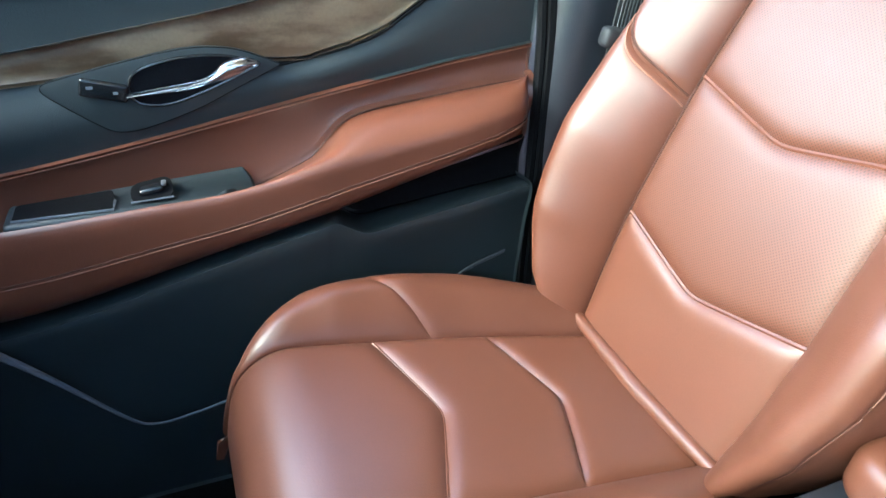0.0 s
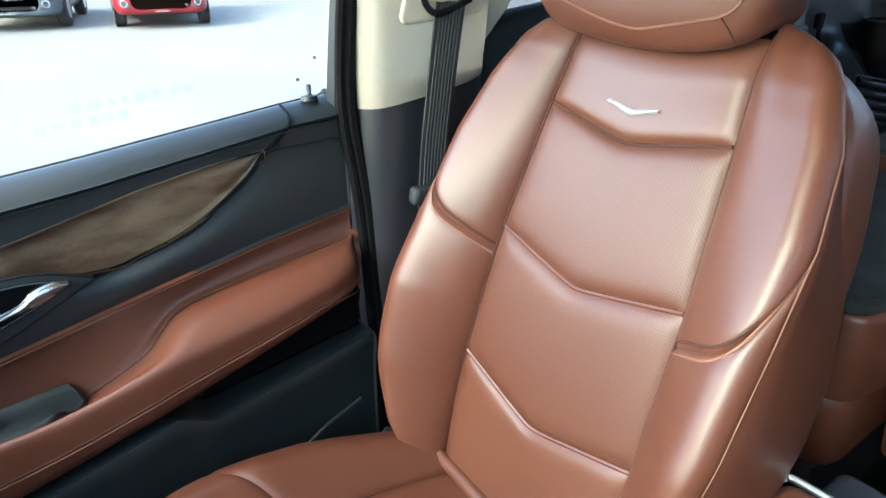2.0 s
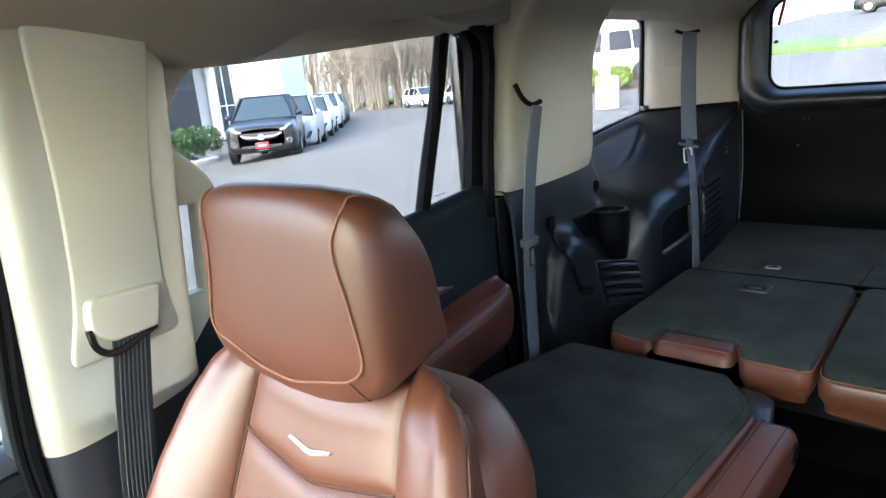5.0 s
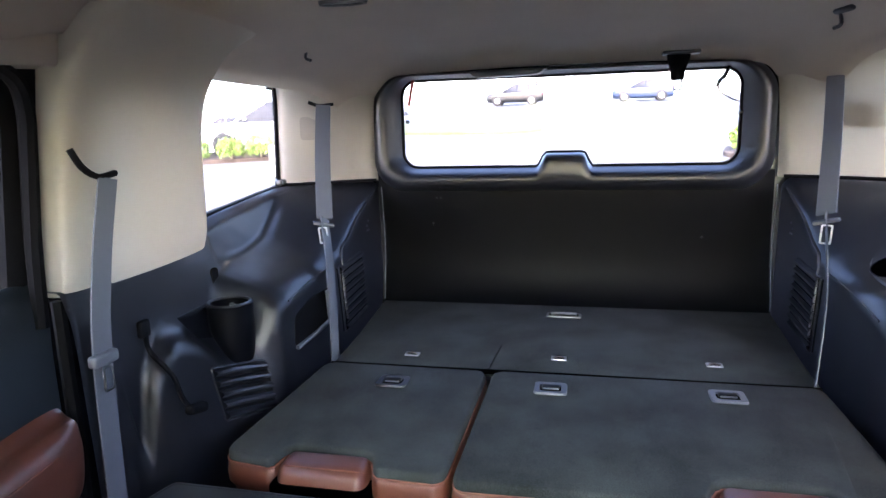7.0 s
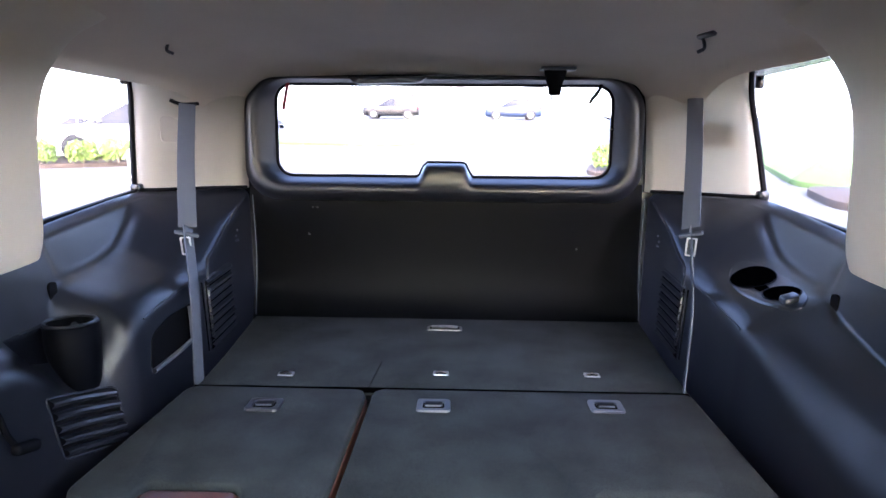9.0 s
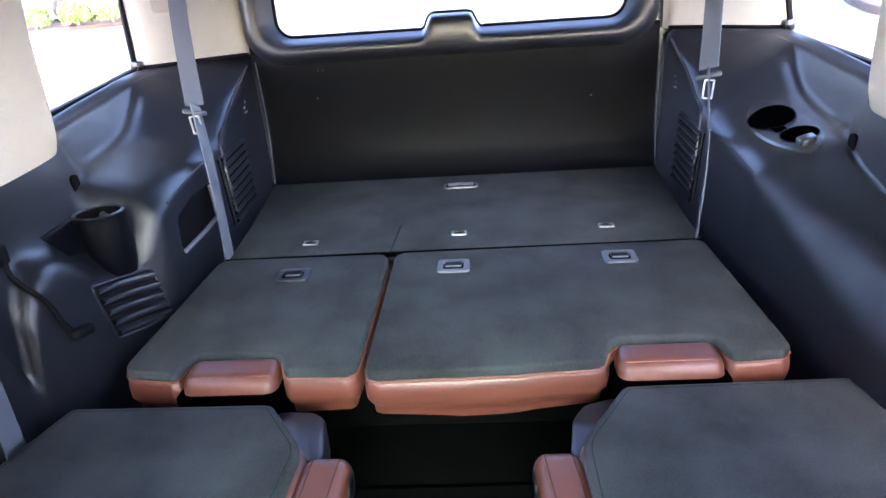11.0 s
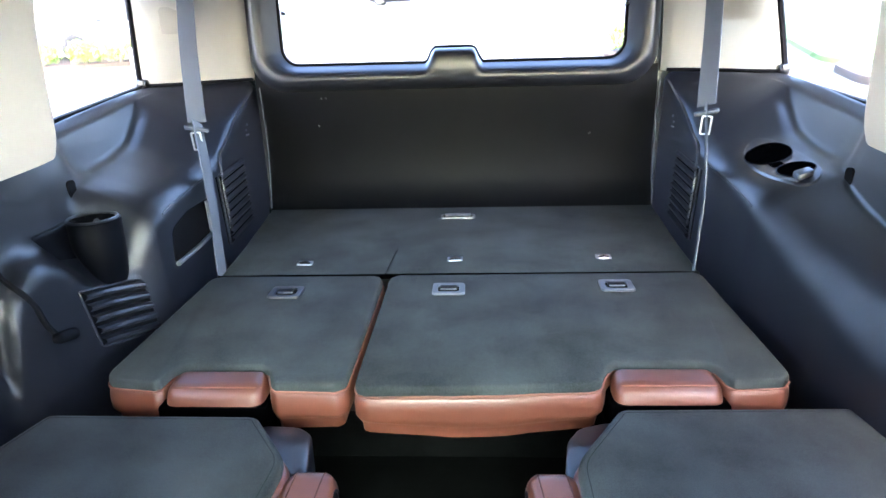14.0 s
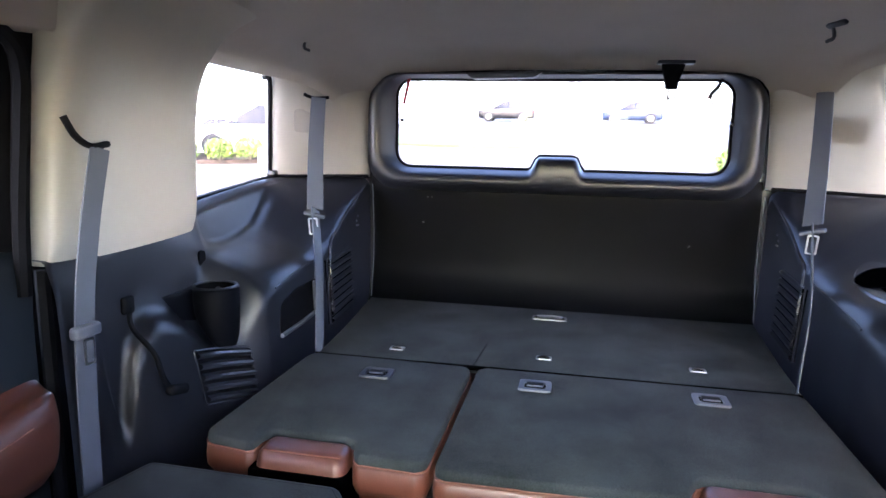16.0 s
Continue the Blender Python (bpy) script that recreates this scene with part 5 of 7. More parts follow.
    line = [(-0.766, -0.03, 0.742), (-0.765, -0.05, 0.62), (-0.764, -0.066, 0.48), (-0.765, -0.075, 0.2)]
    web = part("webbing", strap(line, (0, 1, 0.1), 0.047), M_SHADEBELT, b)
    for k in np.linspace(-0.017, 0.017, 7):
        part("woven_rib", tube([(x + 0.0022, y + k, z + 0.1 * k) for x, y, z in line], 0.0014, seg=6, n=24), M_RIB, web)
    g = part("tongue_grip", rbox((-0.758, -0.075, 0.475), (0.022, 0.065, 0.028), 0.008, 3, m=pose(0, 0, 0, -10, 0, 0)), M_SHADEBELT, b)
    part("tongue", rbox((-0.757, -0.075, 0.452), (0.004, 0.03, 0.03), 0.001), M_GREYP, g, "steel tongue")
    for yy, rr in ((-0.150, 0.011), (-0.163, 0.008)):
        solo("door_seal", tube([(-0.80, yy + 0.02, -0.2), (-0.82, yy + 0.015, 0.2), (-0.835, yy + 0.01, 0.45), (-0.85, yy, 0.62), (-0.835, yy + 0.018, 0.85), (-0.81, yy + 0.035, 1.05), (-0.79, yy + 0.05, 1.16)], rr, seg=8, n=30), M_RUBBER, "black rubber door seal beside the pillar", "door seal", "door seals", "structure")


def front_door():
    t = thing("front_door", (-0.87, -0.6, -0.2), "closed front door with walnut trim and saddle leather armrest", "car door", kind="structure")
    Y = (-1.15, -0.95, -0.83, -0.7, -0.6, -0.5, -0.475, -0.45, -0.425, -0.38, -0.34, -0.315, -0.298, -0.286, -0.26, -0.235, -0.20, -0.182, -0.165)

    def rail(x, table, ys=Y):
        return [(curve_at(x, y) if isinstance(x, list) else x, y, curve_at(table, y)) for y in ys]

    def band(rails, mt, name, label="", puff=0.0, nu=60, nv=12, skirt=0.008):
        """A strip between rails; each rail is a row of points along the door."""
        A = [spline(r, nu + 1) for r in rails]

        def P(a, b):
            col = np.array([along(r, a) for r in A])
            return along(spline(col, 21), b) if len(col) > 2 else col[0] * (1 - b) + col[1] * b
        return part(name, patch(P, nu, nv, puff, 16, 6, skirt), mt, t, label, sharp=50)
    sill = [(-1.15, 0.522), (-0.83, 0.542), (-0.54, 0.566), (-0.24, 0.600), (-0.165, 0.607)]
    stitch = [(-1.15, 0.50), (-0.83, 0.52), (-0.54, 0.543), (-0.24, 0.581), (-0.165, 0.587)]
    wtop = [(-1.15, 0.43), (-0.83, 0.462), (-0.6, 0.503), (-0.45, 0.537), (-0.36, 0.552), (-0.295, 0.557), (-0.235, 0.558), (-0.165, 0.559)]
    wlow = [(-1.15, 0.395), (-0.83, 0.428), (-0.6, 0.447), (-0.523, 0.438), (-0.475, 0.448), (-0.40, 0.469), (-0.359, 0.494), (-0.315, 0.526), (-0.298, 0.544), (-0.286, 0.5565), (-0.235, 0.5575), (-0.165, 0.5585)]
    otop = [(-1.15, 0.285), (-0.85, 0.325), (-0.7, 0.352), (-0.457, 0.402), (-0.3, 0.432), (-0.165, 0.453)]
    crease = [(-1.15, 0.20), (-0.85, 0.235), (-0.60, 0.262), (-0.558, 0.278), (-0.492, 0.303), (-0.464, 0.333), (-0.442, 0.357), (-0.415, 0.367), (-0.34, 0.378), (-0.252, 0.389), (-0.165, 0.398)]
    edge = [(-1.15, 0.262), (-0.83, 0.285), (-0.59, 0.306), (-0.46, 0.340), (-0.3, 0.366), (-0.165, 0.390)]
    face = [(-1.15, 0.12), (-0.83, 0.17), (-0.67, 0.21), (-0.47, 0.262), (-0.3, 0.31), (-0.165, 0.343)]
    ys_s = [y for y in Y if y < -0.23]
    WY = [y for y in Y if y < -0.28]
    # upper dark part: sill roll, then the flat above the wood
    band([rail(-0.915, [(a, z - 0.005) for a, z in sill]), rail(-0.893, [(a, z + 0.006) for a, z in sill]), rail(-0.868, [(a, z - 0.005) for a, z in sill]), rail(-0.852, stitch)], M_SOFT, "sill", "dark stitched sill roll")
    part("stitching", tube(rail(-0.851, [(a, z + 0.003) for a, z in stitch], ys_s), 0.0014, n=40), M_SOFT, t, "grey stitching")
    band([rail(-0.853, stitch), rail(-0.853, wtop)], M_SOFT, "upper_panel")
    band([rail(-0.853, wtop, WY), rail(-0.850, [(a, 0.5 * (z + curve_at(wlow, a))) for a, z in wtop], WY), rail(-0.855, wlow, WY)], M_WOOD, "wood_trim", "figured walnut trim strip", puff=0.003)
    # seam that parts the rear corner of the panel from the sill
    part("corner_seam", tube([(-0.893, -0.238, 0.606), (-0.868, -0.238, 0.596), (-0.851, -0.249, 0.582), (-0.849, -0.287, 0.553), (-0.849, -0.315, 0.524), (-0.849, -0.359, 0.492), (-0.849, -0.40, 0.467), (-0.85, -0.475, 0.446), (-0.851, -0.55, 0.432)], 0.0024, n=40), M_RUBBER, t)
    pin = part("lock_pin", lathe([(0.001, 0.022), (0.0035, 0.022), (0.004, 0.015), (0.003, 0.01), (0.003, 0.0)], (-0.885, -0.196, 0.610), "z", 14), M_GREYP, t, "grey lock pin")
    part("collar", lathe([(0.004, 0.008), (0.011, 0.006), (0.013, 0.0)], (-0.885, -0.196, 0.610), "z", 18), M_SOFT, pin)
    # dark band under the wood, then the leather
    band([rail(-0.854, wlow), rail([(-1.15, -0.842), (-0.45, -0.842), (-0.165, -0.849)], [(a, 0.5 * (z + curve_at(otop, a))) for a, z in wlow]), rail(-0.848, otop)], M_SOFT, "lower_band")
    band([rail(-0.848, otop), rail(-0.853, [(a, 0.5 * (z + curve_at(crease, a))) for a, z in otop]), rail(-0.846, crease)], M_LEATHER, "leather_insert", "saddle leather insert", puff=0.004)
    part("stitching", tube(rail(-0.8425, [(a, z - 0.006) for a, z in otop]), 0.0009, n=50), M_THREAD, t)
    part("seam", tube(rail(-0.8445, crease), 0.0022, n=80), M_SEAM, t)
    depth = [(-1.15, -0.80), (-0.83, -0.772), (-0.5, -0.762), (-0.3, -0.765), (-0.215, -0.775), (-0.185, -0.792), (-0.165, -0.832)]
    arm = band([rail(-0.847, crease), rail([(y, 0.5 * (x - 0.847)) for y, x in depth], [(a, 0.5 * (z + curve_at(edge, a)) + (-0.016 + 0.028 * min(1.0, max(0.0, (a + 0.60) / 0.17)))) for a, z in crease]), rail([(y, x - 0.006) for y, x in depth], edge), rail(depth, [(a, 0.6 * z + 0.4 * curve_at(face, a)) for a, z in edge]), rail([(y, x - 0.008) for y, x in depth], face), rail(-0.835, [(a, z - 0.03) for a, z in face])], M_LEATHER, "armrest", "saddle leather armrest", nv=40)
    for off in (0.0, 0.005):
        part("stitching", tube(rail([(y, x + 0.0012) for y, x in depth], [(a, 0.42 * z + 0.58 * curve_at(face, a) - off) for a, z in edge]), 0.0008, n=60), M_SEAM if off == 0 else M_THREAD, arm)
    # switch pod in the valley behind the armrest
    sp = smooth_outline([(-0.846, -0.86, 0.01), (-0.787, -0.86, 0.01), (-0.788, -0.70, 0.05), (-0.800, -0.615, 0.03), (-0.822, -0.566, 0.02), (-0.846, -0.572, 0.012)], 0.02, 6)

    def top(u, v, w):
        return (u, v, 0.284 + 0.8 * max(0.0, -0.80 - u) * max(0.0, v + 0.79) / 0.18 - 0.9 * max(0.0, v + 0.605) + w)
    plate = part("switch_plate", prism(sp, top, -0.05, 0.0, 0.006, 3), M_SOFT, t, "black window switch pod")
    # Flat black plates paint the shade of bowl and tray.
    part("switch_bowl", prism(smooth_outline([(-0.838, -0.722), (-0.806, -0.722), (-0.806, -0.672), (-0.838, -0.672)], 0.014), top, 0.0005, 0.002), M_DEEP, plate)
    part("switch", rbox((-0.822, -0.697, 0.296), (0.018, 0.030, 0.010), 0.004, 3, m=pose(0, 0, 0, 10, 0, 0)), M_GLOSS, plate)
    part("switch_lip", rbox((-0.824, -0.682, 0.302), (0.012, 0.006, 0.004), 0.0015), M_SATIN, plate, "bright switch lip")
    part("tray", prism(smooth_outline([(-0.838, -0.850), (-0.795, -0.850), (-0.797, -0.742), (-0.838, -0.742)], 0.008), top, 0.0005, 0.002), M_DEEP, plate)
    part("rim", tube([top(u, v, 0.0025) for u, v in ((-0.795, -0.850), (-0.796, -0.80), (-0.797, -0.742), (-0.815, -0.740))], 0.0016), M_GREYP, plate)
    part("rim", tube([top(u, v, 0.0025) for u, v in ((-0.806, -0.722), (-0.806, -0.697), (-0.807, -0.672))], 0.0012), M_GREYP, plate)
    # inside handle in its recess
    big = smooth_outline([(-0.80, 0.428, 0.02), (-0.75, 0.385, 0.03), (-0.716, 0.362, 0.04), (-0.63, 0.388, 0.05), (-0.575, 0.415, 0.04), (-0.522, 0.440, 0.004), (-0.575, 0.463, 0.03), (-0.63, 0.466, 0.05), (-0.71, 0.450, 0.04)], 0.02, 6)
    rec = smooth_outline([(-0.702, 0.404, 0.02), (-0.665, 0.396, 0.03), (-0.61, 0.414, 0.03), (-0.546, 0.443, 0.006), (-0.59, 0.456, 0.03), (-0.645, 0.455, 0.03), (-0.698, 0.440, 0.03)], 0.02, 6)

    def at_door(u, v, w):
        return (-0.849 + w, u, v)
    bowl = part("handle_surround", prism(big, at_door, 0.0, 0.010, 0.004, 3), M_SOFT, t, "dark handle surround")
    part("edge_trim", tube([at_door(u, v, 0.009) for u, v in big], 0.0010, closed=True), M_RUBBER, bowl)
    # Flat plate in darker plastic paints the shade of the finger recess.
    part("recess", prism(rec, at_door, 0.0085, 0.0115), M_PANEL, bowl, "finger recess painted darker for shade")
    part("recess_rim", tube([at_door(u, v, 0.011) for u, v in rec], 0.002, closed=True), M_GLOSS, bowl)
    lev = [[(-0.834, y, z + h) for h in (-w2, 0, w2)] for y, z, w2 in ((-0.704, 0.413, 0.002), (-0.67, 0.417, 0.0035), (-0.63, 0.422, 0.004), (-0.605, 0.429, 0.006), (-0.59, 0.437, 0.011), (-0.57, 0.443, 0.010), (-0.552, 0.446, 0.003))]
    pts = np.array([spline(r, 7) for r in lev])
    pts[:, 3, 0] += 0.006
    pts[:, 2, 0] += 0.005
    pts[:, 4, 0] += 0.005
    hb = loft([list(map(tuple, r)) for r in pts], 30, 9)
    bmesh.ops.solidify(hb, geom=hb.faces[:], thickness=-0.004)
    part("door_handle", hb, M_CHROME, t, "chrome pull handle", sharp=60)
    sw = part("lock_switch", rbox((-0.837, -0.727, 0.421), (0.008, 0.052, 0.022), 0.004, 3, m=pose(0, 0, 0, -14, 0, 0)), M_GLOSS, t, "door lock switch")
    part("mark", rbox((-0.8325, -0.741, 0.426), (0.001, 0.007, 0.003), 0), M_GREYP, sw)
    part("mark", rbox((-0.8325, -0.715, 0.418), (0.001, 0.005, 0.003), 0), M_GREYP, sw)
    # lower door: recess with its shade painted black, pocket ledge, skirt
    ledge = [(-1.15, 0.085), (-0.83, 0.138), (-0.671, 0.182), (-0.55, 0.216), (-0.475, 0.234), (-0.452, 0.222), (-0.430, 0.208), (-0.3, 0.225), (-0.165, 0.243)]
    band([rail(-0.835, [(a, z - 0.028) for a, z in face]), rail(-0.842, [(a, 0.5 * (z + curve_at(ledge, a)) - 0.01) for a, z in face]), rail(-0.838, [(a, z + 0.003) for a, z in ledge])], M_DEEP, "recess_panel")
    lip_x = [(-1.15, -0.80), (-0.83, -0.775), (-0.5, -0.768), (-0.165, -0.79)]
    band([rail(-0.838, ledge), rail([(y, x - 0.012) for y, x in lip_x], [(a, z + 0.004) for a, z in ledge]), rail(lip_x, [(a, z - 0.006) for a, z in ledge]), rail([(y, x - 0.01) for y, x in lip_x], [(a, z - 0.10) for a, z in ledge]), rail(-0.80, [(a, -0.24) for a, z in ledge])], M_SOFT, "map_pocket", "dark moulded door pocket", nv=30)
    part("speaker_line", tube([(-0.772, -0.36, 0.02), (-0.772, -0.33, 0.08), (-0.775, -0.27, 0.12), (-0.782, -0.2, 0.14)], 0.003, n=20), M_BLACK, t)
    # frame and pane
    part("window_frame", tube([(-0.872 + 0.12 * (z - 0.65), y, z) for y, z in ((-0.155, 0.575), (-0.148, 0.7), (-0.132, 0.9), (-0.115, 1.1), (-0.10, 1.2))], 0.019, seg=8, n=20), M_SOFT, t, "dark window frame")
    part("pane", prism([(-1.2, 0.50), (-0.165, 0.60), (-0.125, 1.15), (-0.9, 1.12)], lambda u, v, w: (-0.905 + 0.10 * (v - 0.65) + w, u, v), 0, 0.004), M_GLASS, t)
    for y, z in ((-0.176, 0.665), (-0.205, 0.637)):
        part("window_print", rbox((-0.888 - 0.012, y, z), (0.002, 0.0045, 0.0045), 0), M_SATIN, t, "small grey glass print")
    rs = random.Random(2)
    for ya, yb, zz in ((-0.50, -0.36, 0.635), (-0.54, -0.43, 0.617)):
        y = ya
        while y < yb:
            w = rs.uniform(0.008, 0.016)
            part("print_bar", rbox((-0.9015, y + w / 2, zz + 0.06 * (y + 0.5)), (0.001, w, 0.011), 0, m=pose(0, 0, 0, 12, 0, 0)), M_PRINT, t, "faint bar of writing on the glass")
            y += w + 0.007
    part("sill_edge", tube([(-0.764, -0.97, 0.19), (-0.764, -0.90, 0.12), (-0.764, -0.847, 0.056), (-0.764, -0.781, -0.030), (-0.764, -0.747, -0.050), (-0.764, -0.70, -0.046), (-0.764, -0.60, -0.025)], lambda k: 0.0065 - 0.0045 * min(1.0, k / 0.55), n=60), M_GREYP, t, "pale edge of the door pocket")


# ---- front seats and console ----
def front_seat(s, dy=0.0):
    """Saddle leather seat with chevron seams; s < 0: beside the visible door."""
    xc = -0.485
    o = Vector((xc, -0.142 + dy, 0.087))
    D, N = Vector((0, 0.30, 0.954)).normalized(), Vector((0, -0.954, 0.30)).normalized()
    F, U = Vector((0, -0.981, 0.193)).normalized(), Vector((0, 0.193, 0.981)).normalized()
    t = thing("front_seat", (s * 0.485, -0.2 + dy, -0.25), "saddle brown leather front seat with chevron seams and perforated panels", "car seat", "front seats")

    def put(name, bm, mt, parent, label="", sharp=40):
        return part(name, sided(s, bm), mt, parent, label, sharp=sharp)

    def B(x, h, n):
        return tuple(o + Vector((x, 0, 0)) + D * h + N * n)
    hw = [(0, 0.146), (0.1, 0.152), (0.2, 0.153), (0.39, 0.146), (0.565, 0.130), (0.64, 0.122), (0.7, 0.118)]
    xo = [(0, 0.165), (0.06, 0.205), (0.12, 0.234), (0.2, 0.253), (0.29, 0.259), (0.4, 0.255), (0.5, 0.25), (0.58, 0.232), (0.64, 0.205), (0.68, 0.168), (0.70, 0.13)]
    no = [(0, 0.045), (0.06, 0.075), (0.15, 0.092), (0.27, 0.088), (0.4, 0.062), (0.5, 0.045), (0.6, 0.026), (0.66, 0.01), (0.70, -0.02)]

    def base(h):
        return 0.012 * math.sin(math.pi * min(max(h / 0.62, 0), 1)) - 0.25 * max(0, h - 0.63) ** 1.3 * 3

    def vee(a, depth):
        u = 2 * a - 1
        return -depth * (1 - (math.sqrt(u * u + 0.006) - 0.0775) / 0.925)
    seams = [(0.0, 0.0), (0.195, 0.037), (0.389, 0.032), (0.566, 0.026), (0.675, 0.004)]
    back = part("backrest", sided(s, prism(smooth_outline([(-0.15, 0.0), (0.15, 0.0), (0.22, 0.12), (0.25, 0.3), (0.24, 0.5), (0.215, 0.62), (0.15, 0.675), (-0.15, 0.675), (-0.215, 0.62), (-0.24, 0.5), (-0.25, 0.3), (-0.22, 0.12)], 0.04), lambda u, v, w: B(u, v, w), -0.125, -0.012, 0.03, 4)), M_LEATHER, t)
    for i in range(4):
        (h0, d0), (h1, d1) = seams[i], seams[i + 1]

        def P(a, b, h0=h0, h1=h1, d0=d0, d1=d1):
            h = (h0 + vee(a, d0)) * (1 - b) + (h1 + vee(a, d1)) * b
            he = h0 * (1 - b) + h1 * b
            return B((2 * a - 1) * curve_at(hw, he), h, base(he))
        put(("lower_panel", "middle_panel", "upper_panel", "head_panel")[i], patch(P, 50, 36, 0.0095, 14, 10, 0.014), M_PERF if i in (1, 2) else M_LEATHER, back, "perforated leather panel" if i in (1, 2) else "")
        if i:
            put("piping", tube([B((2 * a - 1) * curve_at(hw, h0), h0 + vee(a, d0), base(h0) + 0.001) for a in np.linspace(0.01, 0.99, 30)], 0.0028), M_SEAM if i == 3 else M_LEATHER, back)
    for k in (-1, 1):
        def cross(h, u):
            """Bolster section: u 0 at the inner seam, 1 at the outer piping."""
            w, X, n = curve_at(hw, h), curve_at(xo, h), curve_at(no, h)
            c = [(w, base(h) - 0.002), (w + 0.25 * (X - w), base(h) + 0.42 * n + 0.004), (w + 0.62 * (X - w), base(h) + 0.92 * n), (w + 0.86 * (X - w), base(h) + n + 0.002), (X, base(h) + n - 0.016)]
            return along(spline(c, 33), u)

        def cut(u):
            return 0.352 + 0.06 * u + 0.085 * u ** 5
        for lo, hi, nm in ((lambda u: 0.0, cut, "lower_bolster"), (cut, lambda u: 0.695 - 0.032 * u ** 2, "upper_bolster")):
            def P(a, b, lo=lo, hi=hi):
                h = lo(a) * (1 - b) + hi(a) * b
                x, n = cross(h, a)
                return B(k * x, h, n)
            put(nm, patch(P, 32, 60, 0.006, 12, 24, 0.012, flip=k < 0), M_LEATHER, back, sharp=50)
        for dh in (-0.007, 0.007):
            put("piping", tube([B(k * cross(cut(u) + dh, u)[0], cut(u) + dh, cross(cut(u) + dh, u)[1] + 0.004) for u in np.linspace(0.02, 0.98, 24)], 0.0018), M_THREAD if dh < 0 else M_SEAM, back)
        # Seam cord; its dark tone also paints the shade in the crease.
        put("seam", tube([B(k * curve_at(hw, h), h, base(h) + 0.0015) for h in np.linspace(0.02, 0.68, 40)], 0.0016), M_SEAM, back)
        rim = [B(k * curve_at(xo, h), h, base(h) + curve_at(no, h) - 0.014) for h in np.linspace(0.02, 0.662, 40)]
        put("piping", tube(rim, 0.002), M_THREAD, back)

        def Q(a, b):
            h = (0.662 - 0.02 * a) * b
            X, n = curve_at(xo, h), base(h) + curve_at(no, h) - 0.016
            g = 0.034 * min(1.0, max(0.0, (h - 0.36) / 0.22))
            c = [(X, n), (X + 0.006 - 0.5 * g, n * 0.55 - 0.02), (X + 0.006 - g, -0.06), (X - 0.002 - g, -0.105), (X - 0.04 - g, -0.128)]
            x, nn = along(spline(c, 21), a)
            return B(k * x, h, nn)
        side = put("side_panel", patch(Q, 20, 50, 0.003, 16, 16, 0.01, flip=k < 0), M_LEATHER, back, sharp=50)
        put("stitching", tube([B(k * (curve_at(xo, h) + 0.0075 - 0.034 * min(1.0, max(0.0, (h - 0.36) / 0.22))), h, -0.05) for h in np.linspace(0.03, 0.6, 24)], 0.0014), M_THREAD, side)
    put("rear_roll", tube([B(x, 0.010 + 0.006 * abs(x) / 0.14, 0.012) for x in np.linspace(-0.15, 0.15, 9)], lambda q: 0.013 - 0.004 * abs(2 * q - 1), seg=10, n=24), M_LEATHER, back, "leather fold above the cushion")
    # chevron badge
    bd = []
    for u, hh, w in ((-0.036, 0.5825, 0.0022), (-0.02, 0.579, 0.0030), (0.0, 0.5745, 0.0036), (0.02, 0.579, 0.0030), (0.036, 0.5825, 0.0022)):
        bd.append([B(u, hh - w, base(0.58) + 0.0095), B(u, hh - w * 0.2, base(0.58) + 0.0125), B(u, hh + w, base(0.58) + 0.0095)])
    bb = loft(bd, 17, 5)
    bmesh.ops.solidify(bb, geom=bb.faces[:], thickness=0.002)
    put("emblem", bb, M_EMBLEM, back, "silver chevron emblem", sharp=30)

    # headrest
    hr_c = 0.757

    def Hd(x, h, n):
        k = (h - 0.66) / 0.18
        return B(x, h, n + 0.048 * k)
    def se(v, e):
        return math.copysign(abs(v) ** e, v)

    def pad(ph, th, grow=0.0):
        """A place on the headrest: ph up from its waist, th round from its right side over the front."""
        cz, cr = se(math.sin(ph), 0.42), abs(math.cos(ph)) ** 0.42
        x = -0.022 + (0.157 + grow) * cr * se(math.cos(th), 0.42) * (1.0 - 0.05 * cz)
        n = -0.022 + (0.075 + grow) * cr * se(math.sin(th), 0.5)
        rear = max(0.0, -math.sin(th)) ** 0.7 * cr
        n -= 0.016 * rear * (1 - cz)
        q = min(1.0, max(0.0, (0.035 - n) / 0.11))
        x = -0.022 + (x + 0.022) * (1 - 0.13 * q)
        return Hd(x, hr_c + (0.110 + grow) * cz - 0.032 * rear * max(0, cz + 0.4) - 0.012 * (1 - abs(x) / 0.15) * (1 if cz < 0 else 0) + 0.05 * q * max(0.0, -cz), n)
    hrb = grid(np.array([[pad(ph, th) for th in np.linspace(0, 2 * math.pi, 48, endpoint=False)] for ph in np.linspace(-math.pi / 2, math.pi / 2, 25)]), closed_v=True)
    bmesh.ops.recalc_face_normals(hrb, faces=hrb.faces)
    hr = part("headrest", sided(s, hrb), M_LEATHER, t, "padded saddle leather headrest")

    def at(u, v):
        """Front face of the headrest at sideways u, height v."""
        cz = max(-1.0, min(1.0, (v - hr_c) / 0.110))
        ph = math.asin(se(cz, 1 / 0.42))
        cr = abs(math.cos(ph)) ** 0.42
        c = max(-1.0, min(1.0, (u + 0.022) / (0.157 * cr * (1.0 - 0.05 * cz))))
        return pad(ph, math.acos(se(c, 1 / 0.42)), 0.0012)
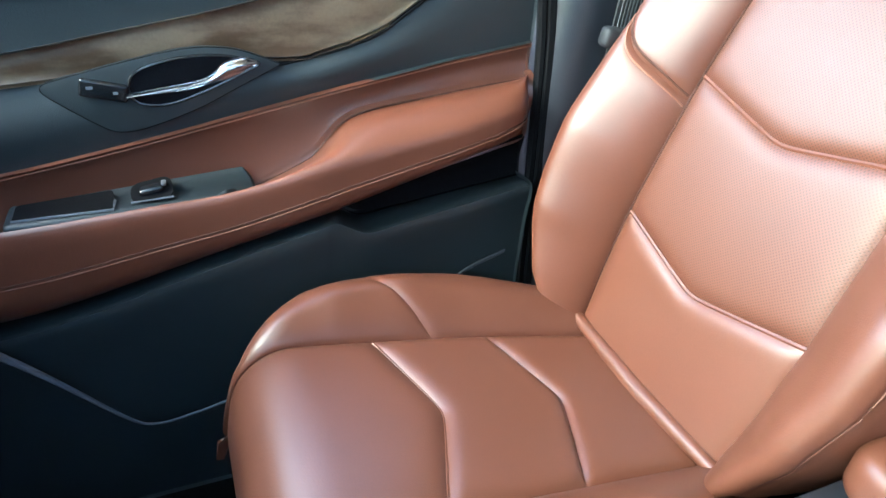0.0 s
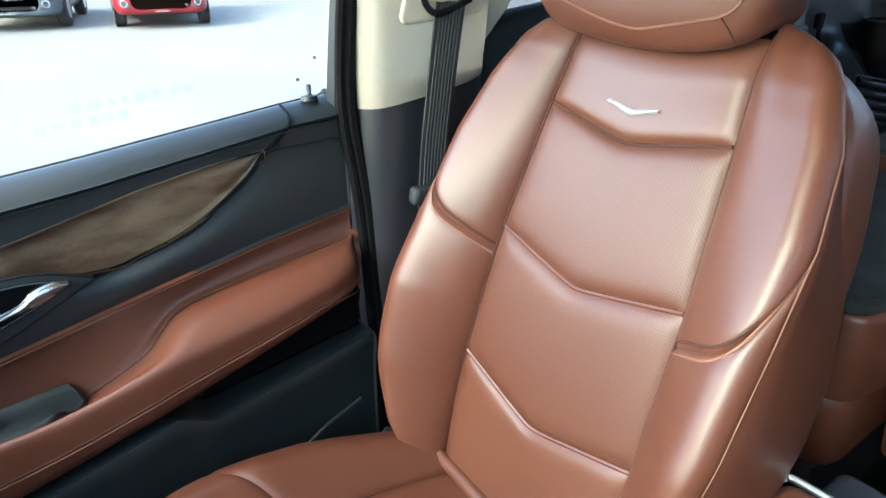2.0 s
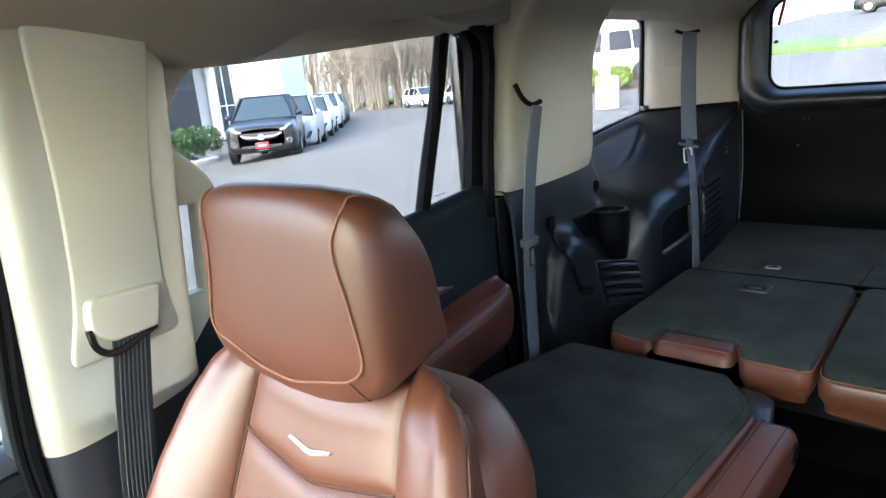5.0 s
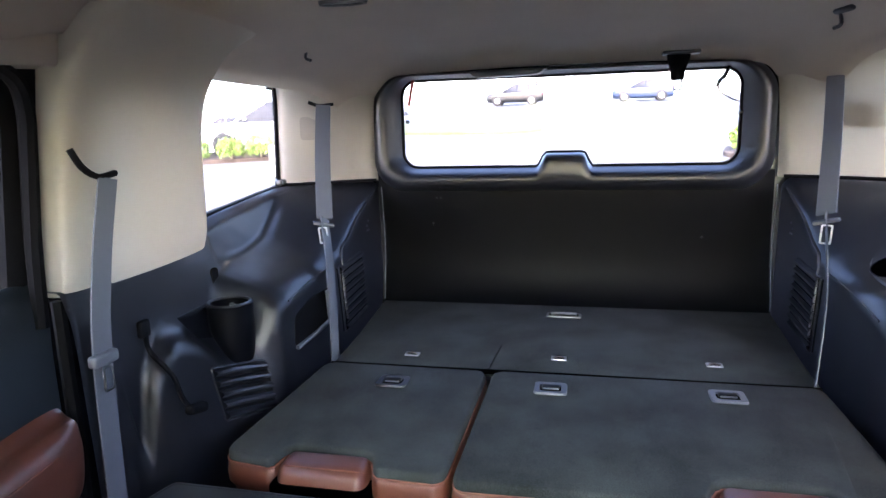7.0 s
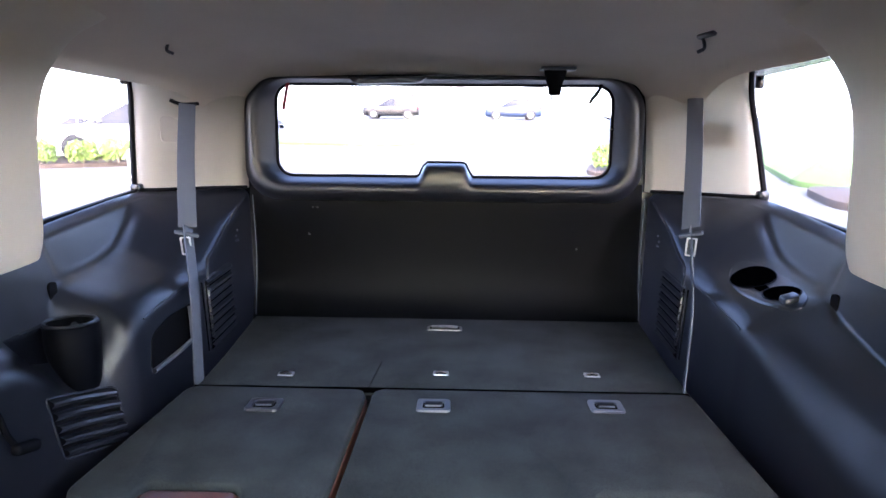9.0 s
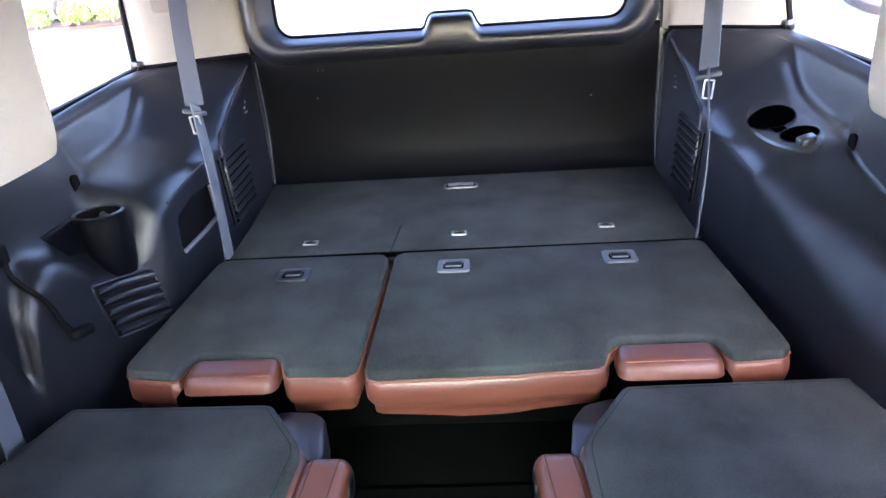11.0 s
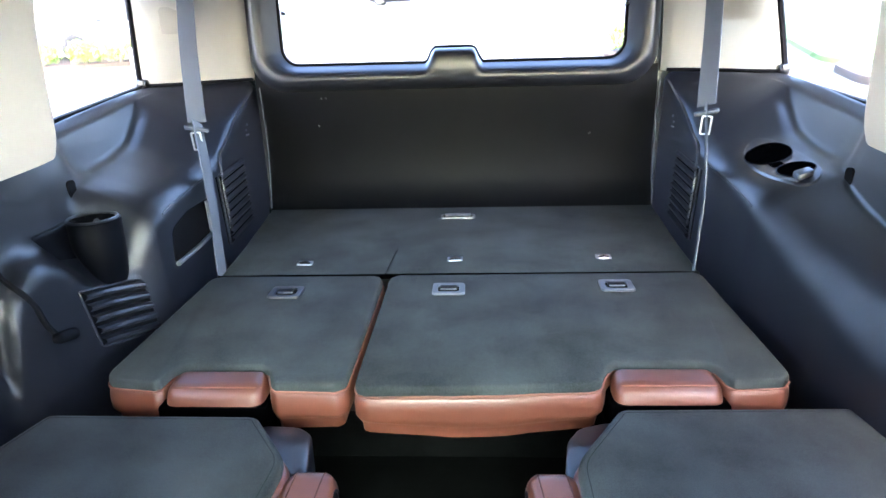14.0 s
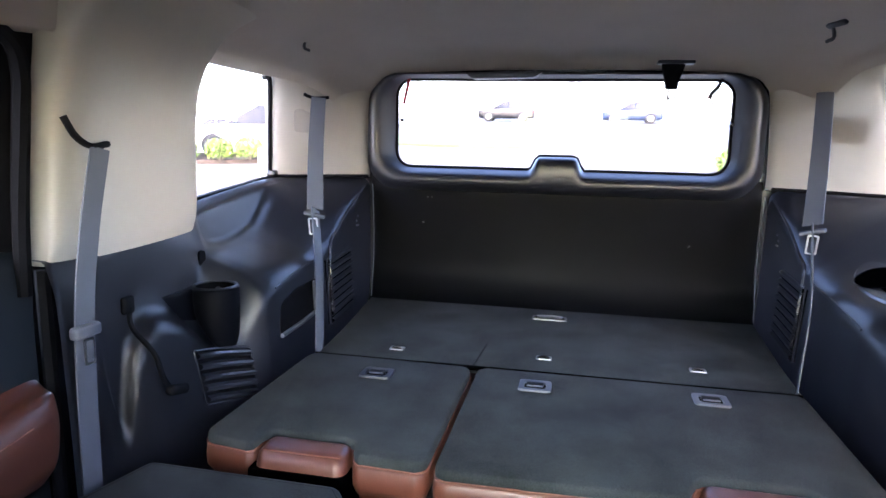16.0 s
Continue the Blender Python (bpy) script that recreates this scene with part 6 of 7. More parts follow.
    ring = smooth_outline([(-0.140, 0.836, 0.02), (-0.126, 0.80, 0.03), (-0.130, 0.745, 0.04), (-0.150, 0.692, 0.022), (-0.018, 0.668, 0.05), (0.116, 0.686, 0.034), (0.107, 0.745, 0.05), (0.088, 0.80, 0.03), (0.096, 0.836, 0.02)], 0.02, 6)[7:-7]

    def over(k):
        """The piping's way from the front face round the top corner to the rear."""
        legs = [(0.44, 0.90), (0.80, 0.62), (0.93, 0.30), (0.93, -0.25), (0.80, -0.70), (0.6, -1.0)]
        way = [(p + (x - p) * q / 6, r + (z - r) * q / 6) for (p, r), (x, z) in zip(legs, legs[1:]) for q in range(6)]
        return [pad(a, b if k > 0 else math.pi - b, 0.0012) for a, b in way]
    put("piping", tube(over(-1)[::-1] + [at(u, v) for u, v in ring] + over(1), 0.0016, n=220), M_THREAD, hr)
    put("seam", tube([at(u, v) for u, v in ((0.094, 0.684), (0.102, 0.674), (0.106, 0.664), (0.108, 0.655))], 0.0009), M_SEAM, hr)
    for k in (-1, 1):
        put("post", tube([B(k * 0.068 + 0.01, 0.62, -0.050), B(k * 0.068 + 0.01, 0.72, -0.040)], 0.006), M_CHROME, hr, "chrome headrest post")
        put("post_sleeve", lathe([(0.007, 0.012), (0.016, 0.008), (0.018, 0.0)], B(k * 0.068 + 0.01, 0.667, -0.052), "z", 16), M_BLACK, back, "black post sleeve")

    # cushion
    def C(x, d, n):
        return tuple(o + Vector((x, 0, 0)) + F * d + U * n)
    cu = part("cushion", sided(s, prism(smooth_outline([(-0.20, -0.03), (0.20, -0.03), (0.22, 0.2), (0.20, 0.40), (0.12, 0.465), (-0.12, 0.465), (-0.20, 0.40), (-0.22, 0.2)], 0.05), lambda u, v, w: C(u, v, w), -0.14, -0.012, 0.03, 3)), M_LEATHER, t)
    cw = [(0, 0.123), (0.17, 0.128), (0.33, 0.130), (0.47, 0.132), (0.6, 0.132)]
    cs = [(-0.01, 0.0), (0.172, 0.045), (0.334, 0.045), (0.60, 0.0)]

    def cprof(d):
        """Height of the seat's middle, curling down at the front edge."""
        if d < 0.425:
            return d, 0.004 * math.sin(math.pi * d / 0.425)
        a = min((d - 0.425) / 0.07, 1.57)
        return 0.425 + 0.068 * math.sin(a), -0.07 * (1 - math.cos(a)) - max(0, d - 0.535) * 1.0
    for i in range(3):
        (d0, v0), (d1, v1) = cs[i], cs[i + 1]

        def P(a, b, d0=d0, d1=d1, v0=v0, v1=v1):
            d = (d0 + vee(a, v0)) * (1 - b) + (d1 + vee(a, v1)) * b
            f, n = cprof(d)
            return C((2 * a - 1) * curve_at(cw, d0 * (1 - b) + d1 * b), f, n)
        put(("rear_panel", "middle_panel", "front_panel")[i], patch(P, 44, 40, 0.008, 14, 12, 0.012, flip=True), M_LEATHER, cu)
        if i:
            put("piping", tube([C((2 * a - 1) * curve_at(cw, d0), d0 + vee(a, v0), 0.002) for a in np.linspace(0.01, 0.99, 30)], 0.0026), M_LEATHER, cu)
    co = [(-0.05, 0.19), (0.05, 0.215), (0.2, 0.232), (0.33, 0.226), (0.41, 0.205), (0.46, 0.17), (0.50, 0.142), (0.6, 0.14)]
    cn = [(-0.05, 0.02), (0.05, 0.032), (0.15, 0.044), (0.28, 0.05), (0.38, 0.042), (0.45, 0.02), (0.52, 0.0), (0.6, -0.02)]
    for k in (-1, 1):
        def cross2(d, u):
            w, X, n = curve_at(cw, d), curve_at(co, d), curve_at(cn, d)
            c = [(w, -0.002), (w + 0.3 * (X - w), 0.6 * n + 0.002), (w + 0.62 * (X - w), n), (X, n * 0.6), (X + 0.016, n - 0.055), (X + 0.006, -0.10)]
            return along(spline(c, 33), u)

        def cut2(u):
            return 0.25 + 0.09 * min(u / 0.6, 1) - 0.02 * max(0, u - 0.6)
        for lo, hi, nm in ((lambda u: -0.03, cut2, "rear_bolster"), (cut2, lambda u: 0.56, "front_bolster")):
            def P(a, b, lo=lo, hi=hi):
                d = lo(a) * (1 - b) + hi(a) * b
                x, n = cross2(d, a)
                f, dn = cprof(d)
                return C(k * x, f, n + dn)
            put(nm, patch(P, 32, 44, 0.005, 16, 24, 0.01, flip=k > 0), M_LEATHER, cu, sharp=50)
        for dd in (-0.008, 0.008):
            put("piping", tube([C(k * cross2(cut2(u) + dd, u)[0], cut2(u) + dd, cross2(cut2(u) + dd, u)[1] + 0.0045) for u in np.linspace(0.02, 0.8, 24)], 0.0016), M_THREAD, cu)
    put("base", rbox((xc, -0.33 + dy, -0.13), (0.42, 0.42, 0.2), 0.02), M_BLACK, t, "black seat base")
    for k in (-1, 1):
        put("slide_rail", rbox((xc + k * 0.17, -0.32 + dy, -0.245), (0.04, 0.56, 0.03), 0.006), M_BLACK, t)
    put("side_cover", rbox((xc - 0.245, -0.30 + dy, 0.03), (0.02, 0.36, 0.09), 0.008), M_BLACK, t, "black side cover")
    bk = put("belt_buckle", rbox((xc - 0.258, -0.16 + dy, 0.07), (0.02, 0.05, 0.02), 0.006, m=pose(0, 0, 0, -35, 0, 0)), M_BLACK, t, "grey side bracket")


def console():
    t = thing("center_console", (-0.02, -0.3, -0.25), "center console with saddle leather lid and pale edge trim", "center console")
    o = smooth_outline([(-0.235, -0.70), (0.20, -0.70), (0.20, 0.055), (-0.235, 0.055)], 0.04)
    part("lid", prism(smooth_outline([(-0.232, -0.17, 0.04), (0.198, -0.17, 0.04), (0.198, 0.045, 0.03), (-0.232, 0.045, 0.03)], 0.04), xy(0.225), 0, 0.058, 0.02, 4), M_LEATHER, t, "saddle leather lid")
    part("body", prism(o, xy(-0.25), 0, 0.47, 0.01), M_BLACK, t)
    part("edge_trim", tube([(-0.236, 0.046, 0.268), (-0.21, 0.058, 0.268), (0.0, 0.062, 0.268), (0.17, 0.058, 0.268), (0.2, 0.046, 0.268)], 0.0045, n=30), M_SATIN, t, "pale rear edge trim")
    part("rear_cover", prism(smooth_outline([(-0.215, 0.06), (0.18, 0.06), (0.18, 0.16), (-0.215, 0.16)], 0.02), xy(-0.2), 0, 0.44, 0.02, 3), M_BLACK, t, "black rear console cover")
    part("seam", tube([(-0.18, -0.15, 0.2835), (-0.17, -0.05, 0.2835), (-0.17, 0.03, 0.2835)], 0.0012), M_SEAM, t)


def roof_rail(s):
    """Beige lining over the doors: a gently sloping edge that arches up over a groove above the rear door."""
    low = [(-1.0, 1.06), (-0.5, 1.10), (-0.12, 1.098), (0.1, 1.07), (0.25, 1.077), (0.5, 1.100), (0.65, 1.112), (0.75, 1.118), (0.9, 1.128), (1.0, 1.135)]
    arch = [(-1.0, 1.060), (-0.5, 1.098), (-0.12, 1.096), (0.1, 1.070), (0.192, 1.074), (0.222, 1.079), (0.25, 1.088), (0.287, 1.104), (0.345, 1.120), (0.45, 1.130), (0.63, 1.144), (0.77, 1.160), (0.88, 1.185), (1.0, 1.205)]
    secs = []
    for y in (-1.0, -0.5, -0.12, 0.06, 0.15, 0.2, 0.235, 0.262, 0.29, 0.34, 0.45, 0.57, 0.68, 0.78, 0.87, 0.95):
        z, e = curve_at(low, y), curve_at(arch, y)
        f = min(1.0, max(0.0, (y - 0.55) / 0.4))
        f = f * f * (3 - 2 * f)
        g = min(1.0, max(0.0, (e - z) / 0.03)) * min(1.0, max(0.0, (0.70 - y) / 0.12))
        inner = [(-0.70, 0.036, 1.243), (-0.58, 0.085, 1.268), (-0.46, 0.128, 1.288), (-0.34, 0.165, 1.300)]
        secs.append([(-0.87, y, z + 0.012), (-0.848, y, z), (-0.835, y, z + 0.004), (-0.805, y, z + 0.012 + g * (e - z + 0.012)), (-0.785, y, z + 0.012 + g * (e - z + 0.014)), (-0.775, y, e + 0.004), (-0.770, y, e), (-0.760, y, e + 0.004)]
                    + [(x, y, (e + d) * (1 - f) + zz * f if d < 0.16 else 1.300) for x, d, zz in inner])
    bm = grid(np.array([spline(r, 45) for r in np.array([spline(c, 61) for c in np.array(secs).transpose(1, 0, 2)]).transpose(1, 0, 2)]))
    bmesh.ops.solidify(bm, geom=bm.faces[:], thickness=0.003)
    solo("roof_rail", sided(s, bm), M_HEAD, "beige roof lining arching above the side doors", "trim", "roof rails", "structure", sharp=60)


shell()
roof_rail(-1)
roof_rail(1)
headliner()
lamp(-0.438, 1.32, 1.292)
overhead_console()
for side in (-1, 1):
    coat_hook(side)
    side_trim(side)
    pillar_c(side)
    pillar_d(side)
    quarter_window(side)
    rear_belt(side)
    middle_belt(side)
    second_row(side)
cargo_floor()
third_row([(-0.597, 1.490, 0.03), (-0.641, 1.048, 0.035), (-0.526, 1.034, 0.016), (-0.514, 1.096, 0.026), (-0.338, 1.094, 0.026), (-0.318, 1.036, 0.018), (-0.182, 1.032, 0.03), (-0.169, 1.490, 0.035)], -0.518, -0.330, 1.014, "narrow folded rear seat, charcoal carpeted back over saddle leather")
third_row([(-0.155, 1.492, 0.035), (-0.166, 1.020, 0.03), (0.05, 1.022, 0.1), (0.274, 1.036, 0.02), (0.300, 1.104, 0.028), (0.490, 1.103, 0.026), (0.503, 1.042, 0.016), (0.616, 1.050, 0.035), (0.592, 1.496, 0.03)], 0.297, 0.494, 1.022, "wide folded rear seat, charcoal carpeted back over saddle leather")
latch(-0.386, 1.392, 0.4195, M_BLACK, "black release latch set in the carpeted seat back")
latch(-0.008, 1.404, 0.4205, M_GREYP, "grey-framed release latch set in the carpeted seat back")
latch(0.378, 1.416, 0.4215, M_GREYP, "grey-framed release latch set in the carpeted seat back")
tailgate()
ceiling_belt()
pull_strap()
rear_door()
pillar_b()
front_door()
front_seat(-1)
front_seat(1, 0.125)
console()

# ---- outside: ground, planting, building, parked cars ----
M_ASPHALT = mat("asphalt", (0.096, 0.096, 0.084), 0.9, vary=0.2, scale=0.35, fine=30, bump=0.3)
M_CONC = mat("pale concrete kerb", (0.42, 0.40, 0.36), 0.85, vary=0.12, scale=1.2, fine=60, bump=0.3)
M_MULCH = mat("dark mulch", (0.05, 0.035, 0.025), 0.95, vary=0.4, scale=4, fine=40, bump=0.9)
M_GRASS = mat("mown grass", (0.075, 0.13, 0.03), 0.9, vary=0.3, scale=0.6, fine=25, bump=0.8)
M_LEAF = mat("evergreen hedge leaves", (0.035, 0.075, 0.02), 0.6, vary=0.3, scale=3, fine=60, bump=0.2, island=True)
M_LIGHTLEAF = mat("yellow-green shrub leaves", (0.15, 0.22, 0.04), 0.6, vary=0.3, scale=3, fine=60, bump=0.2, island=True)
M_RUST = mat("rust-brown leaves", (0.16, 0.06, 0.03), 0.7, vary=0.3, scale=3, fine=60, bump=0.2, island=True)
M_BARK = mat("bare grey-brown bark", (0.20, 0.165, 0.13), 0.9, vary=0.25, scale=2, fine=30, bump=0.5, island=True)
M_FACADE = mat("white facade panel", (0.74, 0.74, 0.72), 0.5, vary=0.05, scale=0.5, fine=20, bump=0.05)
M_DARKPANEL = mat("charcoal facade panel", (0.028, 0.028, 0.031), 0.5, vary=0.1, scale=0.5)
M_SHOP = mat("showroom glass", (0.05, 0.065, 0.07), 0.08, vary=0.2, scale=0.3, bump=0.0)
M_CARGLASS = mat("dark car glass", (0.01, 0.012, 0.014), 0.06, vary=0.1, bump=0.0)
# Paler than the car glass: the sky's reflection is put into the colour.
M_SCREEN = mat("windscreen with painted sky sheen", (0.035, 0.05, 0.056), 0.07, vary=0.15, scale=0.8, bump=0.0, spec=0.5)
M_TYRE = mat("tyre rubber", (0.018, 0.018, 0.018), 0.8, vary=0.2, bump=0.3)
M_RIM = mat("alloy rim", (0.5, 0.5, 0.52), 0.3, metal=0.9, vary=0.05)
M_LAMP = mat("clear lamp lens", (0.32, 0.33, 0.35), 0.12, vary=0.05, bump=0.0)
M_POLE = mat("grey painted steel", (0.35, 0.36, 0.37), 0.45, vary=0.08)


def paint(name, c):
    return mat(name, c, 0.3, vary=0.04, scale=0.6, bump=0.0, coat=0.25, spec=0.35)


P_RED, P_GREY, P_BLACK = paint("red car paint", (0.15, 0.006, 0.012)), paint("slate grey car paint", (0.055, 0.07, 0.078)), paint("black car paint", (0.012, 0.013, 0.015))
P_WHITE, P_SILVER, P_BLUE = paint("white car paint", (0.72, 0.73, 0.73)), paint("silver car paint", (0.42, 0.43, 0.44)), paint("dark blue car paint", (0.02, 0.035, 0.075))


def ground_z(x, y):
    r = max(0.0, y - 5.0)
    k = 1.0 if x > -13 else max(0.0, 1 - (-13 - x) / 6)
    return -0.78 + 0.077 * min(r, 60) * k


def ground():
    xs = np.concatenate([np.linspace(-900, -60, 12), np.linspace(-50, 50, 81), np.linspace(60, 900, 12)])
    ys = np.concatenate([np.linspace(-900, -60, 12), np.linspace(-50, 90, 101), np.linspace(100, 900, 12)])
    pts = np.array([[(x, y, ground_z(x, y)) for y in ys] for x in xs])
    solo("ground", grid(pts), M_ASPHALT, "pale worn asphalt of the car park", "ground", kind="structure")


def bed(name, outline, h, mt, label, category):
    """A raised area that follows the ground."""
    o = smooth_outline(outline, 1.0, 5)
    bm = prism(o, lambda u, v, w: (u, v, ground_z(u, v) + w), -0.2, h, 0.03, 2)
    solo(name, bm, mt, label, category, kind="structure")


def shrub(x, y, r, h, mt, label, n=900, seed=1, name="shrub"):
    """A clipped shrub: short stems and many small leaves."""
    rnd = random.Random(seed)
    z0 = ground_z(x, y) + 0.1
    t = thing(name, (x, y, z0), label, "shrub", "clipped shrubs")
    vs, fs = [], []
    for i in range(n):
        a, u = rnd.uniform(0, 6.283), rnd.uniform(-0.75, 1)
        q = math.sqrt(max(0, 1 - u * u)) ** 0.8
        k = rnd.uniform(0.72, 1.06) * (1 + 0.12 * noise.noise(Vector((math.cos(a) * 2 + x, math.sin(a) * 2 + y, u * 2))))
        c = Vector((x + r * k * q * math.cos(a), y + r * k * q * math.sin(a), z0 + h * (0.5 + 0.5 * u * k)))
        e = Euler((rnd.uniform(0, 3), rnd.uniform(0, 3), rnd.uniform(0, 6))).to_matrix()
        w = rnd.uniform(0.035, 0.075)
        b = len(vs)
        vs += [c + e @ Vector(p) for p in ((-w, 0, 0), (0, -w * 0.55, w * 0.2), (w, 0, 0), (0, w * 0.55, w * 0.2))]
        fs.append((b, b + 1, b + 2, b + 3))
    part("leaves", raw(vs, fs), mt, t, smooth=False)
    part("stem", tube([(x, y, z0 - 0.1), (x + 0.02, y, z0 + h * 0.5)], 0.05), M_BARK, t)


def car(x, y, turn, pm, label, L=4.6, W=1.86, H=1.66, pickup=False, name="parked_car"):
    """A parked car: front towards its own -y; turn in degrees about the vertical."""
    z = ground_z(x, y)
    t = thing(name, (x, y, z), label, "car", "parked cars")
    m = pose(x, y, z, 0, 0, turn)

    def put(nm, bm, mt, parent=t, lab="", sharp=35):
        bmesh.ops.transform(bm, matrix=m, verts=bm.verts)
        return part(nm, bm, mt, parent, lab, sharp=sharp)
    h, w = L / 2, W / 2
    bz = 0.98 * H / 1.66
    st = [(-h, 0.62, 0.38, 0.84 * bz), (-h + 0.06, 0.86, 0.30, 0.90 * bz), (-h + 0.35, 0.97, 0.26, 0.96 * bz), (-h + 0.9, 1.0, 0.26, 1.0 * bz), (-h + 1.35, 1.0, 0.26, 1.05 * bz), (-0.2, 1.0, 0.26, 1.07 * bz), (0.8, 1.0, 0.26, 1.09 * bz), (h - 0.5, 0.99, 0.28, 1.1 * bz), (h - 0.08, 0.92, 0.32, 1.08 * bz), (h, 0.80, 0.42, 0.98 * bz)]
    secs = []
    for yy, q, z0, z1 in st:
        a = w * q
        half = [(0, z0), (0.75 * a, z0), (0.97 * a, z0 + 0.08), (a, 0.55 * z1 + 0.15), (0.985 * a, z1 * 0.86), (0.93 * a, z1 * 0.97), (0.6 * a, z1 + 0.015), (0, z1 + 0.03)]
        secs.append([(u, yy, v) for u, v in half] + [(-u, yy, v) for u, v in half[::-1][1:]])
    bm = loft(secs, 34, 45)
    bmesh.ops.holes_fill(bm, edges=bm.edges)
    bmesh.ops.recalc_face_normals(bm, faces=bm.faces)
    tree = BVHTree.FromBMesh(bm)
    k = bz / 0.98

    def front(u, v):
        """The nose of the body at sideways u, height v."""
        hit = tree.ray_cast(Vector((u, -h - 1, v)), Vector((0, 1, 0)))[0]
        return hit.y if hit else -h + 0.3

    def cling(outline, proud):
        """A thin piece that follows the nose of the body."""
        o = smooth_outline(outline, 0.05, 4)
        c = Vector((sum(p[0] for p in o) / len(o), sum(p[1] for p in o) / len(o)))
        rings = []
        for q, d in ((1.0, -0.02), (1.0, proud * 0.7), (0.9, proud), (0.5, proud), (0.05, proud)):
            row = [c + (Vector(p) - c) * q for p in o]
            rings.append([(p.x, front(p.x, p.y) - d, p.y) for p in row])
        out = grid(np.array(rings), closed_v=True)
        bmesh.ops.holes_fill(out, edges=out.edges)
        bmesh.ops.recalc_face_normals(out, faces=out.faces)
        return out
    put("body", bm, pm, sharp=50)
    # cabin: dark glass, painted roof and pillars
    y0, y1 = -h + 1.15, (h - 0.12 if not pickup else 0.75)
    rows = []
    for e, inw in ((0.0, 0.03), (0.5, 0.12), (1.0, 0.25)):
        zz = bz + 0.04 + (H - 0.06 - bz) * e
        fy, ry = y0 + 1.12 * e ** 0.9, y1 - (0.42 if not pickup else 0.25) * e
        a = w * 0.95 - inw
        rows.append([(u, v, zz) for u, v in rounded(-a, fy, a, ry, 0.16, 4)])
    gm = hoop(rows)
    cab = put("windows", gm, M_CARGLASS, t, "dark tinted windows", 60)
    top = rows[-1]

    def screen(a, b):
        e = 0.06 + 0.86 * b
        return ((2 * a - 1) * (w * 0.95 - 0.10 - 0.26 * e), y0 + 1.12 * e ** 0.9 - 0.012, bz + 0.05 + (H - 0.06 - bz) * e)
    put("windscreen", patch(screen, 14, 8, 0.02, 4, 4, 0.02), M_SCREEN, cab, "windscreen with sky reflection put into its colour")
    put("roof", prism([(p[0], p[1]) for p in top], lambda u, v, q: (u, v, H - 0.065 + q + 0.02 * (1 - (u / w) ** 2)), 0, 0.05, 0.02, 3), pm)
    for sx in (-1, 1):
        for ya, yb in ((y0 + 0.06, y0 + 1.14), (0.15, 0.2), (1.15 if not pickup else 0.72, 1.1 if not pickup else 0.55), (y1 - 0.08, y1 - 0.46 if not pickup else y1 - 0.28)):
            put("pillar", tube([(sx * (w * 0.95 - 0.03), ya, bz + 0.03), (sx * (w * 0.95 - 0.24), yb, H - 0.05)], 0.035), pm)
        put("mirror", rbox((sx * (w + 0.03), y0 + 0.42, bz + 0.16), (0.17, 0.12, 0.14), 0.05, 3), pm)
        put("headlight", cling([(sx * 0.47 * w, 0.77 * k), (sx * 0.66 * w, 0.78 * k), (sx * 0.85 * w, 0.90 * k), (sx * 0.90 * w, 1.0 * k), (sx * 0.72 * w, 0.91 * k)], 0.014), M_LAMP, lab="clear headlight")
        fog = put("fog_pocket", cling([(sx * 0.60 * w, 0.42 * k), (sx * 0.72 * w, 0.40 * k), (sx * 0.84 * w, 0.50 * k), (sx * 0.86 * w, 0.64 * k), (sx * 0.74 * w, 0.60 * k)], 0.012), M_DARKPANEL, lab="dark lamp pocket")
        fx, fz = sx * 0.75 * w, 0.51 * k
        put("fog_light", tube([(fx + 0.06 * math.cos(q), front(fx + 0.06 * math.cos(q), fz + 0.06 * math.sin(q)) - 0.018, fz + 0.06 * math.sin(q)) for q in np.linspace(0, 5.9, 14)], 0.012, closed=True), M_CHROME, fog, "bright lamp ring")
        put("tail_light", rbox((sx * (w - 0.16), h - 0.07, 0.92 * bz), (0.22, 0.14, 0.2), 0.03, 2), M_RED, lab="red tail light")
        for yy in (-h + 0.92, h - 0.95):
            put("wheel_arch", lathe([(0.40, 0.0), (0.405, 0.012), (0.30, 0.012), (0.29, 0.0)], (sx * (w - 0.005) - 0.006, yy, 0.36), "x", 28), M_TYRE)
            wh = put("wheel", lathe([(0.2, -0.11), (0.31, -0.115), (0.355, -0.08), (0.36, 0.0), (0.355, 0.08), (0.31, 0.115), (0.2, 0.11)], (sx * (w - 0.09), yy, 0.36), "x", 28), M_TYRE)
            put("rim", lathe([(0.001, 0.03), (0.05, 0.035), (0.06, 0.015), (0.2, 0.045), (0.235, 0.035)] if sx > 0 else [(0.001, -0.03), (0.05, -0.035), (0.06, -0.015), (0.2, -0.045), (0.235, -0.035)], (sx * (w - 0.02), yy, 0.36), "x", 20), M_RIM, wh, "alloy rim")
    put("grille", cling([(-0.30 * w, 0.59 * k), (0.30 * w, 0.59 * k), (0.46 * w, 0.63 * k), (0.57 * w, 0.75 * k), (0.30 * w, 0.76 * k), (-0.30 * w, 0.76 * k), (-0.57 * w, 0.75 * k), (-0.46 * w, 0.63 * k)], 0.012), M_DARKPANEL, lab="dark grille")
    for sx in (-1, 1):
        put("grille_bar", cling([(sx * 0.05, 0.635 * k), (sx * 0.30, 0.640 * k), (sx * 0.46, 0.680 * k), (sx * 0.56, 0.735 * k), (sx * 0.44, 0.712 * k), (sx * 0.30, 0.672 * k), (sx * 0.05, 0.665 * k)], 0.06), M_EMBLEM, lab="chrome wing bar")
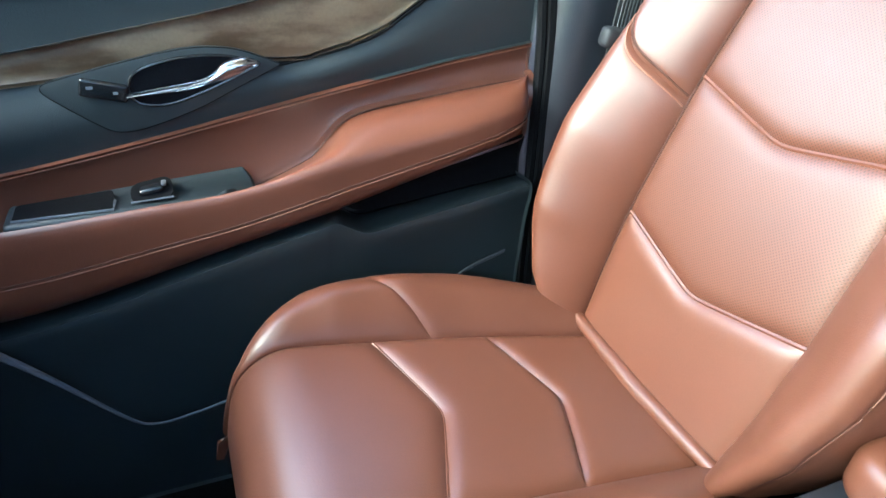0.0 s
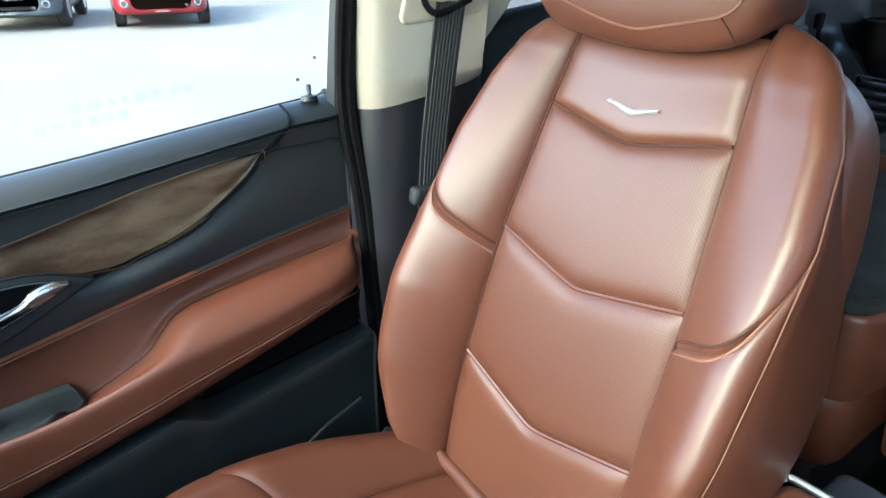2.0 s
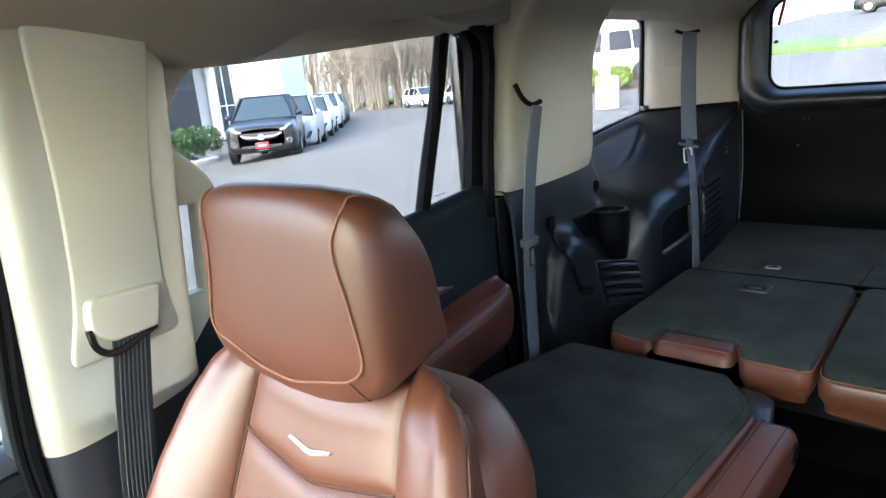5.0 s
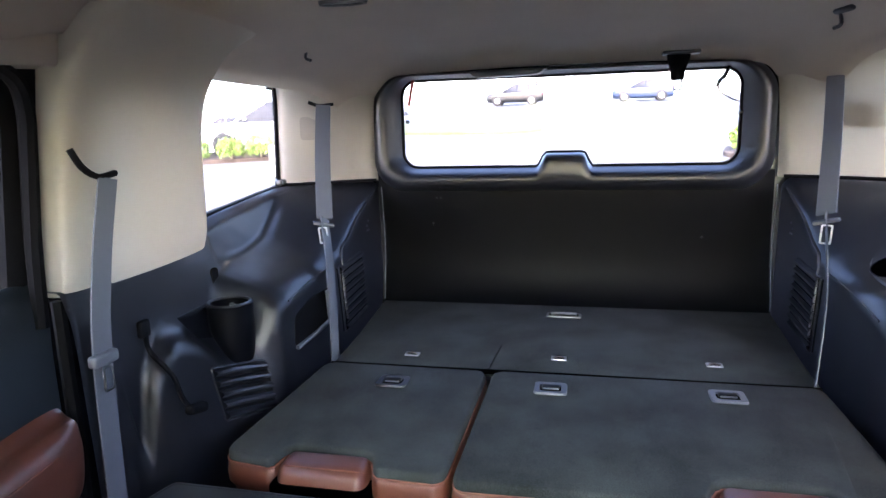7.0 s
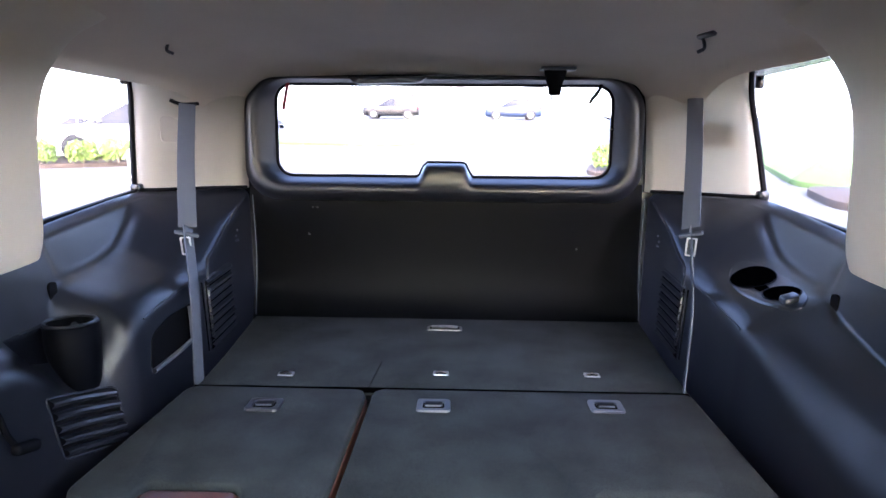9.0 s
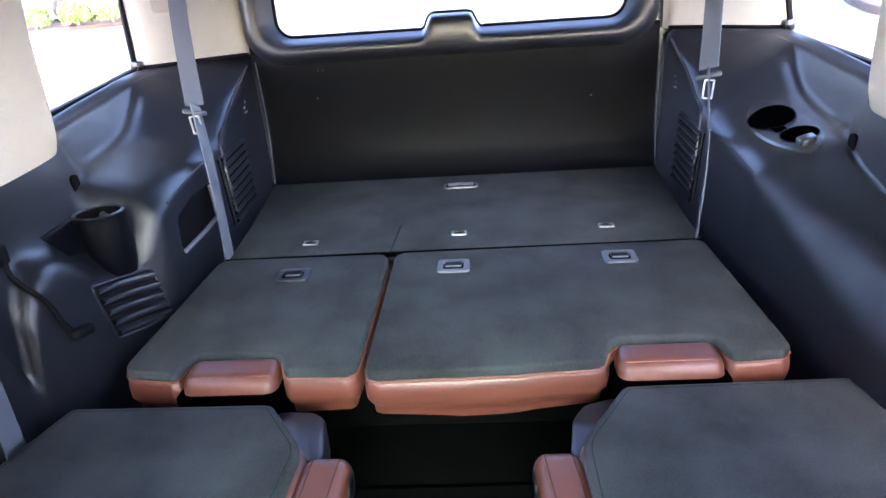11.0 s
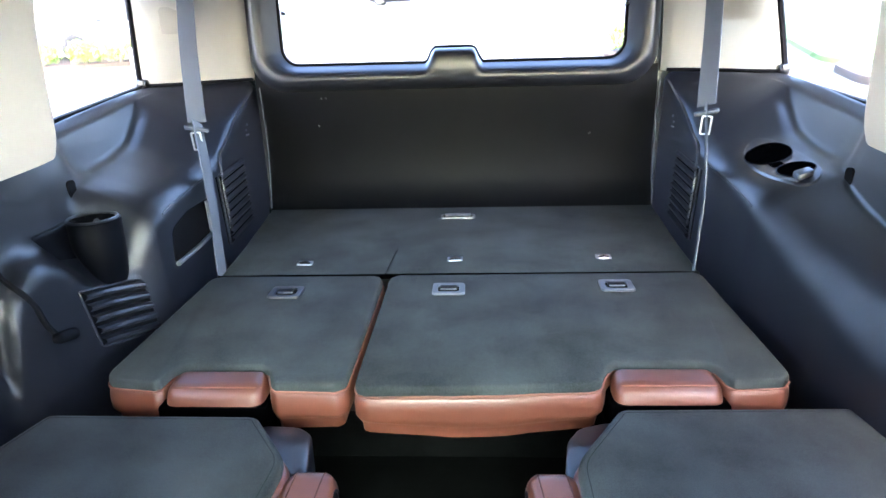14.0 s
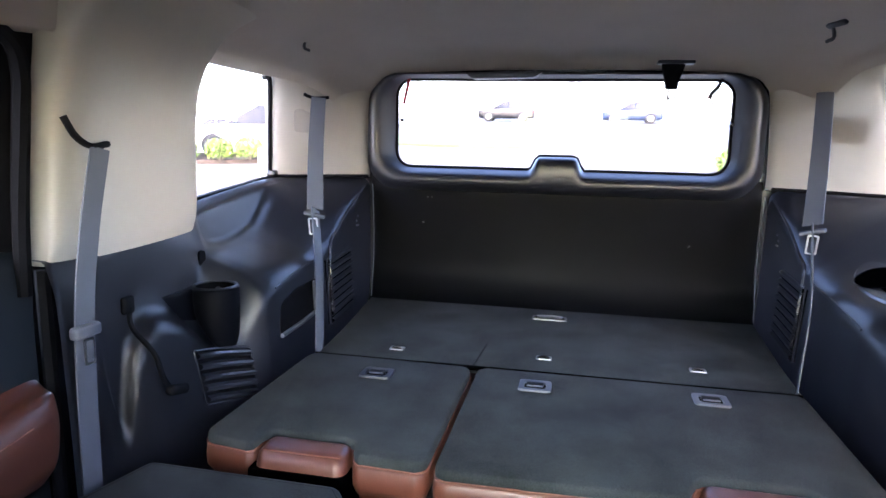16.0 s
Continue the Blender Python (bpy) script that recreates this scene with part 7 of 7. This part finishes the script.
    put("emblem", cling([(0.08 * math.cos(q), 0.65 * k + 0.08 * math.sin(q)) for q in np.linspace(0, 5.6, 9)], 0.075), M_EMBLEM)
    put("lower_grille", cling([(-0.46 * w, 0.39), (0.46 * w, 0.39), (0.56 * w, 0.42), (0.54 * w, 0.465), (-0.54 * w, 0.465), (-0.56 * w, 0.42)], 0.012), M_DARKPANEL, lab="dark lower grille")
    put("skid_plate", tube([(u, -h + 0.03 + 0.22 * (u / w) ** 2, 0.34) for u in np.linspace(-0.62 * w, 0.62 * w, 9)], 0.022, n=20), M_RIM, lab="silver skid plate")
    if pm in (P_BLACK, P_WHITE):
        pl = put("number_plate", rbox((0, -h - 0.03, 0.46), (0.32, 0.02, 0.16), 0.004), M_RED, lab="red dealer plate")
        put("plate_bar", rbox((0, -h - 0.042, 0.46), (0.22, 0.004, 0.04), 0), M_WHITE, pl)
    if pickup:
        put("bed", rbox((0, 1.45, bz + 0.03), (W * 0.8, 1.4, 0.05), 0.01), M_DARKPANEL, lab="dark truck bed")


def building():
    A, Bp = Vector((-27.5, -22)), Vector((-29.4, 18.4))
    d = (Bp - A).normalized()
    nrm = Vector((d.y, -d.x))
    if nrm.x < 0:
        nrm = -nrm
    z0, ht = -0.7, 5.2
    ln = (Bp - A).length
    t = thing("showroom_building", (A.x, A.y, z0), "white car showroom with tall glass bays and columns", "building")

    def put(nm, u, v, q, su, sv, sq, mt, lab="", r=0.03):
        """A box: u along the facade, v out from it, q up."""
        ang = math.degrees(math.atan2(d.y, d.x))
        bm = rbox((0, 0, 0), (su, sv, sq), r, 1, m=pose(0, 0, 0, 0, 0, ang))
        c = A + d * u + nrm * v
        bmesh.ops.translate(bm, verts=bm.verts, vec=(c.x, c.y, z0 + q))
        return part(nm, bm, mt, t, lab)
    put("wall", ln / 2, -4.3, ht / 2, ln, 8, ht, M_FACADE)
    put("fascia", ln / 2, 0.3, ht - 0.7, ln + 0.6, 1.4, 1.5, M_FACADE, "white fascia")
    put("plinth", ln / 2, 0.1, 0.15, ln, 0.5, 0.3, M_CONC)
    u, i = 0.8, 0
    while u < ln - 0.4:
        if 36.6 < u < 38.6:
            put("panel", u + 0.3, 0.15, 2.6, 1.9, 0.5, 5.2, M_DARKPANEL, "charcoal panel")
            u += 2.2
            continue
        put("column", u, 0.25, 2.0, 0.26, 0.55, 4.0, M_FACADE)
        put("pane", u + 0.62, -0.02, 2.05, 0.96, 0.6, 3.4, M_SHOP, "showroom glass pane", 0.01)
        put("mullion", u + 0.62, 0.3, 2.05, 0.07, 0.08, 3.4, M_FACADE)
        put("transom", u + 0.62, 0.3, 1.6, 0.96, 0.06, 0.07, M_FACADE)
        u += 1.24
    w2 = thing("low_building", (-36.2, 25.6, -0.7), "plain white building behind the parked row", "building")
    bm = rbox((-36.2, 25.6, 1.6), (2.8, 5, 4.6), 0.05, 1, m=pose(0, 0, 0, 0, 0, 35))
    part("wall", bm, M_FACADE, w2)
    part("roof", rbox((-36.2, 25.6, 3.9), (3.0, 5.2, 0.25), 0.05, 1, m=pose(0, 0, 0, 0, 0, 35)), M_POLE, w2)


def bare_woods(name, spots, hgt, label, seed):
    """Distant leafless trees, trunks with rising branches."""
    rnd = random.Random(seed)
    vs, fs = [], []

    def stick(p, q, r0, r1):
        b = len(vs)
        ax = (q - p).normalized()
        s1 = ax.cross(Vector((0.3, 0.9, 0.1))).normalized()
        s2 = ax.cross(s1)
        for c, r in ((p, r0), (q, r1)):
            for k in range(4):
                a = k * math.pi / 2
                vs.append(c + (s1 * math.cos(a) + s2 * math.sin(a)) * r)
        for k in range(4):
            fs.append((b + k, b + (k + 1) % 4, b + 4 + (k + 1) % 4, b + 4 + k))
    for x, y in spots:
        g = ground_z(x, y)
        h = hgt * rnd.uniform(0.7, 1.15)
        r = rnd.uniform(0.05, 0.11)
        base, tip = Vector((x, y, g - 0.2)), Vector((x + rnd.uniform(-0.6, 0.6), y + rnd.uniform(-0.6, 0.6), g + h))
        stick(base, tip, r, 0.03)
        for k in range(38):
            f = rnd.uniform(0.2, 0.97)
            p = base.lerp(tip, f)
            a = rnd.uniform(0, 6.283)
            ln = h * (1.05 - f) * rnd.uniform(0.25, 0.5)
            q = p + Vector((math.cos(a) * ln * 0.6, math.sin(a) * ln * 0.6, ln * 0.75))
            stick(p, q, 0.03 * (1.1 - f) + 0.012, 0.008)
            for _ in range(2):
                a2 = a + rnd.uniform(-1, 1)
                pp = p.lerp(q, rnd.uniform(0.4, 0.9))
                stick(pp, pp + Vector((math.cos(a2) * ln * 0.25, math.sin(a2) * ln * 0.25, ln * 0.35)), 0.02, 0.008)
    solo(name, raw(vs, fs), M_BARK, label, "trees", kind="stuff", smooth=False)


ground()
bed("kerb_island", [(-18.3, 8.6), (-18.4, 10.6), (-26, 13.5), (-26.2, 9.0), (-21.5, 8.3)], 0.15, M_CONC, "pale concrete kerb of the planted island", "kerb")
bed("planting_bed", [(-18.8, 9.1), (-19.0, 10.2), (-25.5, 12.5), (-25.6, 9.5), (-21.5, 8.8)], 0.19, M_MULCH, "dark mulch bed under the hedge", "planting bed")
bed("planting_bed", [(-12.5, 17.6), (-6.8, 20.0), (-7.6, 22.6), (-13.5, 20.6)], 0.12, M_MULCH, "dark mulch bed beside the car park", "planting bed")
bed("lawn", [(-9.5, 27.5), (-3.2, 26.2), (-1.6, 27.6), (-3.6, 31.5), (-13, 33.5)], 0.12, M_GRASS, "small green lawn island by the road", "lawn")
bed("lawn", [(8, 15.5), (13, 13.5), (26, 19), (30, 34), (11, 27)], 0.14, M_GRASS, "green lawn strip beside the car park", "lawn")
bed("planting_bed", [(3.3, 17.4), (6.2, 16.6), (7.0, 19.2), (4.0, 20.2)], 0.12, M_MULCH, "dark mulch bed by the road", "planting bed")
bed("planting_bed", [(7.2, 12.3), (12.2, 10.6), (13.0, 13.2), (7.8, 15.2)], 0.16, M_MULCH, "dark mulch bed with rocks", "planting bed")
bed("lawn", [(-70, 52), (70, 52), (90, 75), (-90, 75)], 0.1, M_GRASS, "pale grass bank beyond the road", "lawn")
k = 0
for x, y, r, h in ((-19.5, 9.6, 0.6, 1.05), (-20.6, 9.8, 0.7, 1.0), (-20.0, 10.3, 0.65, 1.05), (-20.8, 11.3, 0.65, 1.0)):
    k += 1
    shrub(x, y, r, h, M_LEAF, "rounded dark evergreen shrub in a mulch bed", 1100, k)
for x, y, r, h in ((-10.9, 18.4, 0.42, 0.66), (-10.05, 18.7, 0.44, 0.7), (-9.1, 19.1, 0.42, 0.66), (-12.0, 18.2, 0.42, 0.66), (4.1, 18.2, 0.45, 0.7), (5.0, 18.0, 0.5, 0.9), (5.9, 17.8, 0.45, 0.75)):
    k += 1
    shrub(x, y, r, h, M_LIGHTLEAF, "small yellow-green clipped shrub by the kerb", 700, k)
shrub(-22.0, 9.3, 0.7, 1.1, M_RUST, "low rust-brown winter shrub in a mulch bed", 700, 40)
rr = random.Random(4)
for i in range(9):
    x, y, r = rr.uniform(7.8, 12.2), rr.uniform(11.6, 13.6), rr.uniform(0.2, 0.45)
    bm = bmesh.new()
    bmesh.ops.create_icosphere(bm, subdivisions=3, radius=r)
    for v in bm.verts:
        v.co *= 1 + 0.35 * noise.noise(v.co * 2.5 + Vector((i, 0, 0)))
        v.co.z *= 0.6
    bmesh.ops.translate(bm, verts=bm.verts, vec=(x, y, ground_z(x, y) + 0.2 + r * 0.2))
    solo("boulder", bm, M_CONC, "pale rounded landscape rock on mulch", "rock", "landscape rocks")
building()
car(-16.4, 3.2, 78, P_RED, "shiny red compact SUV parked facing the lane", 4.35, 1.82, 1.60)
car(-17.5, 0.75, 75, P_GREY, "slate grey compact SUV parked facing the lane", 4.35, 1.82, 1.62)
car(-16.0, 10.75, 50, P_BLACK, "black SUV parked at the kerb", 4.65, 1.86, 1.70)
car(-19.4, 14.2, 47, P_SILVER, "silver pickup parked in the row", 5.4, 1.95, 1.85, True)
car(-23.7, 18.5, 46, P_WHITE, "white SUV parked in the row", 4.8, 1.9, 1.75)
car(-28.0, 22.8, 46, P_WHITE, "white pickup parked in the row", 5.4, 1.95, 1.85, True)
car(-32.3, 27.0, 46, P_GREY, "grey SUV parked in the row", 4.7, 1.9, 1.7)
car(-10.8, 20.9, -59, P_WHITE, "white SUV parked beyond the shrubs", 4.9, 1.95, 1.75)
car(-15.5, 25.5, -59, P_WHITE, "white SUV in the second parked row", 4.8, 1.92, 1.75)
car(-37, 41, 70, P_WHITE, "white car across the lot", 4.7, 1.9, 1.6)
car(-33.5, 42.5, 70, P_SILVER, "silver car across the lot", 4.7, 1.9, 1.6)
car(-30, 44, 70, P_WHITE, "white van across the lot", 5.0, 1.95, 1.95)
car(-6.0, 55, -88, P_BLACK, "dark SUV on the road behind the lot", 4.7, 1.88, 1.7, name="car")
car(4.2, 55, -92, P_BLUE, "dark blue SUV on the road behind the lot", 4.7, 1.88, 1.68, name="car")
car(-15.5, 54, 88, P_BLACK, "black SUV on the road behind the lot", 4.6, 1.86, 1.68, name="car")
ts = thing("light_pole", (-7.6, 15.2, ground_z(-7.6, 15.2)), "grey steel car park light pole", "light pole")
g = ground_z(-7.6, 15.2)
part("pole", tube([(-7.6, 15.2, g), (-7.6, 15.2, g + 4), (-7.6, 15.2, g + 7.5)], 0.09, seg=10), M_POLE, ts)
part("base", lathe([(0.3, 0.0), (0.3, 0.75), (0.27, 0.8), (0.09, 0.8)], (-7.6, 15.2, g), "z", 20), M_CONC, ts)
part("lamp_head", rbox((-7.3, 15.2, g + 7.5), (0.7, 0.35, 0.12), 0.04), M_POLE, ts)
rw = random.Random(7)
bare_woods("woods", [(-rw.uniform(40, 62), rw.uniform(38, 62)) for _ in range(170)], 11, "bare brown winter trees behind the lot", 3)
bare_woods("woods", [(rw.uniform(-60, 60), rw.uniform(72, 90)) for _ in range(110)], 9, "bare winter trees beyond the road", 5)
